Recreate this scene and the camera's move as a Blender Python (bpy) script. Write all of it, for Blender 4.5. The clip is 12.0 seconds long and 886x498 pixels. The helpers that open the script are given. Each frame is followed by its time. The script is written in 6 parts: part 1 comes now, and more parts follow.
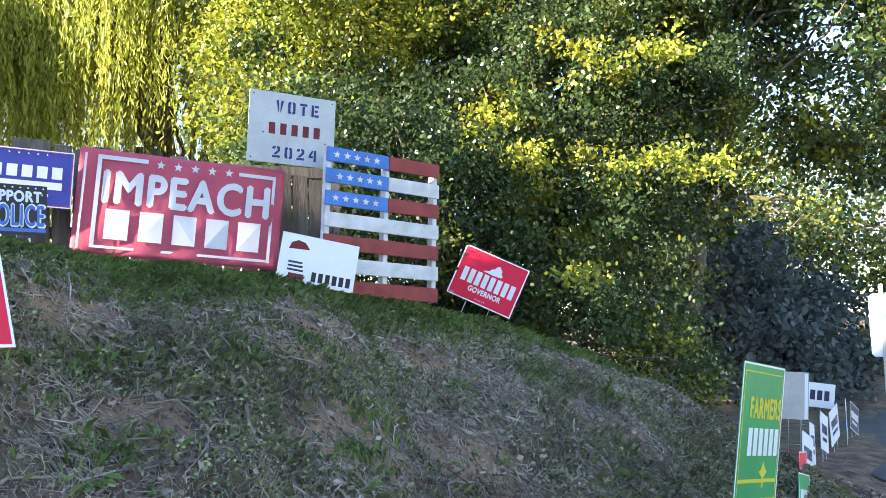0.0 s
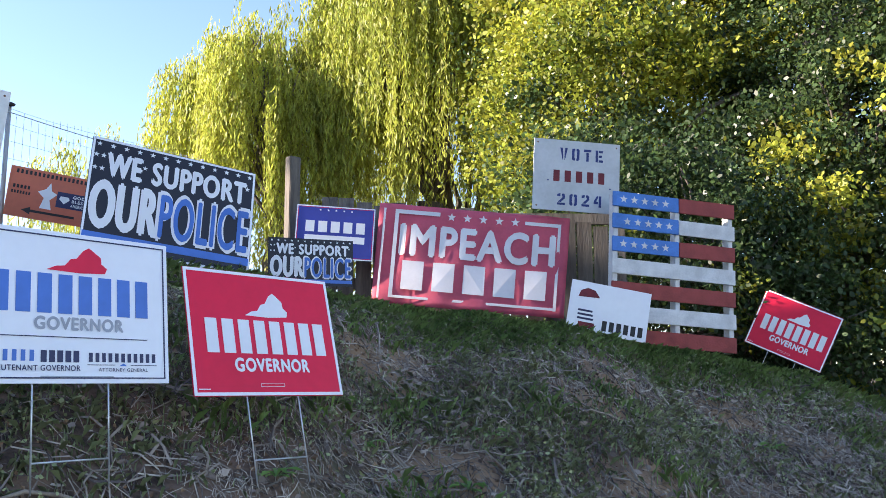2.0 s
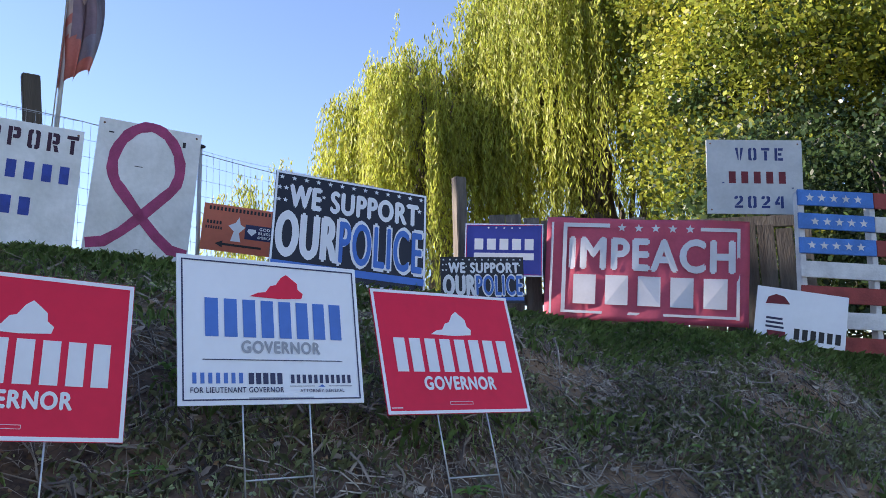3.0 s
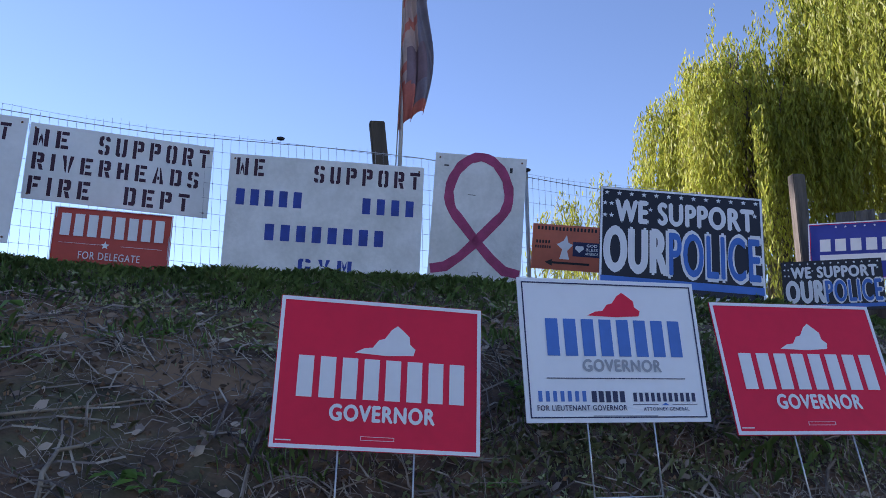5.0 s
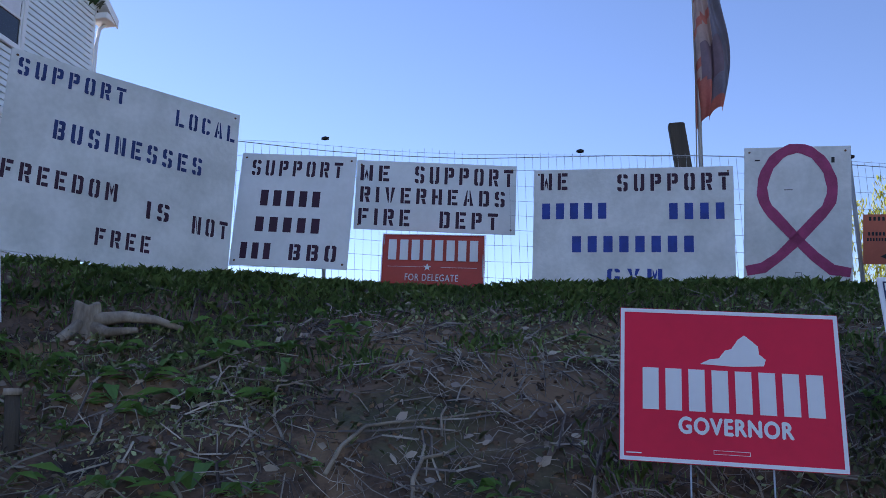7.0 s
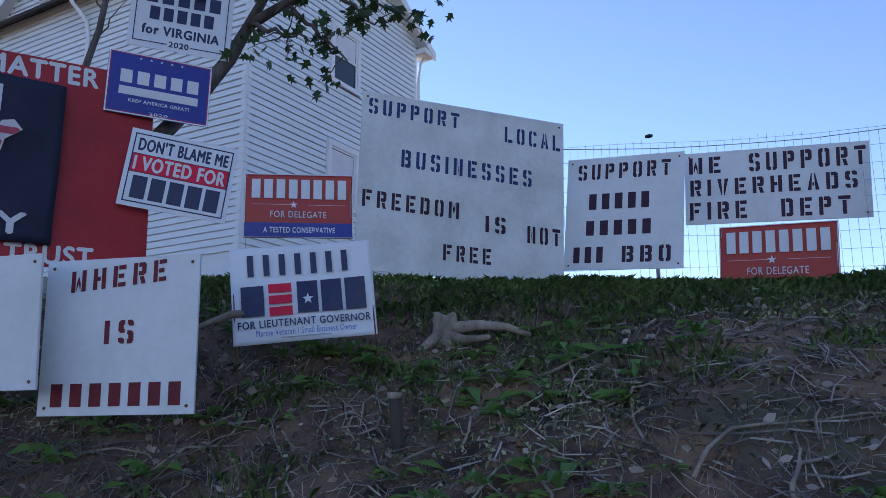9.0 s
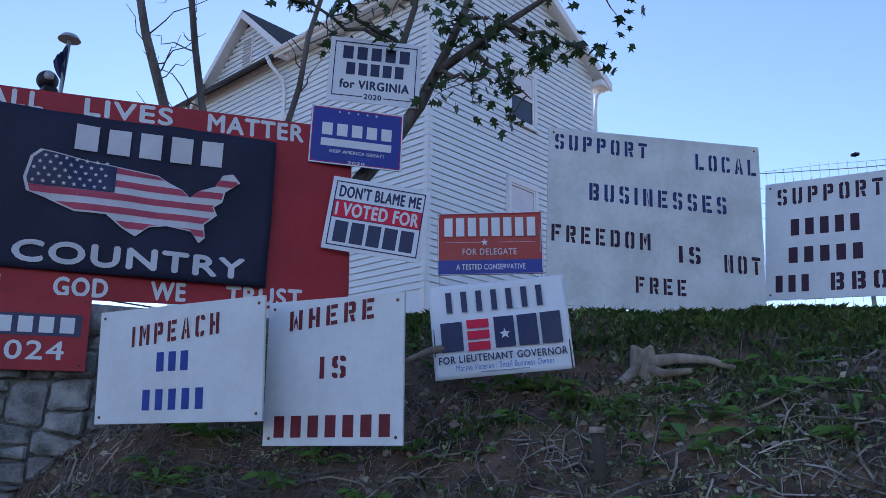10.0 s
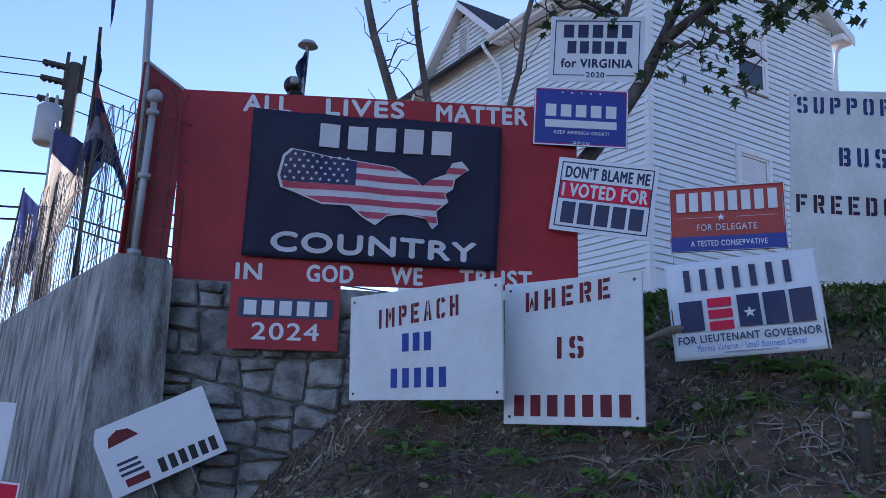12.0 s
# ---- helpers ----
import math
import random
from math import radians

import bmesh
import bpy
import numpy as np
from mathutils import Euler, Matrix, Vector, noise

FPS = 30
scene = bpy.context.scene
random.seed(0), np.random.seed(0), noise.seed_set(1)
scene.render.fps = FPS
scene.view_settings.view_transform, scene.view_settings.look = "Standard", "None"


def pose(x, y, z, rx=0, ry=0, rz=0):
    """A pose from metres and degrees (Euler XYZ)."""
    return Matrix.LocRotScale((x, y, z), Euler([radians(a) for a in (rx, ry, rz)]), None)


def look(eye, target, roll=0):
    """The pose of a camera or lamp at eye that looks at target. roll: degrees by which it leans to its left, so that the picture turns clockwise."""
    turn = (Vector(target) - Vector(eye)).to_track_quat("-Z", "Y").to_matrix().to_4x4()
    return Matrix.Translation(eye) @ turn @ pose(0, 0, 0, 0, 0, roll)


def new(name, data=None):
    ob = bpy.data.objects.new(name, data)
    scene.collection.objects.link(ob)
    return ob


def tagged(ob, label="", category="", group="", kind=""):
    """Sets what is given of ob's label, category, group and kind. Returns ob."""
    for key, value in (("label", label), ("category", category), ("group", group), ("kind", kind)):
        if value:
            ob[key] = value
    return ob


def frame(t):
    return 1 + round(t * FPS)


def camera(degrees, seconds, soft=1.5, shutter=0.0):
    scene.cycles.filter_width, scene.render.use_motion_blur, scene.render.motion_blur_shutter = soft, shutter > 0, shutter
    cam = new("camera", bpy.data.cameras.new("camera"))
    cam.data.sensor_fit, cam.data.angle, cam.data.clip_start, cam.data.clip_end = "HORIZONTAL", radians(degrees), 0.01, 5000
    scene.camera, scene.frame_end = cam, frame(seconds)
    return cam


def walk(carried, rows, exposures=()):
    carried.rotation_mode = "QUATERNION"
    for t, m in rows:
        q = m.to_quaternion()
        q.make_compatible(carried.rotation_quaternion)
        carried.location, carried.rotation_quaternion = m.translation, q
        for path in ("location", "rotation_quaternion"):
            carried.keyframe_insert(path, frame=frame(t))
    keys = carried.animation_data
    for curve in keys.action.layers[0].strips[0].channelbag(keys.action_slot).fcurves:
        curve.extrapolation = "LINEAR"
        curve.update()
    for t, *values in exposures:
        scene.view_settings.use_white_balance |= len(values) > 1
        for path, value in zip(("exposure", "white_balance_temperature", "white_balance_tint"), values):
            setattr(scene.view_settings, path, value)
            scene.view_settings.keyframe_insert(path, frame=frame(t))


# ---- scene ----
cam = camera(56.71, 12.0, soft=0.5)
PATH = [
    (0, (-0.001, -0.002, 1.600), (4.391, 2.344, 2.051), -1.32),
    (0.5, (-0.008, 0.017, 1.608), (4.273, 2.554, 2.094), -1.12),
    (1, (-0.007, 0.056, 1.615), (4.133, 2.809, 2.145), -1.02),
    (1.5, (0.008, 0.127, 1.620), (3.936, 3.158, 2.241), -0.49),
    (2, (-0.004, 0.210, 1.627), (3.400, 3.795, 2.378), -0.18),
    (2.5, (-0.031, 0.254, 1.629), (3.003, 4.143, 2.448), -0.67),
    (2.7, (-0.046, 0.271, 1.627), (2.858, 4.252, 2.473), -0.82),
    (3, (-0.045, 0.278, 1.624), (2.584, 4.441, 2.489), -1.31),
    (3.5, (-0.048, 0.268, 1.634), (2.087, 4.705, 2.501), -0.90),
    (3.7, (-0.057, 0.274, 1.638), (1.844, 4.815, 2.513), -0.72),
    (5.3, (-0.102, 0.262, 1.645), (0.529, 5.123, 2.631), -0.60),
    (5.5, (-0.149, 0.250, 1.651), (0.342, 5.124, 2.650), -0.47),
    (6, (-0.177, 0.250, 1.653), (-0.140, 5.145, 2.670), -0.66),
    (6.5, (-0.205, 0.248, 1.652), (-0.564, 5.130, 2.670), -0.50),
    (7, (-0.237, 0.238, 1.656), (-1.107, 5.052, 2.691), -0.46),
    (7.1, (-0.244, 0.248, 1.648), (-1.199, 5.041, 2.706), -0.44),
    (7.2, (-0.265, 0.241, 1.656), (-1.311, 5.018, 2.700), -0.26),
    (8.8, (-0.305, 0.224, 1.651), (-2.797, 4.428, 2.707), -0.57),
    (9, (-0.327, 0.196, 1.646), (-2.954, 4.313, 2.717), -0.13),
    (9.5, (-0.344, 0.160, 1.640), (-3.377, 3.967, 2.786), 0.30),
    (10, (-0.350, 0.118, 1.634), (-3.790, 3.518, 2.905), 1.03),
    (10.5, (-0.365, 0.086, 1.631), (-4.164, 3.067, 2.926), 2.09),
    (11, (-0.369, 0.073, 1.631), (-4.402, 2.740, 2.902), 2.24),
    (11.5, (-0.372, 0.067, 1.625), (-4.552, 2.514, 2.866), 2.46),
    (12, (-0.374, 0.062, 1.626), (-4.632, 2.431, 2.745), 2.76),
]
walk(cam, [(t, look(eye, target, roll)) for t, eye, target, roll in PATH],
     [(0, 2.50, 7000, 17), (1.5, 2.15, 6900, 20), (2.5, 1.6, 6700, 22), (3.7, 1.2, 6400, 25), (5.5, 0.82, 6050, 28), (7.2, 0.80, 5950, 28), (9.0, 0.86, 5850, 27), (10.0, 0.98, 5800, 27), (12.0, 1.02, 5750, 28)])
SUN_YAW, SUN_UP = 54.8, 22.6
world = bpy.data.worlds.new("sky")
scene.world = world
world.use_nodes = True
wn = world.node_tree.nodes
sky = wn.new("ShaderNodeTexSky")
sky.sky_type, sky.sun_disc = "NISHITA", False
sky.sun_elevation, sky.sun_rotation = radians(SUN_UP), radians(-SUN_YAW)
sky.altitude = 900
sky.air_density, sky.dust_density, sky.ozone_density = 1.0, 0.05, 2.6
world.node_tree.links.new(sky.outputs["Color"], wn["Background"].inputs["Color"])
wn["Background"].inputs["Strength"].default_value = 0.12
sun = new("sun", bpy.data.lights.new("sun", "SUN"))
sun.data.energy, sun.data.angle, sun.data.color = 5.0, radians(0.5), (1.0, 0.93, 0.80)
sun.matrix_world = look((-40 * math.sin(radians(SUN_YAW)), 40 * math.cos(radians(SUN_YAW)), 40 * math.tan(radians(SUN_UP))), (0, 0, 0))

# ---------------------------------------------------------------- materials
def material(name, col, rough=0.7, vary=0.12, scale=8.0, bump=0.0, bump_scale=60.0, col2=None, metal=0.0,
             translucent=0.0, isle=0.0, rand=0.0, stretch=(1, 1, 1), spec=0.4):
    """Principled surface with two scales of noise in its colour, an optional second colour, relief and per-piece variation."""
    m = bpy.data.materials.new(name)
    m.use_nodes = True
    nt = m.node_tree
    nd, ln = nt.nodes, nt.links
    bs = nd["Principled BSDF"]
    bs.inputs["Roughness"].default_value, bs.inputs["Metallic"].default_value = rough, metal
    bs.inputs["Specular IOR Level"].default_value = spec
    tc, mp = nd.new("ShaderNodeTexCoord"), nd.new("ShaderNodeMapping")
    mp.inputs["Scale"].default_value = stretch
    ln.new(tc.outputs["Object"], mp.inputs["Vector"])
    big, fine = nd.new("ShaderNodeTexNoise"), nd.new("ShaderNodeTexNoise")
    big.inputs["Scale"].default_value, fine.inputs["Scale"].default_value = scale, scale * 9
    big.inputs["Detail"].default_value = fine.inputs["Detail"].default_value = 5
    for n in (big, fine):
        ln.new(mp.outputs["Vector"], n.inputs["Vector"])
    mix = nd.new("ShaderNodeMix")
    mix.data_type = "RGBA"
    c2 = col2 or tuple(c * (1 - 2.2 * vary) for c in col)
    mix.inputs["A"].default_value, mix.inputs["B"].default_value = (*col, 1), (*c2, 1)
    ramp = nd.new("ShaderNodeMapRange")
    ramp.inputs["From Min"].default_value, ramp.inputs["From Max"].default_value = 0.35, 0.68
    add = nd.new("ShaderNodeMath")
    add.operation = "MULTIPLY_ADD"
    ln.new(fine.outputs["Fac"], add.inputs[0])
    add.inputs[1].default_value = 0.35
    sub = nd.new("ShaderNodeMath")
    sub.operation = "MULTIPLY_ADD"
    ln.new(big.outputs["Fac"], sub.inputs[0])
    sub.inputs[1].default_value, sub.inputs[2].default_value = 1.0, -0.175
    ln.new(sub.outputs[0], add.inputs[2])
    ln.new(add.outputs[0], ramp.inputs["Value"])
    ln.new(ramp.outputs["Result"], mix.inputs["Factor"])
    out = mix.outputs["Result"]
    if isle or rand:
        src = nd.new("ShaderNodeNewGeometry").outputs["Random Per Island"] if isle else nd.new("ShaderNodeObjectInfo").outputs["Random"]
        hs = nd.new("ShaderNodeHueSaturation")
        mr = nd.new("ShaderNodeMapRange")
        a = isle or rand
        mr.inputs["To Min"].default_value, mr.inputs["To Max"].default_value = 1 - a, 1 + a
        ln.new(src, mr.inputs["Value"])
        ln.new(mr.outputs["Result"], hs.inputs["Value"])
        hr = nd.new("ShaderNodeMapRange")
        hr.inputs["To Min"].default_value, hr.inputs["To Max"].default_value = 0.5 - 0.03 * a, 0.5 + 0.03 * a
        ln.new(src, hr.inputs["Value"])
        ln.new(hr.outputs["Result"], hs.inputs["Hue"])
        ln.new(out, hs.inputs["Color"])
        out = hs.outputs["Color"]
    ln.new(out, bs.inputs["Base Color"])
    if bump:
        bn, bp = nd.new("ShaderNodeTexNoise"), nd.new("ShaderNodeBump")
        bn.inputs["Scale"].default_value, bn.inputs["Detail"].default_value = bump_scale, 6
        ln.new(mp.outputs["Vector"], bn.inputs["Vector"])
        bp.inputs["Strength"].default_value, bp.inputs["Distance"].default_value = bump, 0.01
        ln.new(bn.outputs["Fac"], bp.inputs["Height"])
        ln.new(bp.outputs["Normal"], bs.inputs["Normal"])
    if translucent:
        tr, ms = nd.new("ShaderNodeBsdfTranslucent"), nd.new("ShaderNodeMixShader")
        ln.new(out, tr.inputs["Color"])
        ms.inputs["Fac"].default_value = translucent
        ln.new(bs.outputs["BSDF"], ms.inputs[1])
        ln.new(tr.outputs["BSDF"], ms.inputs[2])
        ln.new(ms.outputs["Shader"], nd["Material Output"].inputs["Surface"])
    return m


SOIL = material("soil", (0.19, 0.115, 0.068), 0.95, scale=1.6, col2=(0.08, 0.05, 0.03), bump=0.9, bump_scale=28)
CLAY = material("bare_clay", (0.34, 0.21, 0.115), 0.95, scale=5, col2=(0.21, 0.12, 0.065), bump=0.9, bump_scale=40)
GRASS = material("grass", (0.24, 0.36, 0.10), 0.6, scale=2.5, col2=(0.13, 0.22, 0.06), translucent=0.3, isle=0.35)
TURF = material("dull_turf", (0.35, 0.385, 0.185), 0.8, scale=1.2, col2=(0.21, 0.25, 0.115), translucent=0.2, isle=0.4)
HAY = material("pale_dry_grass", (0.46, 0.39, 0.31), 0.9, scale=3.0, col2=(0.20, 0.17, 0.145), isle=0.7)
STRAW = material("dry_stems", (0.32, 0.262, 0.21), 0.9, scale=2.0, col2=(0.09, 0.07, 0.055), isle=0.8)
ROOT = material("dry_root", (0.36, 0.295, 0.215), 0.9, scale=9, col2=(0.19, 0.15, 0.11), bump=0.5, isle=0.2)
WEED = material("weed_leaf", (0.16, 0.30, 0.07), 0.5, scale=3, translucent=0.3, isle=0.3)
LITTER = material("fallen_leaves", (0.42, 0.34, 0.27), 0.85, scale=3, col2=(0.18, 0.135, 0.10), isle=0.5)
ASPHALT = material("asphalt", (0.075, 0.078, 0.085), 0.9, scale=2, bump=0.4, bump_scale=200)
LEAF = material("broad_leaf", (0.25, 0.25, 0.03), 0.45, scale=0.5, col2=(0.13, 0.17, 0.022), translucent=0.45, isle=0.4)
# leaf copy brightened towards yellow, painting in sunlight on upper crown and boughs
LEAF_SUNLIT = material("sunlit_yellow_green_leaf", (0.40, 0.41, 0.05), 0.42, scale=0.5, col2=(0.20, 0.25, 0.035), translucent=0.45, isle=0.45)
# leaf copy darkened in colour to stand in for shaded foliage
LEAF_SHADE = material("shaded_green_leaf", (0.066, 0.108, 0.034), 0.38, scale=0.5, col2=(0.034, 0.062, 0.023), translucent=0.45, isle=0.5)
LEAF_GOLD = material("yellowing_leaf", (0.46, 0.44, 0.04), 0.5, scale=0.7, col2=(0.26, 0.28, 0.03), translucent=0.45, isle=0.3)
WILLOW = material("willow_leaf", (0.46, 0.48, 0.08), 0.5, scale=0.4, col2=(0.28, 0.32, 0.055), translucent=0.5, isle=0.4)
MAPLE = material("maple_leaf", (0.05, 0.085, 0.025), 0.5, scale=2, translucent=0.35, isle=0.4)
CONIFER = material("conifer_needles", (0.075, 0.105, 0.10), 0.6, scale=0.5, translucent=0.2, isle=0.4)
BARK = material("bark", (0.17, 0.145, 0.12), 0.95, scale=10, col2=(0.075, 0.062, 0.052), bump=1.0, bump_scale=35, stretch=(1, 1, 0.25))
PALE_WOOD = material("pale_dead_wood", (0.44, 0.36, 0.27), 0.9, scale=9, col2=(0.20, 0.155, 0.11), bump=0.7, stretch=(1, 1, 0.3))
FENCE_WOOD = material("weathered_board", (0.165, 0.145, 0.12), 0.9, scale=6, col2=(0.085, 0.072, 0.06), bump=0.6, bump_scale=40, stretch=(4, 4, 0.35), rand=0.2)
DARK_WOOD = material("old_post", (0.10, 0.082, 0.062), 0.95, scale=7, bump=0.8, bump_scale=40, stretch=(3, 3, 0.3))
WIRE = material("galvanised_wire", (0.42, 0.43, 0.44), 0.45, metal=0.8, scale=20)
OLD_WIRE = material("old_dark_wire", (0.13, 0.125, 0.12), 0.6, metal=0.4, scale=20)
STEEL = material("sign_wire", (0.62, 0.63, 0.62), 0.4, metal=0.7, scale=20)
RUST = material("rusty_iron", (0.12, 0.055, 0.03), 0.85, scale=20, col2=(0.22, 0.11, 0.055), bump=0.6)
CONCRETE = material("concrete", (0.46, 0.45, 0.41), 0.92, scale=6.5, col2=(0.12, 0.115, 0.10), bump=1.0, bump_scale=70, stretch=(1.7, 1.7, 0.45))
STONE = material("rubble_stone", (0.38, 0.37, 0.34), 0.9, scale=9, col2=(0.12, 0.115, 0.10), bump=1.0, bump_scale=30, rand=0.2)
MORTAR = material("mortar", (0.26, 0.25, 0.225), 0.95, scale=8, col2=(0.10, 0.095, 0.085), bump=0.9, bump_scale=50)
SIDING = material("white_siding", (0.76, 0.81, 0.81), 0.55, vary=0.03, scale=0.8, rand=0.02)
TRIM = material("white_trim", (0.82, 0.82, 0.80), 0.5, vary=0.03, scale=2)
SHINGLE = material("dark_shingle", (0.055, 0.052, 0.055), 0.9, scale=12, bump=0.5)
GLASS = material("window_glass", (0.02, 0.022, 0.026), 0.12, vary=0.0, spec=0.8)
PLY = material("painted_plywood", (0.82, 0.83, 0.81), 0.6, vary=0.05, scale=3.5, col2=(0.72, 0.73, 0.70), bump=0.15, bump_scale=60)
PLY_WORN = material("worn_white_paint", (0.82, 0.82, 0.78), 0.65, scale=4, col2=(0.64, 0.65, 0.60), bump=0.2, bump_scale=60)
# plywood paint with dimmer light put into its colour, against the high exposure
PLY_DIMMED = material("dimmed_white_paint", (0.56, 0.58, 0.57), 0.65, scale=4, col2=(0.45, 0.47, 0.46), bump=0.2, bump_scale=60)
PLASTIC = material("corrugated_plastic", (0.85, 0.86, 0.87), 0.38, vary=0.03, scale=3)
RED = material("red_print", (0.86, 0.010, 0.055), 0.6, vary=0.06, scale=3)
CLOTH_RED = material("red_cloth", (0.70, 0.12, 0.18), 0.75, vary=0.08, scale=5, bump=0.15, bump_scale=300, translucent=0.15)
BARN_RED = material("barn_red_paint", (0.47, 0.026, 0.036), 0.55, vary=0.12, scale=2.5, bump=0.25, bump_scale=40)
DARK_PRINT = material("blue_black_print", (0.011, 0.012, 0.022), 0.4, vary=0.1, scale=4)
NAVY = material("navy_print", (0.018, 0.022, 0.085), 0.4, vary=0.1, scale=4)
BLUE = material("blue_print", (0.03, 0.045, 0.32), 0.4, vary=0.08, scale=4)
MID_BLUE = material("mid_blue_print", (0.055, 0.18, 0.56), 0.4, vary=0.08, scale=4)
PALLET_BLUE = material("blue_paint", (0.06, 0.22, 0.58), 0.6, vary=0.14, scale=8, bump=0.3)
PALLET_RED = material("faded_red_paint", (0.33, 0.055, 0.045), 0.7, vary=0.15, scale=8, bump=0.3)
PALLET_WHITE = material("worn_white_slat", (0.70, 0.69, 0.65), 0.7, vary=0.12, scale=8, bump=0.3)
BLACK_CLOTH = material("black_cloth", (0.022, 0.024, 0.055), 0.7, vary=0.1, scale=5, bump=0.1, bump_scale=300)
WHITE = material("white_print", (0.80, 0.80, 0.80), 0.45, vary=0.03, scale=5)
CLOTH_WHITE = material("white_cloth_print", (0.74, 0.72, 0.73), 0.75, vary=0.05, scale=5)
STENCIL_RED = material("dark_red_stencil", (0.19, 0.015, 0.025), 0.6, vary=0.15, scale=15)
STENCIL_NAVY = material("navy_stencil", (0.025, 0.05, 0.19), 0.6, vary=0.15, scale=15)
STENCIL_BLUE = material("blue_stencil", (0.03, 0.07, 0.36), 0.6, vary=0.15, scale=15)
STENCIL_DARK = material("dark_stencil", (0.05, 0.012, 0.035), 0.6, vary=0.15, scale=15)
PINK = material("pink_paint", (0.44, 0.06, 0.17), 0.6, vary=0.15, scale=10)
ORANGE = material("orange_print", (0.62, 0.15, 0.08), 0.5, vary=0.08, scale=4)
BRICK_RED = material("orange_red_print", (0.52, 0.05, 0.03), 0.4, vary=0.08, scale=5)
INK = material("black_ink", (0.012, 0.012, 0.014), 0.5, vary=0.0)
GREY_INK = material("grey_ink", (0.36, 0.38, 0.41), 0.5, vary=0.05)
GREEN = material("green_print", (0.035, 0.35, 0.11), 0.4, vary=0.08, scale=3)
YELLOW = material("yellow_print", (0.72, 0.62, 0.04), 0.45, vary=0.05)
GREY_METAL = material("grey_sign_back", (0.48, 0.48, 0.46), 0.5, vary=0.08, scale=4, metal=0.2)
FLAG_BLUE = material("faded_blue_flag", (0.08, 0.10, 0.26), 0.8, scale=6, translucent=0.18)
FLAG_DARK = material("dark_flag", (0.025, 0.035, 0.10), 0.8, scale=6, translucent=0.18)
FLAG_RED = material("faded_red_flag", (0.64, 0.22, 0.17), 0.8, scale=6, translucent=0.5)
FLAG_MAUVE = material("mauve_grey_flag", (0.27, 0.19, 0.22), 0.8, scale=6, translucent=0.25)
FLAG_ROSE = material("faded_rose_flag", (0.62, 0.47, 0.42), 0.8, scale=6, translucent=0.45)
FLAG_CREAM = material("cream_flag", (0.62, 0.57, 0.46), 0.8, scale=6, translucent=0.5)
FLAG_GREY = material("grey_brown_flag", (0.27, 0.25, 0.30), 0.8, scale=6, translucent=0.35)
BACK_PANEL = material("weathered_red_panel", (0.47, 0.03, 0.04), 0.6, vary=0.12, scale=3, translucent=0.25)


# ---------------------------------------------------------------- builders
def part(name, bm, mat, parent=None, label="", m=None):
    """One mesh object out of a bmesh (or a mesh), under its thing."""
    if isinstance(bm, bpy.types.Mesh):
        me = bm
    else:
        me = bpy.data.meshes.new(name)
        bmesh.ops.recalc_face_normals(bm, faces=bm.faces)
        bm.to_mesh(me)
        bm.free()
    if not me.materials:
        me.materials.append(mat)
    ob = new(name, me)
    if parent:
        ob.parent = parent
    if m is not None:
        ob.matrix_basis = m
    if label:
        ob["label"] = label
    return ob


def thing(name, m, label, category, group=""):
    ob = new(name)
    ob.empty_display_size = 0.1
    ob.matrix_basis = m
    return tagged(ob, label, category, group)


def box(bm, x0, x1, y0, y1, z0, z1):
    v = [bm.verts.new((x, y, z)) for x in (x0, x1) for y in (y0, y1) for z in (z0, z1)]
    for f in ((0, 1, 3, 2), (4, 6, 7, 5), (0, 4, 5, 1), (2, 3, 7, 6), (0, 2, 6, 4), (1, 5, 7, 3)):
        bm.faces.new([v[i] for i in f])


def box_bm(x0, x1, y0, y1, z0, z1, bevel=0.0):
    bm = bmesh.new()
    box(bm, x0, x1, y0, y1, z0, z1)
    if bevel:
        bmesh.ops.bevel(bm, geom=bm.edges[:], offset=bevel, segments=2, affect="EDGES")
    return bm


def prism(bm, pts, y0, y1):
    """A slab from an outline in x and z, between two depths."""
    a = [bm.verts.new((x, y0, z)) for x, z in pts]
    b = [bm.verts.new((x, y1, z)) for x, z in pts]
    n = len(pts)
    bm.faces.new(a)
    bm.faces.new(b[::-1])
    for i in range(n):
        bm.faces.new((a[i], b[i], b[(i + 1) % n], a[(i + 1) % n]))


def tube_data(path, radii, sides=6):
    """Vertices and faces of a tapered tube along a path."""
    path = [Vector(p) for p in path]
    verts, faces = [], []
    up = Vector((0.31, 0.17, 0.93)).normalized()
    for i, p in enumerate(path):
        d = (path[min(i + 1, len(path) - 1)] - path[max(i - 1, 0)]).normalized()
        s = d.cross(up)
        if s.length < 0.05:
            s = d.cross(Vector((1, 0, 0)))
        s.normalize()
        t = d.cross(s)
        for k in range(sides):
            a = 2 * math.pi * k / sides
            verts.append(p + (s * math.cos(a) + t * math.sin(a)) * radii[i])
    for i in range(len(path) - 1):
        for k in range(sides):
            a, b = i * sides + k, i * sides + (k + 1) % sides
            faces.append((a, b, b + sides, a + sides))
    faces.append(tuple(range(sides))[::-1])
    faces.append(tuple(range((len(path) - 1) * sides, len(path) * sides)))
    return verts, faces


def tubes(name, paths, sides=5):
    """One mesh of many tubes; each path is a list of points with a list of radii."""
    V, F = [], []
    for path, radii in paths:
        v, f = tube_data(path, radii, sides)
        o = len(V)
        V += v
        F += [tuple(i + o for i in q) for q in f]
    me = bpy.data.meshes.new(name)
    me.from_pydata([tuple(v) for v in V], [], F)
    return me


def smooth(me):
    me.polygons.foreach_set("use_smooth", [True] * len(me.polygons))
    return me


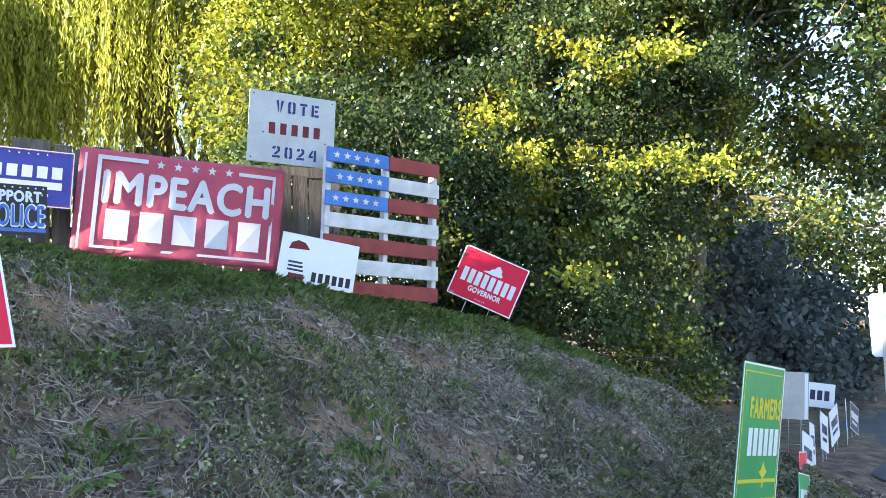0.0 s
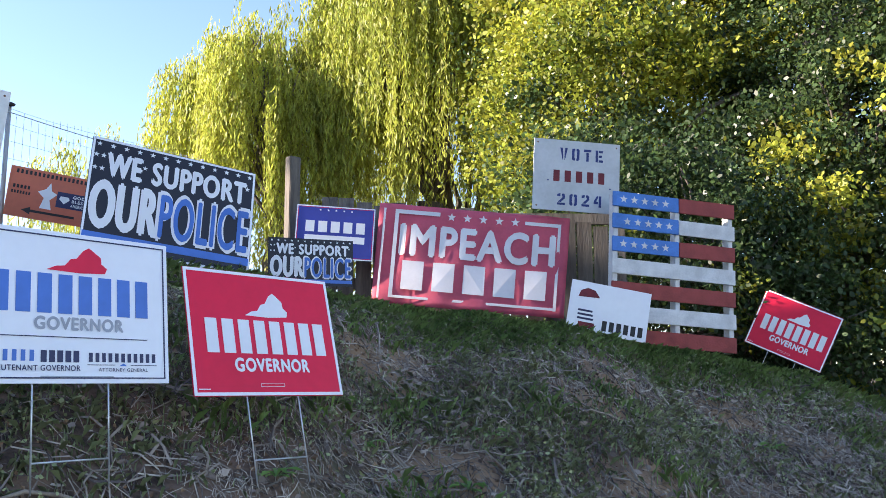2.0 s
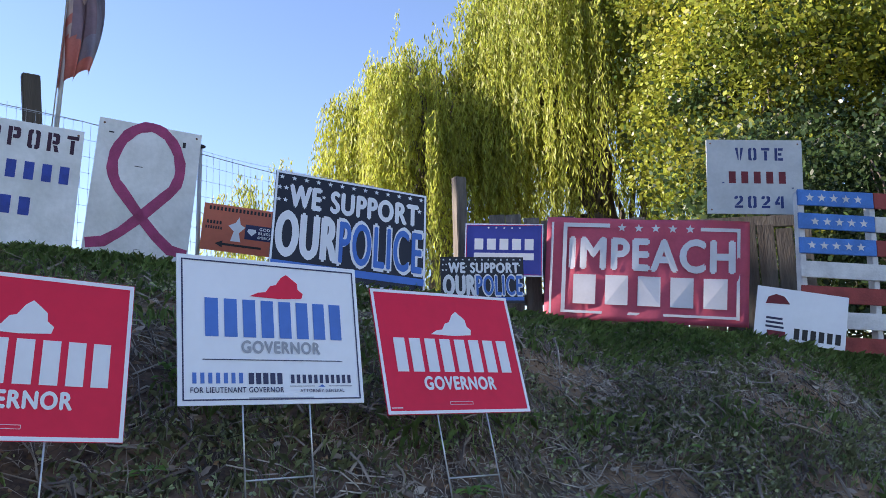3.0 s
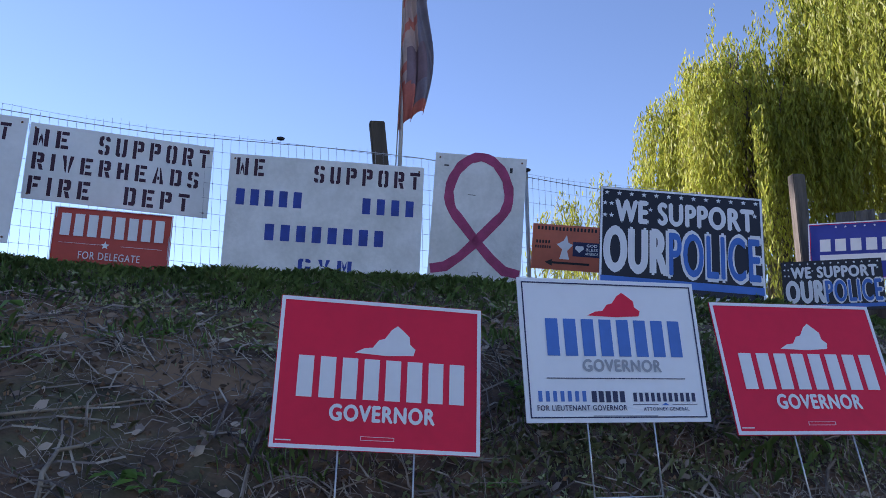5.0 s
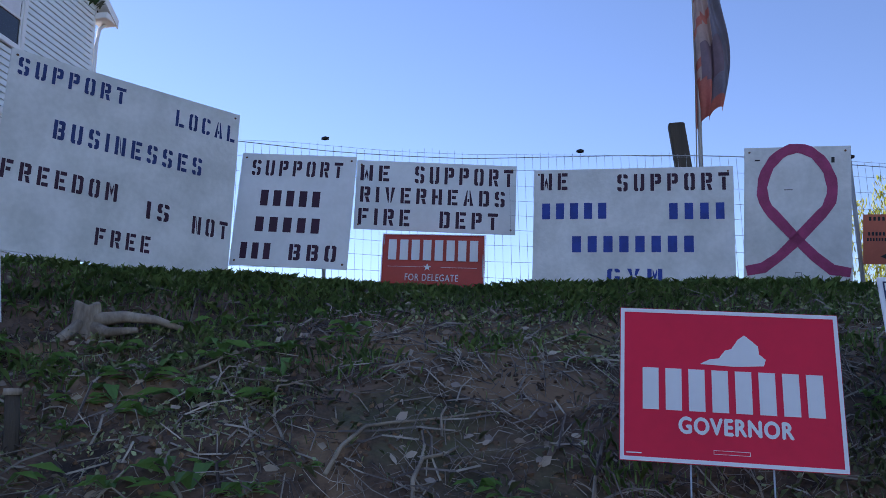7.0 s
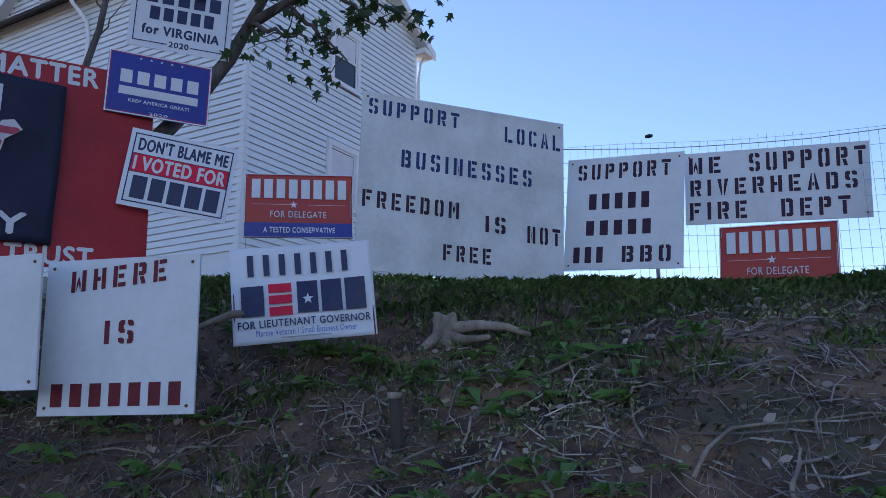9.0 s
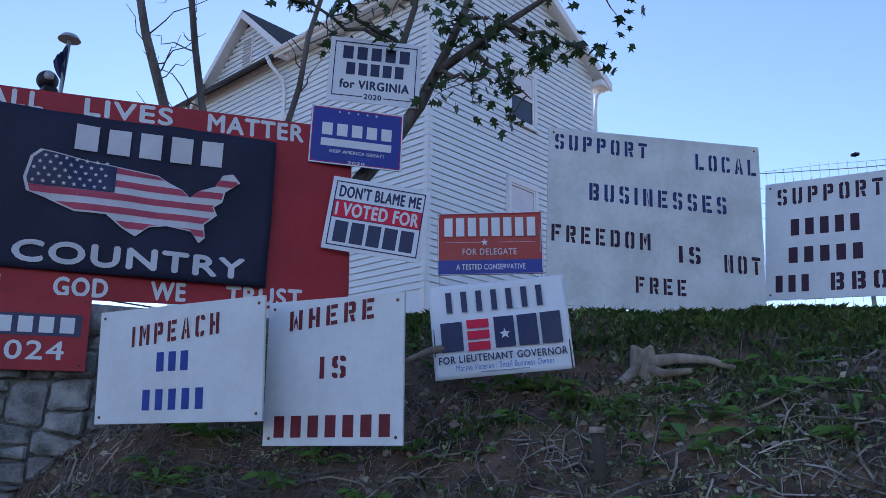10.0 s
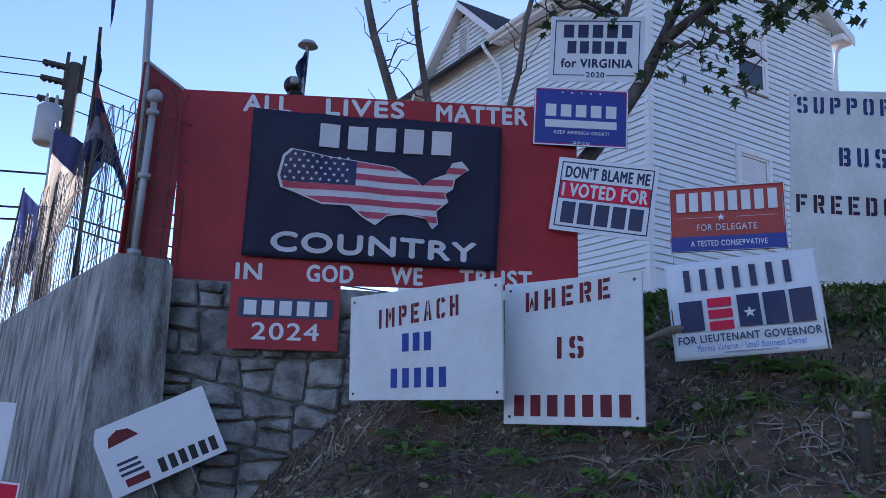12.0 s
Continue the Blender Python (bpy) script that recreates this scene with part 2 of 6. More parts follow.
def quads(name, corners):
    """A mesh of loose pieces from an array (n, k, 3)."""
    c = np.asarray(corners, float)
    n, k = c.shape[:2]
    me = bpy.data.meshes.new(name)
    me.vertices.add(n * k)
    me.vertices.foreach_set("co", c.reshape(-1))
    me.loops.add(n * k)
    me.loops.foreach_set("vertex_index", np.arange(n * k, dtype=np.int32))
    me.polygons.add(n)
    me.polygons.foreach_set("loop_start", np.arange(0, n * k, k, dtype=np.int32))
    me.polygons.foreach_set("loop_total", np.full(n, k, dtype=np.int32))
    me.update(calc_edges=True)
    return me


def unit(v):
    return v / np.maximum(np.linalg.norm(v, axis=-1, keepdims=True), 1e-9)


def leaves(rng, centres, size, width=0.55, droop=0.0, along=None):
    """Pointed oval leaves (six corners each) at the given places, turned at random."""
    n = len(centres)
    d = rng.normal(size=(n, 3)) if along is None else along + rng.normal(size=(n, 3)) * 0.35
    d[:, 2] -= droop
    d = unit(d)
    s = unit(np.cross(d, rng.normal(size=(n, 3))))
    L = size * rng.uniform(0.65, 1.3, (n, 1))
    W = L * width * 0.5
    c = np.asarray(centres)
    return np.stack([c - d * L * 0.5, c - d * L * 0.15 + s * W, c + d * L * 0.2 + s * W * 0.8, c + d * L * 0.5,
                     c + d * L * 0.2 - s * W * 0.8, c - d * L * 0.15 - s * W], 1)


# ---------------------------------------------------------------- sign making
def text_mesh(words, w, h, bold=0.0):
    """Flat lettering in the built-in font, scaled into a box w x h round the origin, in the x-z plane."""
    cu = bpy.data.curves.new("lettering", "FONT")
    cu.body, cu.fill_mode, cu.resolution_u = words, "BOTH", 4
    cu.space_character = 1.12
    ob = bpy.data.objects.new("lettering", cu)
    me = bpy.data.meshes.new_from_object(ob)
    bpy.data.objects.remove(ob)
    bpy.data.curves.remove(cu)
    co = np.zeros(len(me.vertices) * 3)
    me.vertices.foreach_get("co", co)
    co = co.reshape(-1, 3)
    lo, hi = co.min(0), co.max(0)
    x = (co[:, 0] - (lo[0] + hi[0]) / 2) * (w / max(hi[0] - lo[0], 1e-6))
    z = (co[:, 1] - (lo[1] + hi[1]) / 2) * (h / max(hi[1] - lo[1], 1e-6))
    # heavier strokes: the same letters laid five times, a hair apart
    faces = [tuple(p.vertices) for p in me.polygons]
    bpy.data.meshes.remove(me)
    d, n, V, F = bold * 1.2 * min(h, 1.3 * w / len(words)), len(x), [], []
    for k, (dx, dz) in enumerate(((0, 0), (d, 0), (-d, 0), (0, d), (0, -d)) if bold else ((0, 0),)):
        V += np.stack([x + dx, np.full(n, -0.00012 * k), z + dz], 1).tolist()
        F += [tuple(i + k * n for i in f) for f in faces]
    me = bpy.data.meshes.new("lettering")
    me.from_pydata(V, [], F)
    return me


# stencil alphabet: pieces of each letter as corners on a grid 12 wide and 20 high, each corner two base-36 digits
STEM, TOP, MID, BASE = "00404k0k", "5gcgck5k", "58a8ac5c", "50c0c454"
BOWL, HALF_L, HALF_R = "5kakcicaa8585c8c8g5g", "5k2k0i022050544" + "44g5g", "7kakcic2a07074848g7g"
HOOK, FAR_STEM = "7kakcicf8f8g7g", "80c0ck8k"
STENCIL = {"A": ("00405k4k", "80c08k7k", "5575795" + "9"), "B": (STEM, "5kakciccbac8c2a0505484885" + "85c8c8g5g"), "C": (HALF_L, HOOK, "70a0c2c5858474"),
           "D": (STEM, "5kakcic2a05054848g5g"), "E": (STEM, TOP, MID, BASE), "F": (STEM, TOP, MID), "G": (HALF_L, HOOK, "70a0c2ca7a77979474"),
           "H": (STEM, FAR_STEM, "48787c4c"), "I": (STEM,), "L": (STEM, BASE), "M": (STEM, "a0e0ekak", "5k5c759c9k7c"), "N": (STEM, FAR_STEM, "5e5k7670"),
           "O": (HALF_L, HALF_R), "P": (STEM, BOWL), "Q": (HALF_L, HALF_R), "R": (STEM, BOWL, "80c0a767"),
           "S": ("5k2k0i0b29595c4d4g5g", HOOK, "70a0c2c9ab7b78878474", "50200205454454"), "T": ("40808f4f", "0gcgck0k"), "U": ("0k022050" + "54444k", "ckc2a07074848k"),
           "V": ("0k4k585040", "ck8k787080"), "W": (STEM, "a0e0ekak", "50587f989078"), "Y": ("40808949", "0k4k5b3b", "ck8k7b9b"), "0": (HALF_L, HALF_R),
           "2": ("5k2k0i0f4f4g5g", "7kakcicc65158d8g7g", "00c0c404"), "4": (FAR_STEM, "06767a4a7h7k5k0a")}


def stencil_mesh(words, w, h):
    """Stencilled capitals with their bridges, fitted into a box w x h round the origin, in the x-z plane."""
    pieces, at = [], 0.0
    for ch in words:
        wide = 0
        for code in STENCIL[ch]:
            pts = [(int(code[i], 36), int(code[i + 1], 36)) for i in range(0, len(code), 2)]
            wide = max(wide, max(a for a, _ in pts))
            pieces.append([(at + a, c) for a, c in pts])
        at += wide + 7
    total = at - 7
    V, F = [], []
    for pts in pieces:
        F.append(tuple(range(len(V), len(V) + len(pts))))
        V += [((a / total - 0.5) * w, 0.0, (c / 20 - 0.5) * h) for a, c in pts]
    me = bpy.data.meshes.new("lettering")
    me.from_pydata(V, [], F)
    return me


def star_outline(cx, cz, r):
    return [(cx + math.sin(k * math.pi / 5) * (r if k % 2 == 0 else r * 0.42), cz + math.cos(k * math.pi / 5) * (r if k % 2 == 0 else r * 0.42)) for k in range(10)]


STATE = [(0, 0.04), (0.14, 0.2), (0.27, 0.24), (0.36, 0.5), (0.45, 0.55), (0.55, 0.86), (0.64, 1.0), (0.74, 0.83), (0.83, 0.66), (0.84, 0.42), (0.93, 0.26), (0.9, 0.06), (0.5, 0.0)]


def flat_part(name, outlines, mat, parent, y, bend=None, label=""):
    """Thin printed shapes at the depth y, in front of a panel."""
    bm = bmesh.new()
    for pts in outlines:
        prism(bm, pts, y, y + 0.0012)
    if bend:
        for v in bm.verts:
            v.co.y += bend(v.co.x, v.co.z)
    return part(name, bm, mat, parent, label)


def print_on(parent, w, h, y, items, bend=None):
    """Lettering, bars and shapes on a panel w x h; boxes are shares of it, from its top left corner."""
    for it in items:
        kind, mat, (u0, v0, u1, v1) = it[0], it[1], it[2]
        x0, x1, z1, z0 = (u0 - 0.5) * w, (u1 - 0.5) * w, (0.5 - v0) * h, (0.5 - v1) * h
        if kind in ("text", "stencil"):
            me = stencil_mesh(it[3], x1 - x0, z1 - z0) if kind == "stencil" else text_mesh(it[3], x1 - x0, z1 - z0, it[4] if len(it) > 4 else 0.025)
            lean = it[5] if len(it) > 5 else 0.0
            for v in me.vertices:
                v.co.z += (z0 + z1) / 2 + lean * v.co.x
                v.co.x += (x0 + x1) / 2
                v.co.y += y + (bend(v.co.x, v.co.z) if bend else 0)
            part("lettering", me, mat, parent)
        elif kind == "bars":
            n, gap = it[3], it[4] if len(it) > 4 else 0.22
            step = (x1 - x0) / n
            for k in range(n):
                xa, xb = x0 + (k + gap / 2) * step, x0 + (k + 1 - gap / 2) * step
                flat_part("name_bar", [[(xa, z0), (xb, z0), (xb, z1), (xa, z1)]], mat, parent, y, bend)
        elif kind == "rect":
            flat_part(it[3] if len(it) > 3 else "printed_band", [[(x0, z0), (x1, z0), (x1, z1), (x0, z1)]], mat, parent, y, bend)
        elif kind == "frame":
            t = it[3]
            flat_part("printed_border", [[(x0, z0), (x1, z0), (x1, z0 + t), (x0, z0 + t)], [(x0, z1 - t), (x1, z1 - t), (x1, z1), (x0, z1)],
                                         [(x0, z0 + t), (x0 + t, z0 + t), (x0 + t, z1 - t), (x0, z1 - t)], [(x1 - t, z0 + t), (x1, z0 + t), (x1, z1 - t), (x1 - t, z1 - t)]], mat, parent, y, bend)
        elif kind == "stars":
            n, drop = it[3], it[4] if len(it) > 4 else 0.0
            for k in range(n):
                f = k / max(n - 1, 1)
                flat_part("star", [star_outline(x0 + (x1 - x0) * f, (z0 + z1) / 2 - drop * f, (z1 - z0) / 2)], mat, parent, y, bend)
        elif kind == "state":
            flat_part("printed_outline_shape", [[(x0 + a * (x1 - x0), z0 + b * (z1 - z0)) for a, b in STATE]], mat, parent, y, bend)
        elif kind == "shape":
            flat_part(it[4] if len(it) > 4 else "printed_shape", [[(x0 + a * (x1 - x0), z0 + b * (z1 - z0)) for a, b in it[3]]], mat, parent, y, bend)


def set_at(c, yaw, tilt, roll):
    return Matrix.Translation(c) @ Matrix.Rotation(radians(yaw), 4, "Z") @ Matrix.Rotation(radians(tilt), 4, "X") @ Matrix.Rotation(radians(roll), 4, "Y")


def sign(name, c, yaw, tilt, roll, w, h, mat, items, label, group="", thick=0.005, border=None, legs=None, bend=None, category="sign", screws=0):
    """A panel with its printing; legs: reach of two wire legs under it (and their spread)."""
    t = thing(name, set_at(c, yaw, tilt, roll), label, category, group)
    if bend:
        bm = bmesh.new()
        nx, nz = 36, 20
        bmesh.ops.create_grid(bm, x_segments=nx, y_segments=nz, size=0.5, matrix=Matrix.Rotation(radians(90), 4, "X"))
        for v in bm.verts:
            v.co.x *= w
            v.co.z *= h
            v.co.y = bend(v.co.x, v.co.z)
        bmesh.ops.solidify(bm, geom=bm.faces[:], thickness=0.002)
        p = part("cloth", bm, mat, t)
        smooth(p.data)
        y = -0.013
    else:
        part("panel", box_bm(-w / 2, w / 2, -thick / 2, thick / 2, -h / 2, h / 2, min(0.0012, thick / 4)), mat, t)
        y = -thick / 2 - 0.0022
    if border:
        print_on(t, w, h, y + 0.0006, [("frame", border[0], (0.003, 0.004, 0.997, 0.996), border[1])], bend)
    print_on(t, w, h, y, items, bend)
    if screws:
        for sx in (-1, 1):
            for sz in (-1, 1):
                bm = bmesh.new()
                bmesh.ops.create_cone(bm, cap_ends=True, segments=8, radius1=0.007, radius2=0.005, depth=0.004,
                                      matrix=Matrix.Translation((sx * (w / 2 - 0.03), y, sz * (h / 2 - 0.03))) @ Matrix.Rotation(radians(90), 4, "X"))
                part("screw", bm, RUST, t)
    if legs:
        reach, spread = legs
        for sx in (-1, 1):
            part("wire_leg", smooth(tubes("wire_leg", [([(sx * spread / 2, 0.004, -h / 2 + 0.12), (sx * spread / 2, 0.004, -h / 2 - reach)], [0.0028, 0.0028])], 6)), STEEL, t)
        part("cross_wire", smooth(tubes("cross_wire", [([(-spread / 2, 0.004, -h / 2 - reach * 0.72), (spread / 2, 0.004, -h / 2 - reach * 0.72)], [0.0028, 0.0028])], 6)), STEEL, t)
    return t


# ---------------------------------------------------------------- the bank, the street and the far ground
BANK_X = (-30, -5.05, -4.95, -4, -3, -2, 0, 1.2, 3.1, 4.6, 5.5, 6.1, 6.6, 7.2, 9, 40)
CREST_Y = (0.86, 0.86, 2.4, 3.0, 3.9, 4.6, 4.85, 4.85, 4.42, 3.81, 3.01, 2.7, 2.31, 1.9, 1.6, 1.6)
CREST_Z = (2.42, 2.42, 2.4, 2.38, 2.42, 2.41, 2.385, 2.33, 2.09, 1.91, 1.69, 1.57, 1.33, 0.8, 0.12, 0.02)
FOOT_Y = (0.78, 0.78, 0.55, -0.1, 0.1, 0.4, 0.7, 0.7, 0.6, 0.5, 0.4, 0.2, 0.0, -0.2, -0.3, -0.3)


def bank(x, y):
    """The height of the ground, smooth, for arrays of places."""
    x, y = np.asarray(x, float), np.asarray(y, float)
    yc, zc, yf = (np.interp(x, BANK_X, r) for r in (CREST_Y, CREST_Z, FOOT_Y))
    s = np.clip((y - yf) / (yc - yf), 0, 1)
    z = zc * (1 - (1 - s) ** 1.2) + 0.03 * np.maximum(y - yc, 0)
    face = np.interp(x, (-60, -24, -14, -9.2, -6.5, -4.93), (-6, -1.2, -0.2, 0.20, 0.44, 0.60)) + 0.22
    behind = (x < -4.05) & (y > np.maximum(0.95 + (x + 5.15) * 2.25, face))
    return np.where(behind, 2.40, z)


def rough_noise(x, y):
    """Lumps and hollows of the bare bank."""
    out = np.zeros(np.shape(x))
    for k, (f, a) in enumerate(((1.3, 0.05), (3.1, 0.03), (7.0, 0.016), (15.0, 0.009))):
        p = 1.7 * k
        out += a * (np.sin(f * x + 1.3 * np.sin(f * 0.7 * y + p)) * np.cos(f * 1.1 * y + 0.9 * np.sin(f * 0.8 * x - p)) + 0.5 * np.sin(f * 1.9 * (x - y) + p))
    return out


def on_bank(x, y):
    yc, yf = np.interp(x, BANK_X, CREST_Y), np.interp(x, BANK_X, FOOT_Y)
    s = np.clip((np.asarray(y) - yf) / (yc - yf), 0, 1)
    return bank(x, y) + rough_noise(x, y) * np.clip(4 * s * (1.12 - s), 0, 1)


gx = np.concatenate([-np.geomspace(400, 6.2, 26), np.arange(-6, 9, 0.055), np.geomspace(9.1, 400, 34)])
gy = np.concatenate([-np.geomspace(300, 0.7, 22), np.arange(-0.6, 6.6, 0.055), np.geomspace(6.8, 400, 34)])
X, Y = np.meshgrid(gx, gy)
Z = on_bank(X, Y)
ground_mesh = bpy.data.meshes.new("ground")
nx, ny = len(gx), len(gy)
ii = (np.arange(ny - 1)[:, None] * nx + np.arange(nx - 1)[None]).ravel()
ground_mesh.from_pydata(np.stack([X, Y, Z], -1).reshape(-1, 3).tolist(), [], np.stack([ii, ii + 1, ii + nx + 1, ii + nx], 1).tolist())
smooth(ground_mesh)


# first six: clay colour painting in the brighter light on the right-hand bank
CLAY_AND_LIGHT_PATCHES = tuple((px, py, float(bank(px, py)), pr) for px, py, pr in ((2.3, 2.6, 0.24), (3.6, 2.9, 0.22), (4.0, 2.0, 0.3), (5.0, 2.3, 0.24), (5.4, 1.6, 0.3), (6.0, 2.2, 0.2))) + ((-1.06, 3.68, 2.04, 0.34), (-0.53, 3.5, 1.88, 0.30), (2.74, 3.55, 1.70, 0.26), (4.14, 3.11, 1.63, 0.26), (4.75, 2.72, 1.39, 0.22), (-2.0, 3.1, 1.85, 0.22), (3.2, 2.2, 1.1, 0.3), (0.9, 3.9, 2.0, 0.25))


def ground_material():
    """Dark loam with pale clay patches and thin turf, by noise alone."""
    m = material("bank_soil", (0.19, 0.118, 0.075), 0.95, scale=6.0, col2=(0.042, 0.028, 0.020), bump=1.0, bump_scale=30)
    nt = m.node_tree
    nd, ln = nt.nodes, nt.links
    bs = nd["Principled BSDF"]
    first = bs.inputs["Base Color"].links[0].from_socket
    tc = nd.new("ShaderNodeTexCoord")
    for k, (sc, col, lo, hi) in enumerate(((1.1, (0.27, 0.165, 0.088), 0.57, 0.66), (0.55, (0.11, 0.125, 0.055), 0.54, 0.68))):
        n, mr, mx = nd.new("ShaderNodeTexNoise"), nd.new("ShaderNodeMapRange"), nd.new("ShaderNodeMix")
        mx.data_type = "RGBA"
        n.inputs["Scale"].default_value, n.inputs["Detail"].default_value, n.inputs["Roughness"].default_value = sc, 8, 0.7
        mp = nd.new("ShaderNodeMapping")
        mp.inputs["Location"].default_value = (3.7 * k + 1.2, 1.9 * k, 0)
        ln.new(tc.outputs["Object"], mp.inputs["Vector"])
        ln.new(mp.outputs["Vector"], n.inputs["Vector"])
        mr.inputs["From Min"].default_value, mr.inputs["From Max"].default_value = lo, hi
        ln.new(n.outputs["Fac"], mr.inputs["Value"])
        ln.new(mr.outputs["Result"], mx.inputs["Factor"])
        ln.new(first, mx.inputs["A"])
        mx.inputs["B"].default_value = (*col, 1)
        first = mx.outputs["Result"]
    # slipped places where the clay lies bare, and clay colour for brighter light
    wob = nd.new("ShaderNodeTexNoise")
    wob.inputs["Scale"].default_value, wob.inputs["Detail"].default_value = 5.5, 8
    ln.new(tc.outputs["Object"], wob.inputs["Vector"])
    for cx, cy, cz, r in CLAY_AND_LIGHT_PATCHES:
        dist, add, mr, mx = nd.new("ShaderNodeVectorMath"), nd.new("ShaderNodeMath"), nd.new("ShaderNodeMapRange"), nd.new("ShaderNodeMix")
        dist.operation, add.operation, mx.data_type = "DISTANCE", "MULTIPLY_ADD", "RGBA"
        ln.new(tc.outputs["Object"], dist.inputs[0])
        dist.inputs[1].default_value = (cx, cy, cz)
        ln.new(wob.outputs["Fac"], add.inputs[0])
        add.inputs[1].default_value = r * 2.2
        ln.new(dist.outputs["Value"], add.inputs[2])
        mr.inputs["From Min"].default_value, mr.inputs["From Max"].default_value = r * 2.25, r * 1.75
        ln.new(add.outputs[0], mr.inputs["Value"])
        ln.new(mr.outputs["Result"], mx.inputs["Factor"])
        ln.new(first, mx.inputs["A"])
        mx.inputs["B"].default_value = (0.27, 0.165, 0.09, 1)
        first = mx.outputs["Result"]
    ln.new(first, bs.inputs["Base Color"])
    return m


ground = part("ground", ground_mesh, ground_material())
tagged(ground, "dark loam road bank with bare clay patches and thin turf", "ground", kind="structure")


def ribbon_mesh(name, centre, half, z):
    """A strip of road along a line of places."""
    bm = bmesh.new()
    rows = []
    for i, p in enumerate(centre):
        a, b = Vector(centre[max(i - 1, 0)]), Vector(centre[min(i + 1, len(centre) - 1)])
        d = (b - a).normalized()
        n = Vector((-d.y, d.x))
        rows.append([bm.verts.new((p[0] + n.x * s * half, p[1] + n.y * s * half, zz)) for s, zz in ((-1, z - 0.25), (-1, z), (-0.5, z + 0.015), (0.5, z + 0.015), (1, z), (1, z - 0.25))])
    for a, b in zip(rows, rows[1:]):
        for k in range(5):
            bm.faces.new((a[k], a[k + 1], b[k + 1], b[k]))
    return bm


road = part("road", ribbon_mesh("road", [(-60, -4.2), (-20, -3.2), (0, -2.6), (6, -2.3), (9, -1.75), (11.5, -0.75), (14, 0.6), (18, 3.0), (26, 7.5), (60, 20)], 1.75, 0.03), ASPHALT)
tagged(road, "grey asphalt lane curving round the foot of the bank", "road", kind="structure")


# retaining walls at the far end of the bank
def concrete_wall():
    bm = bmesh.new()
    rows = []
    for x, y in ((-4.93, 0.60), (-6.5, 0.44), (-9.2, 0.20), (-14, -0.2), (-24, -1.2), (-60, -6)):
        rows.append([bm.verts.new((x + (0.04 if z < 1 and x > -5 else 0), yy, z)) for yy, z in ((y - 0.07, -0.05), (y, 2.46), (y + 0.03, 2.50), (y + 0.29, 2.50), (y + 0.32, 2.46), (y + 0.42, -0.05))])
    for a, b in zip(rows, rows[1:]):
        for k in range(5):
            bm.faces.new((a[k], b[k], b[k + 1], a[k + 1]))
    bm.faces.new(rows[0][::-1])
    bmesh.ops.bevel(bm, geom=[e for e in bm.edges if len(e.link_faces) == 2 and e.calc_face_angle() > 0.9], offset=0.03, segments=2, affect="EDGES")
    return bm


wall_concrete = part("wall_concrete", concrete_wall(), CONCRETE)
tagged(wall_concrete, "streaked old concrete retaining wall with a battered end", "retaining wall", kind="structure")

WALL_A, WALL_B = Vector((-5.06, 0.93, 0)), Vector((-4.22, 2.95, 0))
wall_dir = (WALL_B - WALL_A).normalized()
wall_yaw = math.atan2(wall_dir.y, wall_dir.x)
wall_len = (WALL_B - WALL_A).length
wall_stone = part("wall_stone", box_bm(0, wall_len, 0.022, 0.30, 0.3, 2.43, 0.01), MORTAR, m=Matrix.Translation(WALL_A) @ Matrix.Rotation(wall_yaw, 4, "Z"))
tagged(wall_stone, "rubble stone retaining wall with recessed mortar joints", "stone wall", kind="structure")


# ---------------------------------------------------------------- yard signs on wire legs
def campaign_items(ink, state, name_mat, word_mat):
    return [("state", state, (0.37, 0.16, 0.69, 0.37)), ("bars", name_mat, (0.09, 0.40, 0.93, 0.67), 8, 0.3),
            ("text", word_mat, (0.27, 0.71, 0.77, 0.81), "GOVERNOR", 0.045), ("frame", word_mat, (0.42, 0.905, 0.58, 0.93), 0.0012), ("rect", word_mat, (0.03, 0.945, 0.10, 0.952))]


YARD = "red campaign yard signs"
RED_ITEMS = campaign_items(RED, WHITE, WHITE, WHITE)
red_label = "red corrugated plastic yard sign with white border on wire legs"
sign("yard_sign", (0.140, 2.710, 1.749), 2.4, -8.7, 3.9, 0.61, 0.445, RED, RED_ITEMS, red_label, YARD, border=(PLASTIC, 0.011), legs=(0.36, 0.22))
sign("yard_sign", (1.567, 2.788, 1.771), 2.2, -16.9, 0.8, 0.61, 0.458, RED, RED_ITEMS, "red plastic yard sign leaning forward on wire legs", YARD, border=(PLASTIC, 0.011), legs=(0.30, 0.21))
sign("yard_sign", (6.613, 3.083, 1.964), -63.3, 0.3, 25.2, 0.61, 0.467, RED, RED_ITEMS, "red plastic yard sign tipped sideways beside the bushes", YARD, border=(PLASTIC, 0.011), legs=(0.42, 0.22))
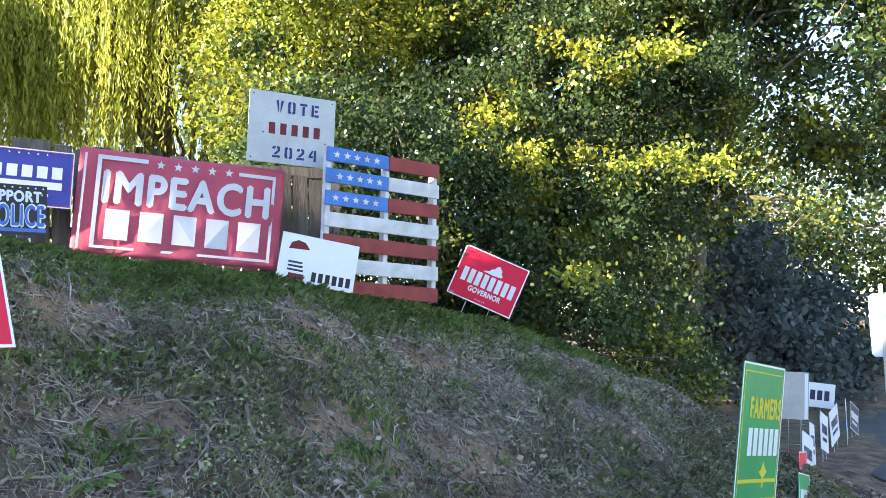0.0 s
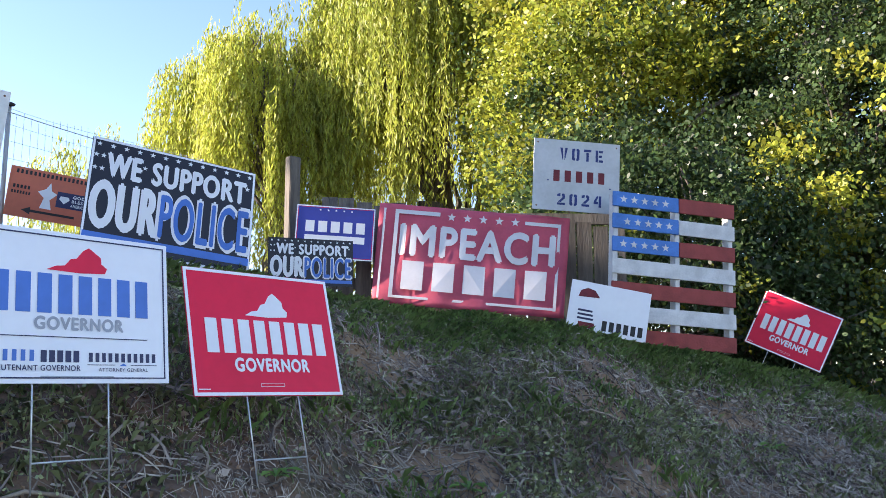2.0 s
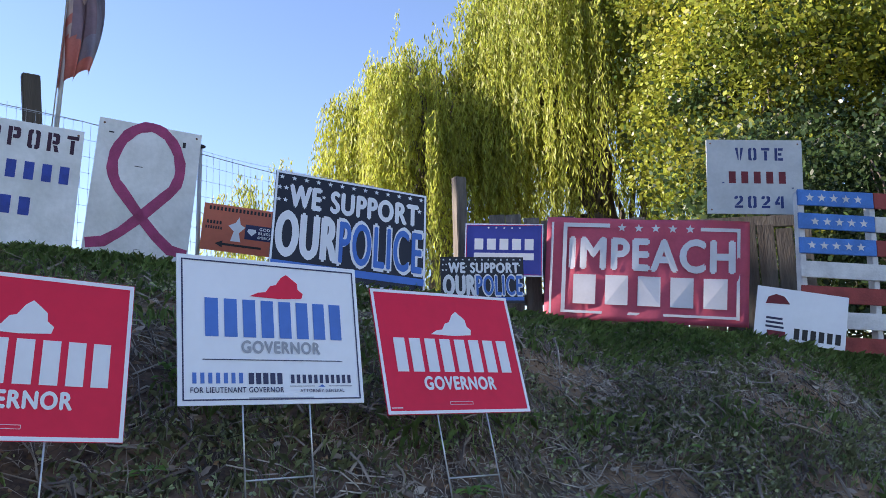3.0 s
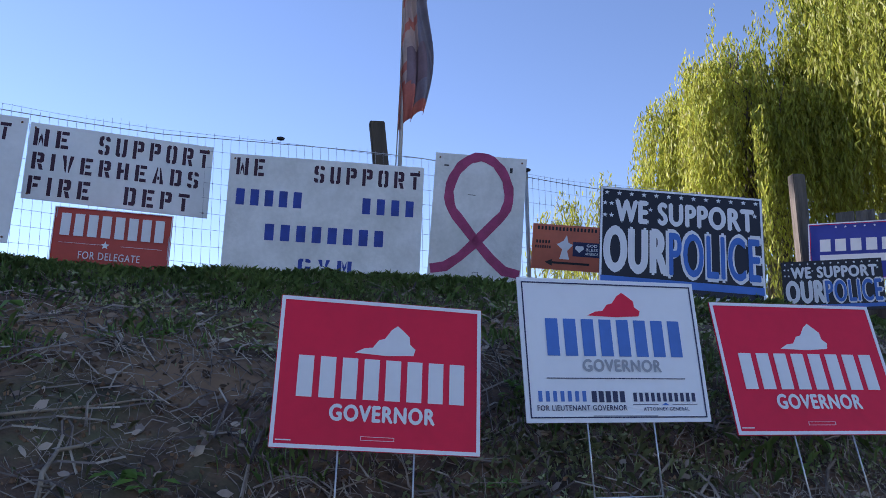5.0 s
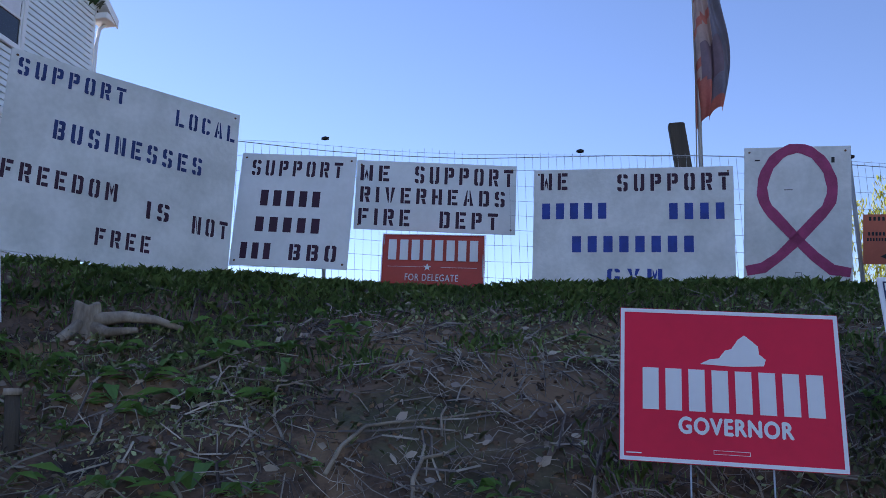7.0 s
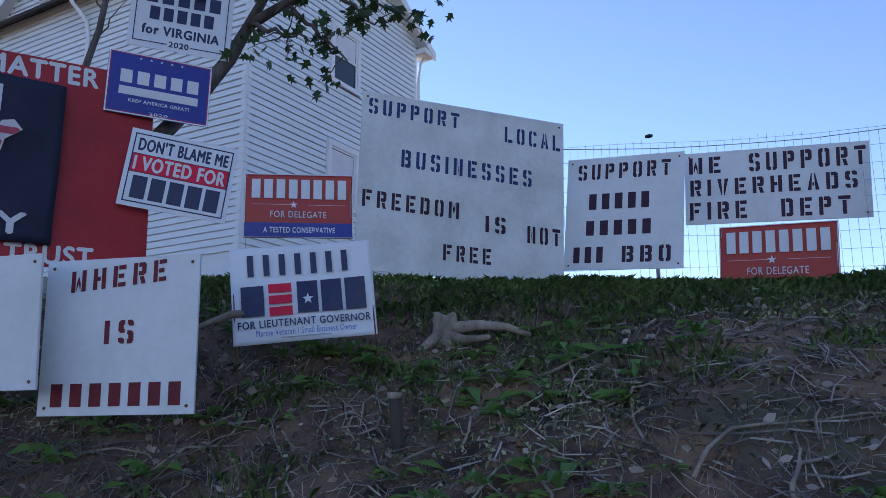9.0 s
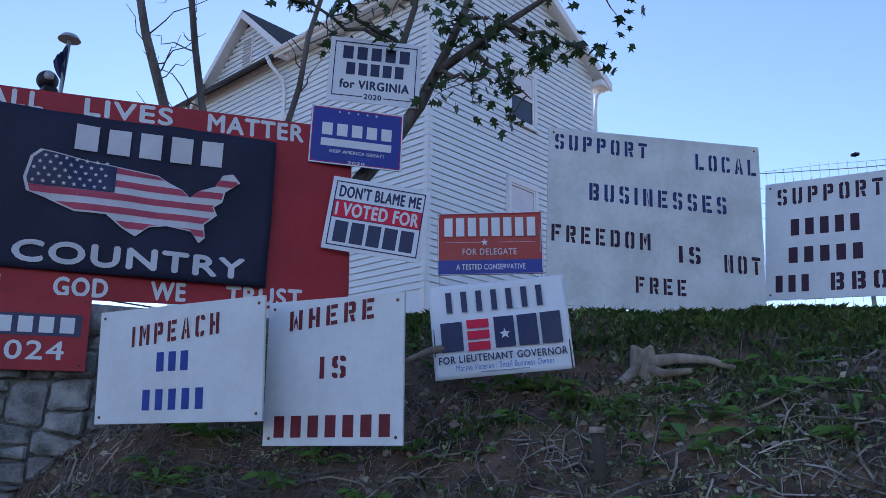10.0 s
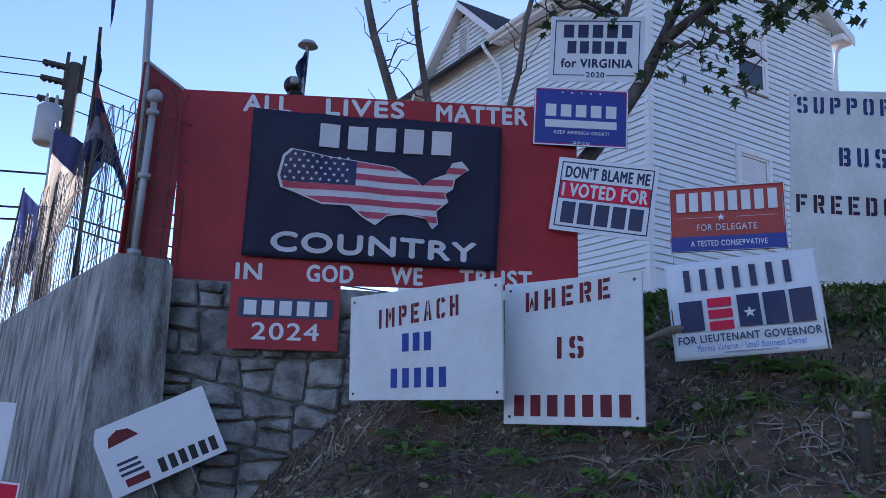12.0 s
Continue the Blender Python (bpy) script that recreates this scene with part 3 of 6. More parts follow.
sign("yard_sign", (0.866, 2.707, 1.824), 5.2, -8.2, 0.5, 0.61, 0.448, PLASTIC,
     [("frame", NAVY, (0.022, 0.03, 0.978, 0.97), 0.004), ("state", RED, (0.37, 0.09, 0.69, 0.27)), ("bars", MID_BLUE, (0.12, 0.29, 0.90, 0.55), 8, 0.32),
      ("text", GREY_INK, (0.32, 0.575, 0.75, 0.655), "GOVERNOR", 0.045), ("rect", NAVY, (0.12, 0.70, 0.88, 0.706)), ("bars", MID_BLUE, (0.06, 0.79, 0.33, 0.86), 7, 0.5),
      ("bars", NAVY, (0.345, 0.79, 0.535, 0.865), 5, 0.3), ("text", NAVY, (0.06, 0.885, 0.535, 0.92), "FOR LIEUTENANT GOVERNOR", 0.02), ("bars", NAVY, (0.57, 0.80, 0.93, 0.86), 11, 0.45),
      ("rect", NAVY, (0.57, 0.877, 0.71, 0.881)), ("rect", NAVY, (0.79, 0.877, 0.93, 0.881)), ("shape", MID_BLUE, (0.73, 0.868, 0.77, 0.885), [(0, 0), (1, 0), (0.55, 1)]),
      ("text", NAVY, (0.625, 0.90, 0.88, 0.922), "ATTORNEY GENERAL", 0.01), ("rect", GREY_INK, (0.35, 0.953, 0.70, 0.962))],
     "white corrugated plastic yard sign with navy line border on wire legs", "white campaign yard signs", legs=(0.30, 0.22))


def pennant_items(extra=True):
    it = [("stars", WHITE, (0.30, 0.06, 0.70, 0.105), 5), ("bars", WHITE, (0.10, 0.29, 0.90, 0.50), 5, 0.3), ("rect", WHITE, (0.12, 0.56, 0.88, 0.69)), ("frame", RED, (0.02, 0.03, 0.98, 0.97), 0.003)]
    if extra:
        it += [("text", WHITE, (0.22, 0.745, 0.80, 0.80), "KEEP AMERICA GREAT!", 0.02), ("frame", MID_BLUE, (0.40, 0.845, 0.66, 0.885), 0.002), ("text", WHITE, (0.42, 0.92, 0.60, 0.965), "2020", 0.02)]
    return it


sign("yard_sign", (3.717, 5.349, 2.712), -37.9, 0.1, 3.1, 0.61, 0.415, BLUE, pennant_items(False) + [("bars", WHITE, (0.25, 0.77, 0.75, 0.82), 12, 0.4)],
     "blue plastic sign with white band nailed to the board fence", "blue campaign signs", border=(PLASTIC, 0.008))
sign("tree_sign", (-4.214, 3.147, 3.635), 59.4, 1.1, 0.8, 0.592, 0.386, BLUE, pennant_items(), "blue plastic sign with white band nailed to a tree trunk", "blue campaign signs", border=(PLASTIC, 0.008))
sign("tree_sign", (-4.225, 3.282, 4.149), 52.6, 2.6, 1.9, 0.61, 0.452, PLASTIC,
     [("rect", NAVY, (0.05, 0.065, 0.95, 0.08)), ("rect", NAVY, (0.05, 0.08, 0.06, 0.91)), ("rect", NAVY, (0.94, 0.08, 0.95, 0.91)), ("rect", NAVY, (0.05, 0.90, 0.38, 0.913)), ("rect", NAVY, (0.61, 0.90, 0.95, 0.913)),
      ("bars", NAVY, (0.12, 0.13, 0.89, 0.33), 5, 0.28), ("bars", NAVY, (0.17, 0.385, 0.83, 0.575), 5, 0.28), ("text", NAVY, (0.13, 0.66, 0.88, 0.79), "for VIRGINIA", 0.05), ("text", NAVY, (0.40, 0.86, 0.59, 0.94), "2020", 0.03)],
     "white plastic sign with navy border nailed high on a tree", "tree signs")
sign("tree_sign", (-4.101, 3.242, 3.095), 49.8, 1.2, 7.4, 0.61, 0.465, PLASTIC,
     [("frame", NAVY, (0.04, 0.055, 0.96, 0.945), 0.007), ("text", NAVY, (0.09, 0.11, 0.92, 0.27), "DON'T BLAME ME", 0.05), ("rect", RED, (0.055, 0.32, 0.945, 0.555)),
      ("frame", NAVY, (0.05, 0.315, 0.95, 0.56), 0.004), ("bars", NAVY, (0.08, 0.60, 0.92, 0.89), 5, 0.2)],
     "white plastic sign with red band nailed askew on a tree", "tree signs")
tilted = bpy.data.objects["tree_sign.002"]
print_on(tilted, 0.61, 0.465, -0.0068, [("text", WHITE, (0.08, 0.35, 0.92, 0.525), "I VOTED FOR", 0.05)])

DELEGATE = [("bars", WHITE, (0.05, 0.09, 0.95, 0.39), 8, 0.3), ("stars", WHITE, (0.45, 0.43, 0.55, 0.55), 1), ("rect", WHITE, (0.07, 0.485, 0.42, 0.49)), ("rect", WHITE, (0.58, 0.485, 0.93, 0.49)),
            ("text", CLOTH_WHITE, (0.24, 0.59, 0.75, 0.69), "FOR DELEGATE", 0.01), ("rect", BLUE, (0.008, 0.77, 0.992, 0.99))]
ripple = lambda x, z: 0.004 * math.sin(14 * z + 5 * x) + 0.004 * math.sin(9 * x - 4 * z)
for c, yaw, roll, w, h, lab in (((-3.434, 3.549, 2.883), 41.3, -1.2, 0.61, 0.372, "orange-red and navy film sign stretched on a wire frame"),
                                ((-1.213, 5.258, 2.613), 5.2, 2.8, 0.66, 0.44, "orange-red film sign low behind the grass crest")):
    s = sign("frame_sign", c, yaw, 1.0, roll, w, h, BRICK_RED, DELEGATE, lab, "orange-red film signs", bend=ripple, border=(PLASTIC, 0.005))
    print_on(s, w, h, -0.0155, [("text", WHITE, (0.18, 0.84, 0.83, 0.925), "A TESTED CONSERVATIVE", 0.02)], ripple)
    for sx in (-1, 1):
        part("wire_leg", smooth(tubes("wire_leg", [([(sx * w * 0.48, 0.006, h / 2), (sx * w * 0.48, 0.006, -h / 2 - 0.32)], [0.003, 0.003])], 6)), STEEL, s)

sag = lambda x, z: 0.006 * math.sin(11 * x + 7 * z) + 0.004 * math.sin(19 * z - 6 * x)
s = sign("frame_sign", (-2.726, 2.830, 2.227), 39.7, -3.3, -5.9, 0.61, 0.422, PLASTIC,
         [("bars", NAVY, (0.09, 0.09, 0.86, 0.31), 7, 0.62), ("bars", NAVY, (0.06, 0.41, 0.235, 0.72), 1, 0.1), ("rect", RED, (0.26, 0.40, 0.42, 0.49)), ("rect", RED, (0.26, 0.52, 0.42, 0.61)),
          ("rect", RED, (0.26, 0.64, 0.42, 0.73)), ("bars", NAVY, (0.445, 0.39, 0.95, 0.72), 3, 0.14),
          ("text", NAVY, (0.04, 0.77, 0.96, 0.845), "FOR LIEUTENANT GOVERNOR", 0.02), ("text", MID_BLUE, (0.16, 0.865, 0.86, 0.93), "Marine Veteran / Small Business Owner", 0.0), ("rect", GREY_INK, (0.33, 0.95, 0.68, 0.96))],
         "white plastic film sign stretched over thin wire posts", "white campaign yard signs", bend=sag)
print_on(s, 0.61, 0.422, -0.0158, [("stars", WHITE, (0.53, 0.52, 0.56, 0.64), 1)], sag)
for sx in (-1, 1):
    part("wire_leg", smooth(tubes("wire_leg", [([(sx * 0.295, 0.006, 0.2), (sx * 0.295, 0.006, -0.46)], [0.003, 0.003])], 6)), RUST, s)

for c, yaw, tilt, roll, w, h, lab in (((4.71, 3.52, 2.05), -37.7, -1.1, 10.4, 0.567, 0.344, "white plastic sign half sunk in the grass before a pallet"),
                                      ((-5.003 * 0.96 - 0.015, 0.935, 1.539), 71.4, 0.2, -26.8, 0.585, 0.36, "white plastic sign leaning crooked against the concrete wall end")):
    sign("lawn_sign", c, yaw, tilt, roll, w, h, PLASTIC, [("bars", INK, (0.42, 0.72, 0.96, 0.92), 6, 0.35), ("shape", STENCIL_RED, (0.10, 0.12, 0.37, 0.34), [(0, 0.1), (0.1, 0.7), (0.4, 1), (0.75, 0.85), (1, 0.25)]),
         ("rect", NAVY, (0.12, 0.56, 0.30, 0.60)), ("rect", NAVY, (0.12, 0.64, 0.31, 0.68)), ("rect", NAVY, (0.12, 0.72, 0.32, 0.76)), ("rect", STENCIL_RED, (0.14, 0.81, 0.34, 0.92))],
         lab, "white lawn signs", legs=(0.25, 0.2))


def shield_items(k=1.0):
    """Dark sign with a rim of stars, white words and a blue word in white outline."""
    return [("stars", WHITE, (0.04, 0.035 * k, 0.96, 0.085 * k), 13), ("stars", WHITE, (0.03, 0.14 * k, 0.07, 0.19 * k), 2), ("stars", WHITE, (0.03, 0.26 * k, 0.07, 0.31 * k), 2), ("stars", WHITE, (0.95, 0.16 * k, 0.97, 0.21 * k), 1),
            ("stars", WHITE, (0.31, 0.18 * k, 0.335, 0.225 * k), 1), ("text", WHITE, (0.10, 0.13 * k, 0.29, 0.34 * k), "WE", 0.055), ("text", WHITE, (0.36, 0.13 * k, 0.94, 0.34 * k), "SUPPORT", 0.055),
            ("text", WHITE, (0.035, 0.40 * k, 0.405, 0.82 * k), "OUR", 0.065), ("text", WHITE, (0.415, 0.39 * k, 0.98, 0.84 * k), "POLICE", 0.085), ("rect", MID_BLUE, (0.01, 0.87 * k, 0.99, 0.94 * k))]


s = sign("yard_sign", (1.985, 4.482, 2.49), -9.1, -8.6, 5.7, 0.92, 0.745, DARK_PRINT, shield_items(0.83) + [("bars", WHITE, (0.2, 0.83, 0.8, 0.92), 9, 0.3)],
         "large dark sign with white stars and bold lettering", "dark starred signs", border=(PLASTIC, 0.012), legs=(0.25, 0.4))
print_on(s, 0.92, 0.745, -0.0066, [("text", MID_BLUE, (0.427, 0.345, 0.968, 0.68), "POLICE", 0.035)])
s = sign("yard_sign", (3.323, 5.088, 2.42), -24.8, -3.6, 0.3, 0.61, 0.34, DARK_PRINT, shield_items(1.0), "small dark sign with white stars and bold lettering", "dark starred signs", border=(INK, 0.004), legs=(0.25, 0.25))
print_on(s, 0.61, 0.34, -0.0066, [("text", MID_BLUE, (0.427, 0.41, 0.968, 0.82), "POLICE", 0.035)])

sign("arrow_sign", (1.651, 5.496, 2.717), -12.3, 0.5, 5.4, 0.46, 0.31, ORANGE,
     [("bars", INK, (0.06, 0.05, 0.95, 0.13), 17, 0.45), ("bars", INK, (0.05, 0.36, 0.27, 0.43), 5, 0.4), ("bars", INK, (0.04, 0.48, 0.28, 0.54), 7, 0.4), ("shape", WHITE, (0.36, 0.22, 0.60, 0.76), [(0.2, 0), (0.35, 0.4), (0, 0.6), (0.4, 0.75), (0.6, 1), (0.7, 0.7), (1, 0.6), (0.65, 0.35), (0.8, 0)]),
      ("rect", NAVY, (0.60, 0.36, 0.985, 0.68)), ("shape", INK, (0.20, 0.77, 0.85, 0.92), [(0, 0.5), (0.16, 1), (0.16, 0.66), (1, 0.66), (1, 0.34), (0.16, 0.34), (0.16, 0)], "arrow")],
     "small orange direction sign with a black arrow on the fence", "fence signs", thick=0.004)
print_on(bpy.data.objects["arrow_sign"], 0.46, 0.31, -0.0062, [("shape", WHITE, (0.63, 0.45, 0.76, 0.60), [(0.5, 0), (0, 0.6), (0.1, 1), (0.9, 1), (1, 0.6)]), ("text", WHITE, (0.80, 0.40, 0.95, 0.46), "GOD", 0.04),
                                                               ("text", WHITE, (0.79, 0.49, 0.96, 0.55), "BLESS", 0.02), ("text", WHITE, (0.78, 0.58, 0.97, 0.64), "AMERICA", 0.02)])

# ---------------------------------------------------------------- stencilled plywood boards
BOARDS = "stencilled plywood boards"


def board(c, yaw, tilt, roll, w, h, items, label, mat=PLY, name="plywood_board"):
    return sign(name, c, yaw, tilt, roll, w, h, mat, items, label, BOARDS, thick=0.012, screws=1)


b = 0.016
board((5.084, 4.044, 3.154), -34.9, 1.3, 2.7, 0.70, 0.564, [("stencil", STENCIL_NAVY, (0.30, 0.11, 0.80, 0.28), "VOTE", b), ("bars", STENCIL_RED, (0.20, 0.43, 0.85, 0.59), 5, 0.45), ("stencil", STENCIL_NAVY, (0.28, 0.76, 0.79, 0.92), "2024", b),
      ("rect", STENCIL_NAVY, (0.16, 0.575, 0.18, 0.59)), ("rect", STENCIL_NAVY, (0.88, 0.64, 0.90, 0.655))], "white plywood board with stencilled words above the fence", PLY_DIMMED)
board((0.028, 5.253, 2.80), -2.0, 0.5, 2.9, 1.20, 0.78, [("stencil", STENCIL_DARK, (0.035, 0.03, 0.175, 0.17), "WE", b), ("stencil", STENCIL_DARK, (0.43, 0.05, 0.98, 0.19), "SUPPORT", b), ("bars", STENCIL_BLUE, (0.03, 0.28, 0.39, 0.41), 5, 0.42),
      ("bars", STENCIL_BLUE, (0.67, 0.29, 0.97, 0.42), 4, 0.45), ("bars", STENCIL_BLUE, (0.185, 0.55, 0.82, 0.68), 8, 0.42), ("stencil", STENCIL_BLUE, (0.38, 0.81, 0.65, 0.93), "GYM", b)],
      "white plywood board with stencilled words wired to the fence", PLY_WORN)
board((-1.222, 5.429, 3.126), 10.8, 0.8, 2.7, 1.07, 0.472, [("stencil", STENCIL_DARK, (0.025, 0.07, 0.205, 0.30), "WE", b), ("stencil", STENCIL_DARK, (0.365, 0.06, 0.98, 0.31), "SUPPORT", b), ("stencil", STENCIL_DARK, (0.03, 0.385, 0.93, 0.61), "RIVERHEADS", b),
      ("stencil", STENCIL_DARK, (0.025, 0.70, 0.345, 0.94), "FIRE", b), ("stencil", STENCIL_DARK, (0.53, 0.705, 0.89, 0.945), "DEPT", b)], "long white plywood board with stencilled words on the fence", PLY)
board((-2.047, 4.989, 2.970), 6.9, -3.0, 3.7, 0.74, 0.739, [("stencil", STENCIL_DARK, (0.10, 0.06, 0.89, 0.20), "SUPPORT", b), ("bars", STENCIL_DARK, (0.18, 0.33, 0.74, 0.47), 5, 0.42), ("bars", STENCIL_DARK, (0.16, 0.57, 0.76, 0.70), 5, 0.42),
      ("bars", STENCIL_DARK, (0.06, 0.80, 0.36, 0.94), 3, 0.45), ("stencil", STENCIL_DARK, (0.50, 0.80, 0.90, 0.94), "BBQ", b)], "squarish white plywood board with stencilled words on the fence", PLY)
board((-2.735, 4.216, 3.02), 52.0, 0.0, 1.9, 1.30, 1.06, [("stencil", STENCIL_NAVY, (0.03, 0.04, 0.46, 0.13), "SUPPORT", b, -0.02), ("stencil", STENCIL_NAVY, (0.69, 0.08, 0.98, 0.175), "LOCAL", b, -0.02), ("stencil", STENCIL_NAVY, (0.19, 0.315, 0.83, 0.415), "BUSINESSES", b, -0.02),
      ("stencil", STENCIL_DARK, (0.02, 0.565, 0.47, 0.66), "FREEDOM", b, -0.02), ("stencil", STENCIL_DARK, (0.60, 0.625, 0.70, 0.72), "IS", b), ("stencil", STENCIL_DARK, (0.81, 0.655, 0.98, 0.755), "NOT", b), ("stencil", STENCIL_DARK, (0.40, 0.815, 0.63, 0.905), "FREE", b)],
      "large white plywood board with stencilled words behind the crest", PLY_WORN)
board((-3.011, 2.139, 1.993), 21.2, 1.1, -0.5, 0.64, 0.59 * 1.0, [("stencil", STENCIL_RED, (0.17, 0.05, 0.79, 0.19), "WHERE", b, 0.08), ("stencil", STENCIL_RED, (0.41, 0.405, 0.60, 0.555), "IS", b), ("bars", STENCIL_RED, (0.06, 0.80, 0.94, 0.945), 7, 0.4)],
      "white plywood board with red stencilled words on the bank", PLY)
board((-3.61, 1.77, 2.03), 17.0, 3.5, -0.4, 0.95, 0.496, [("stencil", STENCIL_RED, (0.22, 0.13, 0.75, 0.31), "IMPEACH", b, 0.06), ("bars", STENCIL_BLUE, (0.37, 0.40, 0.59, 0.565), 3, 0.4), ("bars", STENCIL_BLUE, (0.29, 0.715, 0.69, 0.89), 5, 0.45)],
      "white plywood board with red and blue stencilled words", PLY)
sign("plywood_board", (-4.735, 1.505, 2.245), 64.5, 0.8, -1.3, 0.605, 0.385, BARN_RED, [("rect", NAVY, (0.08, 0.26, 0.94, 0.55)), ("text", WHITE, (0.22, 0.62, 0.82, 0.86), "2024", 0.02)],
     "small red painted board screwed to the stone wall", BOARDS, thick=0.01, screws=1)
small_red = bpy.data.objects["plywood_board.007"]
print_on(small_red, 0.605, 0.385, -0.0088, [("bars", WHITE, (0.11, 0.30, 0.91, 0.51), 5, 0.3)])

# pink ribbon board
rib = board((1.012, 5.355, 2.86), -7.3, 2.1, 4.7, 0.60, 0.86, [("rect", INK, (0.38, 0.31, 0.46, 0.315)), ("rect", INK, (0.10, 0.09, 0.15, 0.10)), ("rect", INK, (0.82, 0.08, 0.85, 0.12)), ("frame", INK, (0.48, 0.90, 0.54, 0.94), 0.002)],
            "tall white plywood board with a hand-painted pink ribbon", PLY_WORN)


def stroke(points, width):
    """A painted band along a line, as quads."""
    out = []
    P = [Vector((x, 0, z)) for x, z in points]
    side = []
    for i, p in enumerate(P):
        d = (P[min(i + 1, len(P) - 1)] - P[max(i - 1, 0)]).normalized()
        side.append(Vector((-d.z, 0, d.x)) * width / 2 * (1 + 0.10 * math.sin(i * 2.3)))
    for i in range(len(P) - 1):
        a, b2, c2, d2 = P[i] + side[i], P[i] - side[i], P[i + 1] - side[i + 1], P[i + 1] + side[i + 1]
        out.append([(q.x, q.z) for q in (a, b2, c2, d2)])
    return out


loop = [(-0.285, -0.36), (-0.19, -0.34), (-0.10, -0.27)]
for k in range(0, 25):
    a = radians(-50 + k * 280 / 24)
    loop.append((0.0 + 0.195 * math.cos(a) * (1 - 0.12 * math.sin(a)), 0.17 + 0.23 * math.sin(a)))
loop += [(0.10, -0.27), (0.19, -0.345), (0.29, -0.36)]
loop = [loop[0], loop[1], loop[2]] + [(0.0, -0.165)] + loop[3:-3] + [(0.0, -0.165)] + loop[-3:]
bm = bmesh.new()
for q in stroke(loop, 0.062):
    v = [bm.verts.new((x, -0.0085, z + 0.02)) for x, z in q]
    bm.faces.new(v)
part("painted_ribbon", bm, PINK, rib, "uneven pink painted ribbon")

# cloth banner on the board fence
wave = lambda x, z: 0.012 * math.sin(6 * x + 3 * z) + 0.006 * math.sin(17 * x - 9 * z) - 0.02 * (z + 0.4) * math.sin(3 * x)
sign("banner", (4.530, 4.665, 2.504), -41.5, -0.2, 4.9, 1.5, 0.79, CLOTH_RED,
     [("rect", CLOTH_WHITE, (0.085, 0.055, 0.32, 0.095)), ("stars", CLOTH_WHITE, (0.38, 0.045, 0.715, 0.135), 5), ("rect", CLOTH_WHITE, (0.765, 0.075, 0.955, 0.11)), ("rect", CLOTH_WHITE, (0.085, 0.095, 0.105, 0.91)),
      ("rect", CLOTH_WHITE, (0.94, 0.11, 0.955, 0.94)), ("rect", CLOTH_WHITE, (0.085, 0.91, 0.955, 0.935)), ("rect", CLOTH_WHITE, (0.025, 0.05, 0.036, 0.95)),
      ("text", CLOTH_WHITE, (0.125, 0.20, 0.925, 0.50), "IMPEACH", 0.042), ("bars", CLOTH_WHITE, (0.12, 0.56, 0.92, 0.845), 5, 0.3)],
     "wrinkled red cloth banner with white lettering on a board fence", "banners", bend=wave, category="banner")

# ---------------------------------------------------------------- big red board with a black flag
red = sign("red_board", (-4.775, 2.063, 3.074), 66.4, 2.9, -2.1, 2.44, 1.175, BARN_RED,
           [("text", WHITE, (0.15, 0.014, 0.265, 0.100), "ALL", 0.04), ("text", WHITE, (0.355, 0.014, 0.55, 0.100), "LIVES", 0.04), ("text", WHITE, (0.635, 0.016, 0.87, 0.104), "MATTER", 0.04),
            ("text", WHITE, (0.155, 0.90, 0.215, 0.985), "IN", 0.04), ("text", WHITE, (0.325, 0.90, 0.435, 0.985), "GOD", 0.04), ("text", WHITE, (0.53, 0.90, 0.605, 0.985), "WE", 0.04), ("text", WHITE, (0.70, 0.90, 0.88, 0.985), "TRUST", 0.04)],
           "large barn-red board with white letters above the stone wall", BOARDS, thick=0.02, screws=1)
fold = lambda x, z: -0.012 + 0.017 * math.sin(5 * x + 6 * z) + 0.007 * math.sin(13 * x - 8 * z) + 0.004 * math.sin(24 * x + 15 * z)
flag = sign("flag", (-4.752, 2.010, 3.070), 66.4, 2.9, -0.4, 1.52, 0.90, BLACK_CLOTH, [("bars", CLOTH_WHITE, (0.25, 0.07, 0.81, 0.235), 5, 0.3), ("text", CLOTH_WHITE, (0.11, 0.83, 0.91, 0.955), "COUNTRY", 0.05)],
            "black cloth flag with a striped map pinned to the red board", "flags", bend=fold, category="flag")
LAND = [(0.0, 0.62), (0.02, 0.9), (0.06, 1.0), (0.3, 0.93), (0.52, 0.88), (0.6, 0.86), (0.66, 0.78), (0.72, 0.72), (0.76, 0.62), (0.8, 0.72), (0.88, 0.8), (0.91, 0.96), (0.96, 0.99), (1.0, 0.88), (0.93, 0.74),
        (0.92, 0.6), (0.88, 0.52), (0.9, 0.42), (0.84, 0.28), (0.85, 0.1), (0.82, 0.02), (0.78, 0.16), (0.66, 0.2), (0.58, 0.16), (0.52, 0.02), (0.45, 0.12), (0.38, 0.26), (0.24, 0.26), (0.1, 0.4), (0.02, 0.46)]
mx0, mx1, mz0, mz1 = -0.57, 0.55, -0.225, 0.20
outline = [(mx0 + a * (mx1 - mx0), mz0 + c * (mz1 - mz0)) for a, c in LAND]


def grown(pts, k):
    cx, cz = sum(p[0] for p in pts) / len(pts), sum(p[1] for p in pts) / len(pts)
    return [(cx + (x - cx) * k, cz + (z - cz) * (k + 0.02)) for x, z in pts]


def finely(bm):
    """Cut a flat shape into narrow pieces, so that it follows the folds."""
    for k in range(-12, 13):
        for co, no in (((k * 0.055, 0, 0), (1, 0, 0)), ((0, 0, k * 0.055), (0, 0, 1))):
            bmesh.ops.bisect_plane(bm, geom=bm.verts[:] + bm.edges[:] + bm.faces[:], plane_co=co, plane_no=no)
    bmesh.ops.triangulate(bm, faces=bm.faces[:])


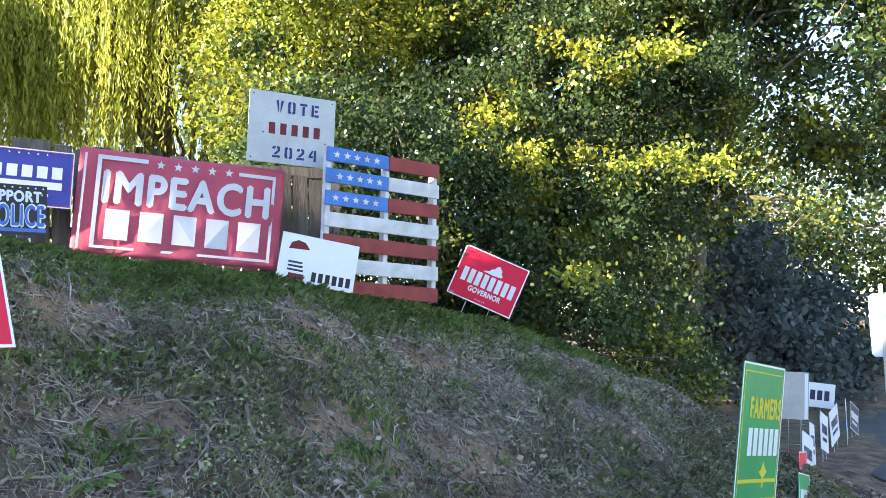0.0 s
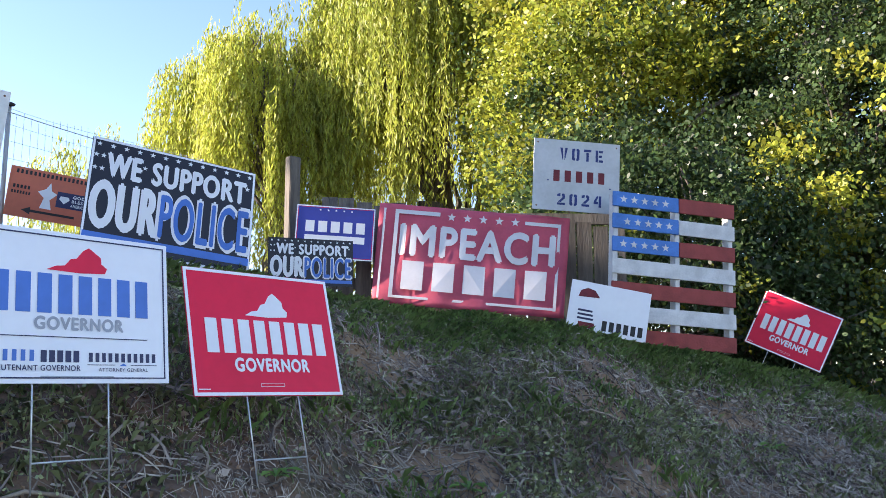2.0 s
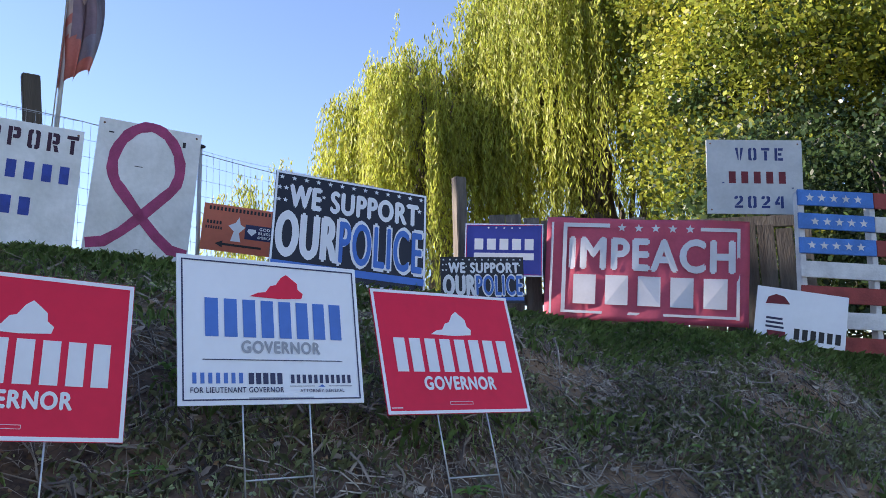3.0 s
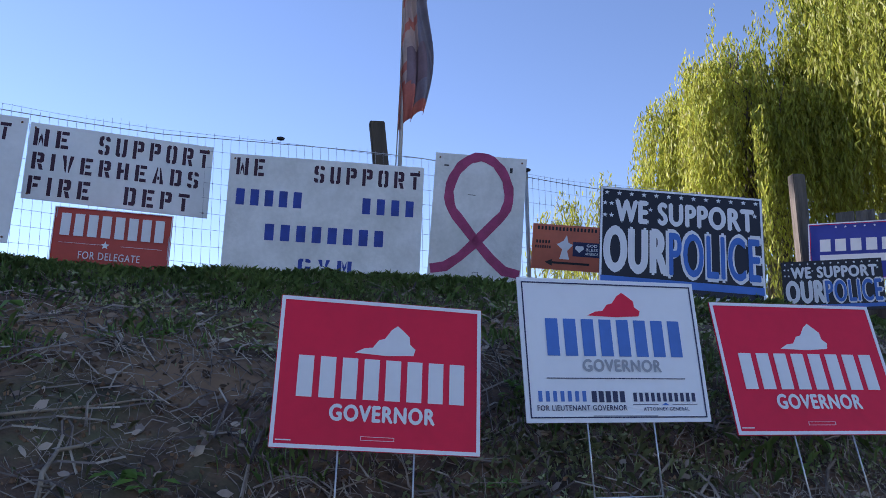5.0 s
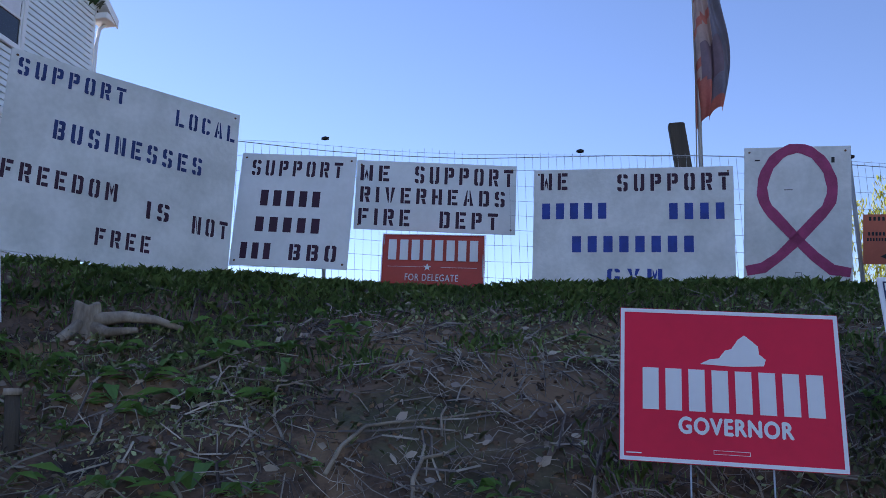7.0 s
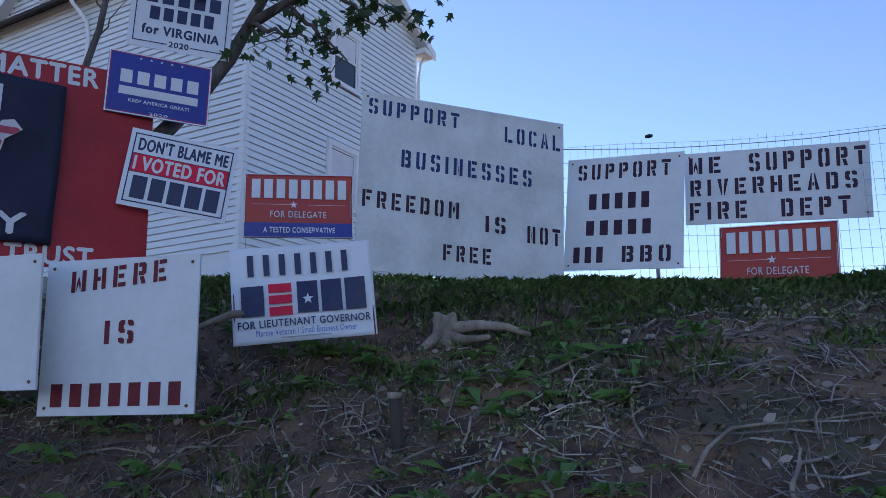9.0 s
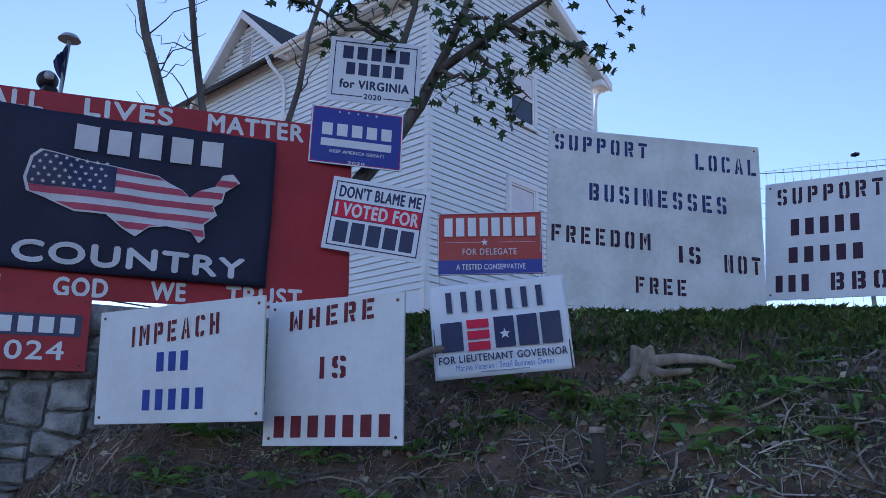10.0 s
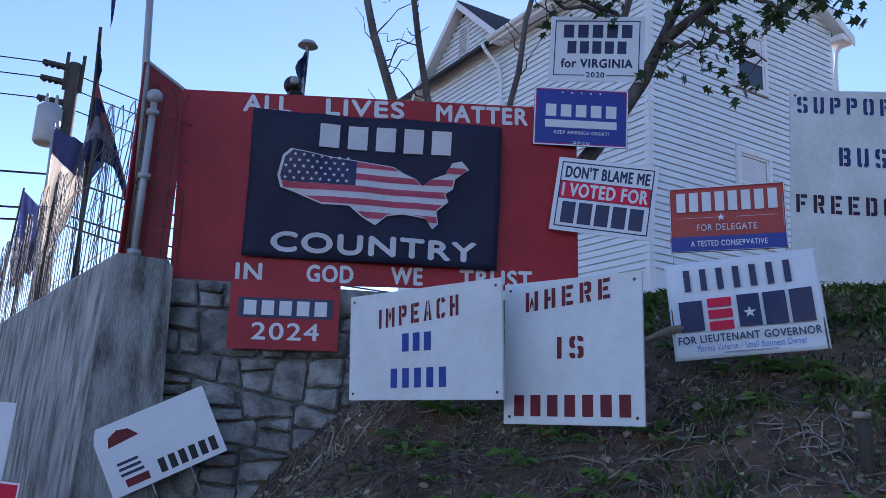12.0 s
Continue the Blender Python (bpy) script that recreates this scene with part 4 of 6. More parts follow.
def map_band(x0, x1, z0, z1, mat, depth, name):
    bm = bmesh.new()
    bm.faces.new([bm.verts.new((x, 0, z)) for x, z in outline])
    for co, no in (((x0, 0, 0), (-1, 0, 0)), ((x1, 0, 0), (1, 0, 0)), ((0, 0, z0), (0, 0, -1)), ((0, 0, z1), (0, 0, 1))):
        bmesh.ops.bisect_plane(bm, geom=bm.verts[:] + bm.edges[:] + bm.faces[:], plane_co=co, plane_no=no, clear_outer=True)
    finely(bm)
    for v in bm.verts:
        v.co.y = depth + fold(v.co.x, v.co.z)
    if bm.faces:
        part(name, bm, mat, flag)
    else:
        bm.free()


bm = bmesh.new()
bm.faces.new([bm.verts.new((x, 0, z)) for x, z in grown(outline, 1.025)])
finely(bm)
for v in bm.verts:
    v.co.y = -0.0135 + fold(v.co.x, v.co.z)
part("map_outline", bm, CLOTH_WHITE, flag)
for k in range(11):
    za = mz1 - (k + 1) * (mz1 - mz0) / 11
    if k % 2 == 1:
        map_band(mx0 - 0.1, mx1 + 0.1, za, za + (mz1 - mz0) / 11, CLOTH_RED, -0.0155, "map_stripe")
map_band(mx0 - 0.1, mx0 + 0.40 * (mx1 - mx0), mz0 + 0.55 * (mz1 - mz0), mz1 + 0.1, NAVY, -0.0175, "map_field")
for r in range(5):
    for k in range(8 - r % 2):
        x, z = mx0 + 0.03 + (k + 0.5 * (r % 2)) * 0.052, mz0 + 0.60 * (mz1 - mz0) + r * 0.036
        flat_part("star", [star_outline(x, z, 0.013)], CLOTH_WHITE, flag, -0.0200, fold)

# side panel between the corner pole and the red board
side = thing("side_panel", Matrix.Translation((-5.10, 0.66, 2.50)) @ Matrix.Rotation(math.atan2(0.30, -0.32), 4, "Z"), "weathered red panel joining pole and big board", "panel")
bm = bmesh.new()
prism(bm, [(0, 0), (0.46, 0), (0.46, 1.16), (0, 1.17)], 0, 0.012)
part("panel", bm, BACK_PANEL, side)
part("top_rail", box_bm(0, 0.46, -0.01, 0.022, 1.165, 1.19, 0.004), GREY_METAL, side)


# ---------------------------------------------------------------- board fence, pallet and posts behind the bank
RNG = np.random.default_rng(7)


def board_fence():
    a, bq = Vector((3.80, 5.66, 0)), Vector((5.75, 4.05, 0))
    d = (bq - a).normalized()
    n = 18
    f = thing("board_fence", Matrix.Translation(a) @ Matrix.Rotation(math.atan2(d.y, d.x), 4, "Z"), "weathered grey board fence behind the banner", "fence")
    step = (bq - a).length / n
    for k in range(n):
        x = k * step
        base = float(bank(a.x + d.x * x, a.y + d.y * x)) - 0.05
        top = 3.05 - 0.012 * k + RNG.uniform(-0.025, 0.025)
        lean = RNG.uniform(-0.006, 0.006)
        bm = box_bm(x + 0.004, x + step - 0.010, -0.010, 0.010, base, top, 0.003)
        for v in bm.verts:
            v.co.x += lean * (v.co.z - base)
        part("plank", bm, FENCE_WOOD, f)
    for z in (2.35, 2.9):
        part("rail", box_bm(-0.05, n * step, 0.012, 0.05, z - 0.045, z + 0.045, 0.004), FENCE_WOOD, f)
    return f


board_fence()


def post(name, base, top, half, mat, label, category="post"):
    t = thing(name, Matrix.Translation(base), label, category)
    d = Vector(top) - Vector(base)
    bm = box_bm(-half, half, -half * 0.8, half * 0.8, -0.15, d.z, 0.006)
    for v in bm.verts:
        k = v.co.z / d.z
        v.co.x += d.x * k
        v.co.y += d.y * k
    part("timber", bm, mat, t)
    return t


post("fence_post", (3.60, 5.78, float(bank(3.6, 5.78))), (3.60, 5.78, 3.38), 0.05, FENCE_WOOD, "square weathered timber post at the fence end")
post("fence_post", (0.50, 5.70, float(bank(0.5, 5.7))), (0.385, 5.70, 3.62), 0.052, DARK_WOOD, "dark leaning timber post behind the wire fence")


def flag_pallet():
    t = thing("painted_pallet", set_at((5.489, 3.467, 2.380), -32.1, -3.6, 4.4), "wooden pallet painted as a flag standing on the bank", "pallet")
    w, h = 1.0, 1.155
    for x in (-w / 2 + 0.03, 0.03, w / 2 - 0.03):
        part("upright", box_bm(x - 0.019, x + 0.019, 0.004, 0.09, -h / 2, h / 2, 0.003), PALLET_WHITE, t)
    sh = 0.115
    gap = (h - 7 * sh) / 6
    for k in range(7):
        z1 = h / 2 - k * (sh + gap)
        tilt = RNG.uniform(-0.006, 0.006)

        def slat(x0, x1, mat, nm="slat"):
            bm = box_bm(x0, x1, -0.014, 0.003, z1 - sh, z1, 0.003)
            for v in bm.verts:
                v.co.z += tilt * v.co.x / w
            part(nm, bm, mat, t)
        mat = PALLET_RED if k % 2 == 0 else PALLET_WHITE
        if k < 3:
            slat(-w / 2, 0.035, PALLET_BLUE)
            slat(0.037, w / 2, mat)
            for i in range(5 if k % 2 == 0 else 5):
                x = -w / 2 + 0.085 + i * 0.085 + 0.03 * (k % 2)
                flat_part("star", [star_outline(x, z1 - sh / 2, 0.032)], PALLET_WHITE, t, -0.0165)
        else:
            slat(-w / 2, w / 2, mat)
    return t


flag_pallet()


# ---------------------------------------------------------------- welded wire fence along the crest
def wire_fence():
    line = [(2.95, 6.05, 3.30), (2.07, 5.85, 3.28), (1.42, 5.60, 3.27), (0.67, 5.50, 3.32), (-0.26, 5.50, 3.385), (-1.0, 5.52, 3.45), (-1.95, 5.30, 3.50), (-2.52, 5.02, 3.50)]
    t = thing("wire_fence", Matrix.Identity(4), "sagging galvanised welded wire fence along the crest", "fence")
    pts = []
    for a, c in zip(line, line[1:]):
        n = max(2, round(math.dist(a[:2], c[:2]) / 0.052))
        for k in range(n):
            pts.append(Vector(a).lerp(Vector(c), k / n))
    pts.append(Vector(line[-1]))
    uprights, rails = [], []
    for i, p in enumerate(pts):
        top = p.z + 0.012 * math.sin(i * 0.4) + 0.008 * math.sin(i * 1.7)
        uprights.append(([(p.x + 0.004 * math.sin(i), p.y, p.z - 0.95), (p.x, p.y + 0.01 * math.sin(i * 0.3), top)], [0.0013, 0.0013]))
    part("wire_weave", tubes("wire_weave", uprights, 3), WIRE, t)
    for r in range(9):
        rails.append(([(p.x, p.y + 0.01 * math.sin(i * 0.3), p.z - 0.105 * r - 0.01 + 0.006 * math.sin(i * 0.21 + r)) for i, p in enumerate(pts)], [0.0014] * len(pts)))
    part("wire_course", tubes("wire_course", rails, 3), WIRE, t)
    part("top_strand", tubes("top_strand", [([(p.x, p.y - 0.01, p.z - 0.03 - 0.02 * math.sin(i * 0.09)) for i, p in enumerate(pts)], [0.003] * len(pts))], 4), GREY_METAL, t)
    for x, y, z in ((-1.95, 5.28, 3.54), (-0.26, 5.48, 3.40), (1.42, 5.58, 3.28)):
        bm = bmesh.new()
        bmesh.ops.create_icosphere(bm, subdivisions=1, radius=0.022, matrix=Matrix.Translation((x, y, z)) @ Matrix.Diagonal((1.4, 1, 0.7, 1)))
        part("wire_twist", bm, INK, t)
    for x, y in ((-1.95, 5.31), (1.42, 5.61), (2.95, 6.07)):
        part("steel_post", smooth(tubes("steel_post", [([(x, y, 2.0), (x, y, 3.3)], [0.014, 0.014])], 6)), GREY_METAL, t)


wire_fence()


# ---------------------------------------------------------------- flags on poles
def hanging_flag(name, base, top, cloth, label, drop, spread, reach, mats, group="flags on poles", pole=0.016, seed=0, knob=False):
    """A pole with a limp cloth in folds; mats: bands of cloth from top to bottom."""
    t = thing(name, Matrix.Translation(base), label, "flag", group)
    b0, tp = Vector((0, 0, 0)), Vector(top) - Vector(base)
    part("pole", smooth(tubes("pole", [([b0, tp * 0.5, tp], [pole, pole * 0.95, pole * 0.85])], 8)), cloth, t)
    rng = np.random.default_rng(seed)
    ph = rng.uniform(0, 6, 4)
    nu, nv = 16, 34
    per = max(1, nv // len(mats))
    start = tp * 0.985
    side = Vector((spread[0], spread[1], 0))
    for m, mat in enumerate(mats):
        bm = bmesh.new()
        v0, v1 = m * nv / len(mats), (m + 1) * nv / len(mats)
        grid = []
        for j in range(per + 1):
            v = (v0 + (v1 - v0) * j / per) / nv
            row = []
            for i in range(nu + 1):
                u = i / nu
                wid = reach * (0.55 + 0.45 * math.sin(2.2 * v + ph[0]))
                fold_y = 0.06 * math.sin(11 * u + ph[1] + 5 * v) * (0.45 + v) + 0.025 * math.sin(23 * u - 7 * v + ph[2])
                p = start + side * (u * wid + 0.03 * math.sin(7 * v + ph[2]) * u) + Vector((-side.y, side.x, 0)) * fold_y
                p.z -= v * drop * (0.80 + 0.20 * math.cos(3 * u + ph[3])) + u * 0.35 * drop * 0.6
                row.append(bm.verts.new(p))
            grid.append(row)
        for a, c in zip(grid, grid[1:]):
            for i in range(nu):
                bm.faces.new((a[i], a[i + 1], c[i + 1], c[i]))
        smooth(part("cloth", bm, mat, t).data)
    if knob:
        bm = bmesh.new()
        bmesh.ops.create_uvsphere(bm, u_segments=12, v_segments=8, radius=0.03, matrix=Matrix.Translation(tp))
        part("finial", bm, cloth, t)
    return t


def gathered_flag(base, top, drop):
    """A flag with no wind, gathered in upright folds against its pole, with the hoist rope beside it."""
    t = thing("flag_pole", Matrix.Translation(base), "limp faded red and grey flag on a metal pole", "flag", "flags on poles")
    tp = Vector(top) - Vector(base)
    part("pole", smooth(tubes("pole", [([Vector(), tp * 0.5, tp], [0.017, 0.016, 0.014])], 8)), GREY_METAL, t)
    rope = [tp * k + Vector((-0.030 - 0.006 * math.sin(9 * k), -0.02, 0)) for k in (0.06, 0.3, 0.5, 0.7, 0.98)]
    part("rope", smooth(tubes("rope", [(rope, [0.005] * 5)], 5)), FLAG_CREAM, t, "pale hoist rope")
    nu, nv, foot = 40, 56, tp * 0.985
    down = (Vector() - tp).normalized()

    def spot(u, v):
        wide = 0.225 + 0.045 * math.sin(9.0 * v + 0.6) - 0.04 * max(0, v - 0.75)
        x = -0.035 + wide * (u + 0.07 * math.sin(13 * u + 3 * v))
        y = -0.035 + 0.045 * math.sin(15 * u + 2.0 * math.sin(4 * v)) * (0.5 + 0.5 * v) + 0.015 * math.sin(31 * u - 9 * v)
        return foot + down * (v * drop * (1 - 0.075 * u + 0.012 * math.sin(15 * u))) + Vector((x, y, 0))

    def cloth_at(u, v):
        if v > 0.86 - 0.16 * max(0, 0.4 - u):
            return FLAG_RED if u < 0.55 or v > 0.95 else FLAG_GREY
        if v > 0.70 and u > 0.25:
            return FLAG_MAUVE if u < 0.8 else FLAG_GREY
        if u > 0.62:
            return FLAG_GREY
        return FLAG_RED if int(v * 26 + 3 * u) % 4 == 0 else FLAG_ROSE
    for mat in (FLAG_RED, FLAG_GREY, FLAG_ROSE, FLAG_MAUVE):
        bm, known = bmesh.new(), {}
        for j in range(nv):
            for i in range(nu):
                if cloth_at((i + 0.5) / nu, (j + 0.5) / nv) is mat:
                    ring = []
                    for a, c in ((i, j), (i + 1, j), (i + 1, j + 1), (i, j + 1)):
                        if (a, c) not in known:
                            known[(a, c)] = bm.verts.new(spot(a / nu, c / nv))
                        ring.append(known[(a, c)])
                    bm.faces.new(ring)
        smooth(part("cloth", bm, mat, t).data)


gathered_flag((0.585, 6.45, 2.45), (0.735, 6.45, 6.0), 2.110)
hanging_flag("flag_pole", (-6.86, 0.62, 2.40), (-6.86, 0.52, 4.62), DARK_WOOD, "dark striped flag hanging from a wooden staff on the wall", 1.5, (0.25, 0.97), 0.50, [FLAG_DARK, FLAG_DARK, FLAG_RED, FLAG_DARK, FLAG_GREY, FLAG_DARK], seed=5)
hanging_flag("flag_pole", (-9.35, 0.46, 2.40), (-9.35, 0.40, 4.60), GREY_METAL, "cream and blue flag hanging from a staff on the wall", 1.3, (0.25, 0.97), 0.55, [FLAG_DARK, FLAG_CREAM, FLAG_CREAM, FLAG_CREAM], seed=8)
hanging_flag("flag_pole", (-12.3, 0.16, 2.40), (-12.3, 0.28, 4.60), DARK_WOOD, "blue flag on a far staff above the wall", 1.4, (0.25, 0.97), 0.40, [FLAG_BLUE, FLAG_DARK], seed=11)
hanging_flag("flag_pole", (-14.5, 0.0, 2.40), (-14.5, 0.08, 4.3), DARK_WOOD, "dark flag on a far staff above the wall", 1.2, (0.25, 0.97), 0.25, [FLAG_CREAM, FLAG_DARK], seed=13)
hanging_flag("flag_pole", (-5.115, 0.74, 2.49), (-5.14, 0.56, 5.3), GREY_METAL, "tall grey corner pole with a dark blue flag", 1.25, (-0.2, -0.97), 0.16, [FLAG_DARK, FLAG_BLUE], pole=0.022, seed=17)
hanging_flag("flag_pole", (-6.60, 2.07, 2.40), (-6.55, 2.10, 4.80), GREY_METAL, "short staff with furled flag and round cap", 0.75, (-0.2, -0.97), 0.07, [FLAG_DARK, FLAG_GREY], pole=0.018, seed=19)
cap = bmesh.new()
bmesh.ops.create_cone(cap, cap_ends=True, segments=20, radius1=0.085, radius2=0.06, depth=0.035, matrix=Matrix.Translation((0.05, 0.03, 2.41)))
part("cap_disc", cap, GREY_METAL, bpy.data.objects["flag_pole.006"], "pale round cap")


# wall-top fence of bent wire hoops
def hoop_fence():
    t = thing("hoop_fence", Matrix.Identity(4), "old looped wire fence on top of the concrete wall", "fence")
    a, c = Vector((-5.10, 0.70, 2.49)), Vector((-13.0, 0.05, 2.49))
    n = 62
    hoops, rails = [], []
    for k in range(n):
        p, q = a.lerp(c, k / n), a.lerp(c, (k + 1.6) / n)
        top = 1.13 + 0.05 * math.sin(k * 1.3)
        lean = Vector((0.03 * math.sin(k * 2.1), 0.05 * math.sin(k * 0.9), 0))
        hoops.append(([p, p + Vector((0, 0, top * 0.55)) + lean, p + Vector((0, 0, top * 0.9)) + lean, p.lerp(q, 0.25) + Vector((0, 0, top)) + lean, p.lerp(q, 0.75) + Vector((0, 0, top)) + lean, q + Vector((0, 0, top * 0.9)) + lean, q + Vector((0, 0, top * 0.5)), q], [0.0035] * 8))
    for z in (0.15, 0.36, 0.58, 0.80, 0.98):
        rails.append(([a.lerp(c, k / 40) + Vector((0, 0.012 * math.sin(k), z + 0.02 * math.sin(k * 0.7 + z))) for k in range(41)], [0.003] * 41))
    for hoop in hoops:
        part("hoop", tubes("hoop", [hoop], 4), OLD_WIRE, t)
    for rail in rails:
        part("cross_wire", tubes("cross_wire", [rail], 4), OLD_WIRE, t)
    a2, c2 = Vector((-5.09, 0.69, 2.52)), Vector((-5.24, 0.99, 2.52))
    hoops = []
    for k in range(3):
        p, q = a2.lerp(c2, k / 3), a2.lerp(c2, (k + 1) / 3)
        for h in (0.48, 1.05):
            hoops.append(([p, p + Vector((0, 0, h * 0.85)), p.lerp(q, 0.2) + Vector((0, 0, h * 0.96)), p.lerp(q, 0.5) + Vector((0, 0, h)), p.lerp(q, 0.8) + Vector((0, 0, h * 0.96)), q + Vector((0, 0, h * 0.85)), q], [0.0035] * 7))
    for z in (0.2, 0.38, 0.62, 0.85):
        hoops.append(([a2 + Vector((0.02, 0, z)), c2 + Vector((0.02, 0, z + 0.02))], [0.003] * 2))
    part("end_grille", tubes("end_grille", hoops, 4), RUST, t)
    for k in range(1, 6):
        p = a.lerp(c, k / 5)
        part("stake", smooth(tubes("stake", [([p - Vector((0, 0, 0.05)), p + Vector((0.02, 0.02, 1.2))], [0.016, 0.014])], 6)), DARK_WOOD, t)
    return t


hoop_fence()
corner_post = thing("gate_post", Matrix.Translation((-5.07, 0.73, 2.48)), "grey metal post with a ball cap on the wall end", "post")
part("shaft", smooth(tubes("shaft", [([(0, 0, 0), (0, 0, 0.94)], [0.020, 0.020])], 10)), GREY_METAL, corner_post)
bm = bmesh.new()
bmesh.ops.create_uvsphere(bm, u_segments=14, v_segments=10, radius=0.045, matrix=Matrix.Translation((0, 0, 0.98)))
smooth(part("ball_cap", bm, GREY_METAL, corner_post).data)
for z in (0.88, 0.5, 0.06):
    part("collar", smooth(tubes("collar", [([(0, 0, z - 0.015), (0, 0, z + 0.015)], [0.036, 0.036])], 10)), GREY_METAL, corner_post)

# dome camera and a knob on the red board's top edge
dome = thing("security_camera", Matrix.Translation((-5.20, 1.58, 3.70)), "small black dome camera above the red board", "camera device")
bm = bmesh.new()
bmesh.ops.create_uvsphere(bm, u_segments=16, v_segments=10, radius=0.062, matrix=Matrix.Translation((0, 0, 0.10)))
smooth(part("dome", bm, INK, dome).data)
part("lens_ring", smooth(tubes("lens_ring", [([(0.045, -0.01, 0.11), (0.072, -0.016, 0.112)], [0.03, 0.026])], 14)), GREY_METAL, dome)
part("bracket", box_bm(-0.07, 0.09, -0.04, 0.04, 0.0, 0.035, 0.006), INK, dome)
knob = thing("post_knob", Matrix.Translation((-5.03, 1.98, 3.66)), "dark wooden knob above the red board", "knob")
bm = bmesh.new()
bmesh.ops.create_uvsphere(bm, u_segments=10, v_segments=8, radius=0.035, matrix=Matrix.Translation((0, 0, 0.05)))
part("ball", bm, DARK_WOOD, knob)
part("stem", smooth(tubes("stem", [([(0, 0, -0.1), (0, 0, 0.03)], [0.014, 0.014])], 6)), DARK_WOOD, knob)


# ---------------------------------------------------------------- utility pole and its lines
def utility_pole():
    t = thing("utility_pole", Matrix.Translation((-16.36, 0.86, 0)), "grey wooden utility pole with crossarms and transformer", "utility pole")
    part("shaft", smooth(tubes("shaft", [([(0, 0, -0.2), (0, 0, 4), (0.0, 0, 8.15)], [0.17, 0.15, 0.11])], 10)), DARK_WOOD, t)
    for z, dy in ((7.75, -0.25), (7.35, -0.2), (8.05, -0.3)):
        part("insulator_arm", box_bm(-0.05, 0.05, -0.55, 0.06, z - 0.04, z + 0.04, 0.01), DARK_WOOD, t)
        for k in range(3):
            part("insulator", smooth(tubes("insulator", [([(0, -0.50 + k * 0.10, z - 0.02), (0, -0.44 + k * 0.10, z - 0.03)], [0.06, 0.05])], 8)), INK, t)
    for s in (-0.14, 0.14):
        part("brace", box_bm(-0.03, 0.03, s - 0.03, s + 0.03, 7.6, 8.35, 0.006), DARK_WOOD, t)
    part("transformer_can", smooth(tubes("transformer_can", [([(0.1, -0.30, 6.45), (0.1, -0.30, 6.5), (0.1, -0.30, 7.15), (0.1, -0.30, 7.22)], [0.18, 0.22, 0.22, 0.14])], 14)), GREY_METAL, t)
    for k in (-0.08, 0.08):
        part("bushing", smooth(tubes("bushing", [([(0.1, -0.30 + k, 7.2), (0.1, -0.30 + k, 7.42)], [0.04, 0.025])], 8)), GREY_METAL, t)
    return t


utility_pole()
for k, (za, zb, dy) in enumerate(((8.05, 8.3, -0.5), (7.75, 8.0, -0.5), (7.35, 7.6, -0.45), (5.95, 6.1, -0.1), (5.3, 5.5, -0.1), (5.1, 4.9, 0.0))):
    p0, p1 = Vector((-16.36, 0.86 + dy, za)), Vector((-17.5, -22.0, zb + 0.8))
    p2 = Vector((-20.0, 16.0, zb + 0.6))
    w = thing("power_line", Matrix.Identity(4), "thin dark overhead line sagging to the pole", "cable", "overhead lines")
    span = [p1.lerp(p0, i / 12) - Vector((0, 0, 0.9 * (1 - (2 * i / 12 - 1) ** 2))) for i in range(13)] + [p0.lerp(p2, i / 12) - Vector((0, 0, 0.7 * (1 - (2 * i / 12 - 1) ** 2))) for i in range(1, 13)]
    part("line", tubes("line", [(span, [0.011 if k < 3 else 0.018] * len(span))], 4), INK, w)


# ---------------------------------------------------------------- the white house on the rise
HC = Vector((-10.5, 9.72, 0))
HU, HV = Vector((-0.035, 0.9994, 0)), Vector((-0.9994, -0.035, 0))
HW, HEAVE, HBASE, PITCH = 5.5, 10.73, 2.3, 0.57
CROSS, CROSS_HALF, CROSS_EAVE, CROSS_TOP = 6.2, 1.8, 10.6, 12.15
house = thing("house", Matrix(((HU.x, HV.x, 0, HC.x), (HU.y, HV.y, 0, HC.y), (0, 0, 1, 0), (0, 0, 0, 1))), "two-storey white clapboard house with gabled roof", "house")
# local: x along the gable end, y along the eaves side, z up


def clapboards(plane, length, z0, z1, cut=None, parent=None):
    """Lapped boards: plane 'u' is the gable end (y = 0), 'v' the eaves side (x = 0); cut(z) gives the span left at a height."""
    e = 0.130
    n = int((z1 - z0) / e)
    for k in range(n):
        z = z0 + k * e
        lo, hi = cut(z) if cut else (0.0, length)
        if hi - lo < 0.1:
            continue
        bm = bmesh.new()
        sec = ((0.0, z), (-0.044, z), (-0.032, z + e - 0.026), (0.0, z + e - 0.026))
        ends = []
        for s in (lo, hi):
            ends.append([bm.verts.new((s, d, zz) if plane == "u" else (d, s, zz)) for d, zz in sec])
        for i in range(4):
            bm.faces.new((ends[0][i], ends[0][(i + 1) % 4], ends[1][(i + 1) % 4], ends[1][i]))
        bm.faces.new(ends[0][::-1])
        bm.faces.new(ends[1])
        part("clapboard", bm, SIDING, parent)


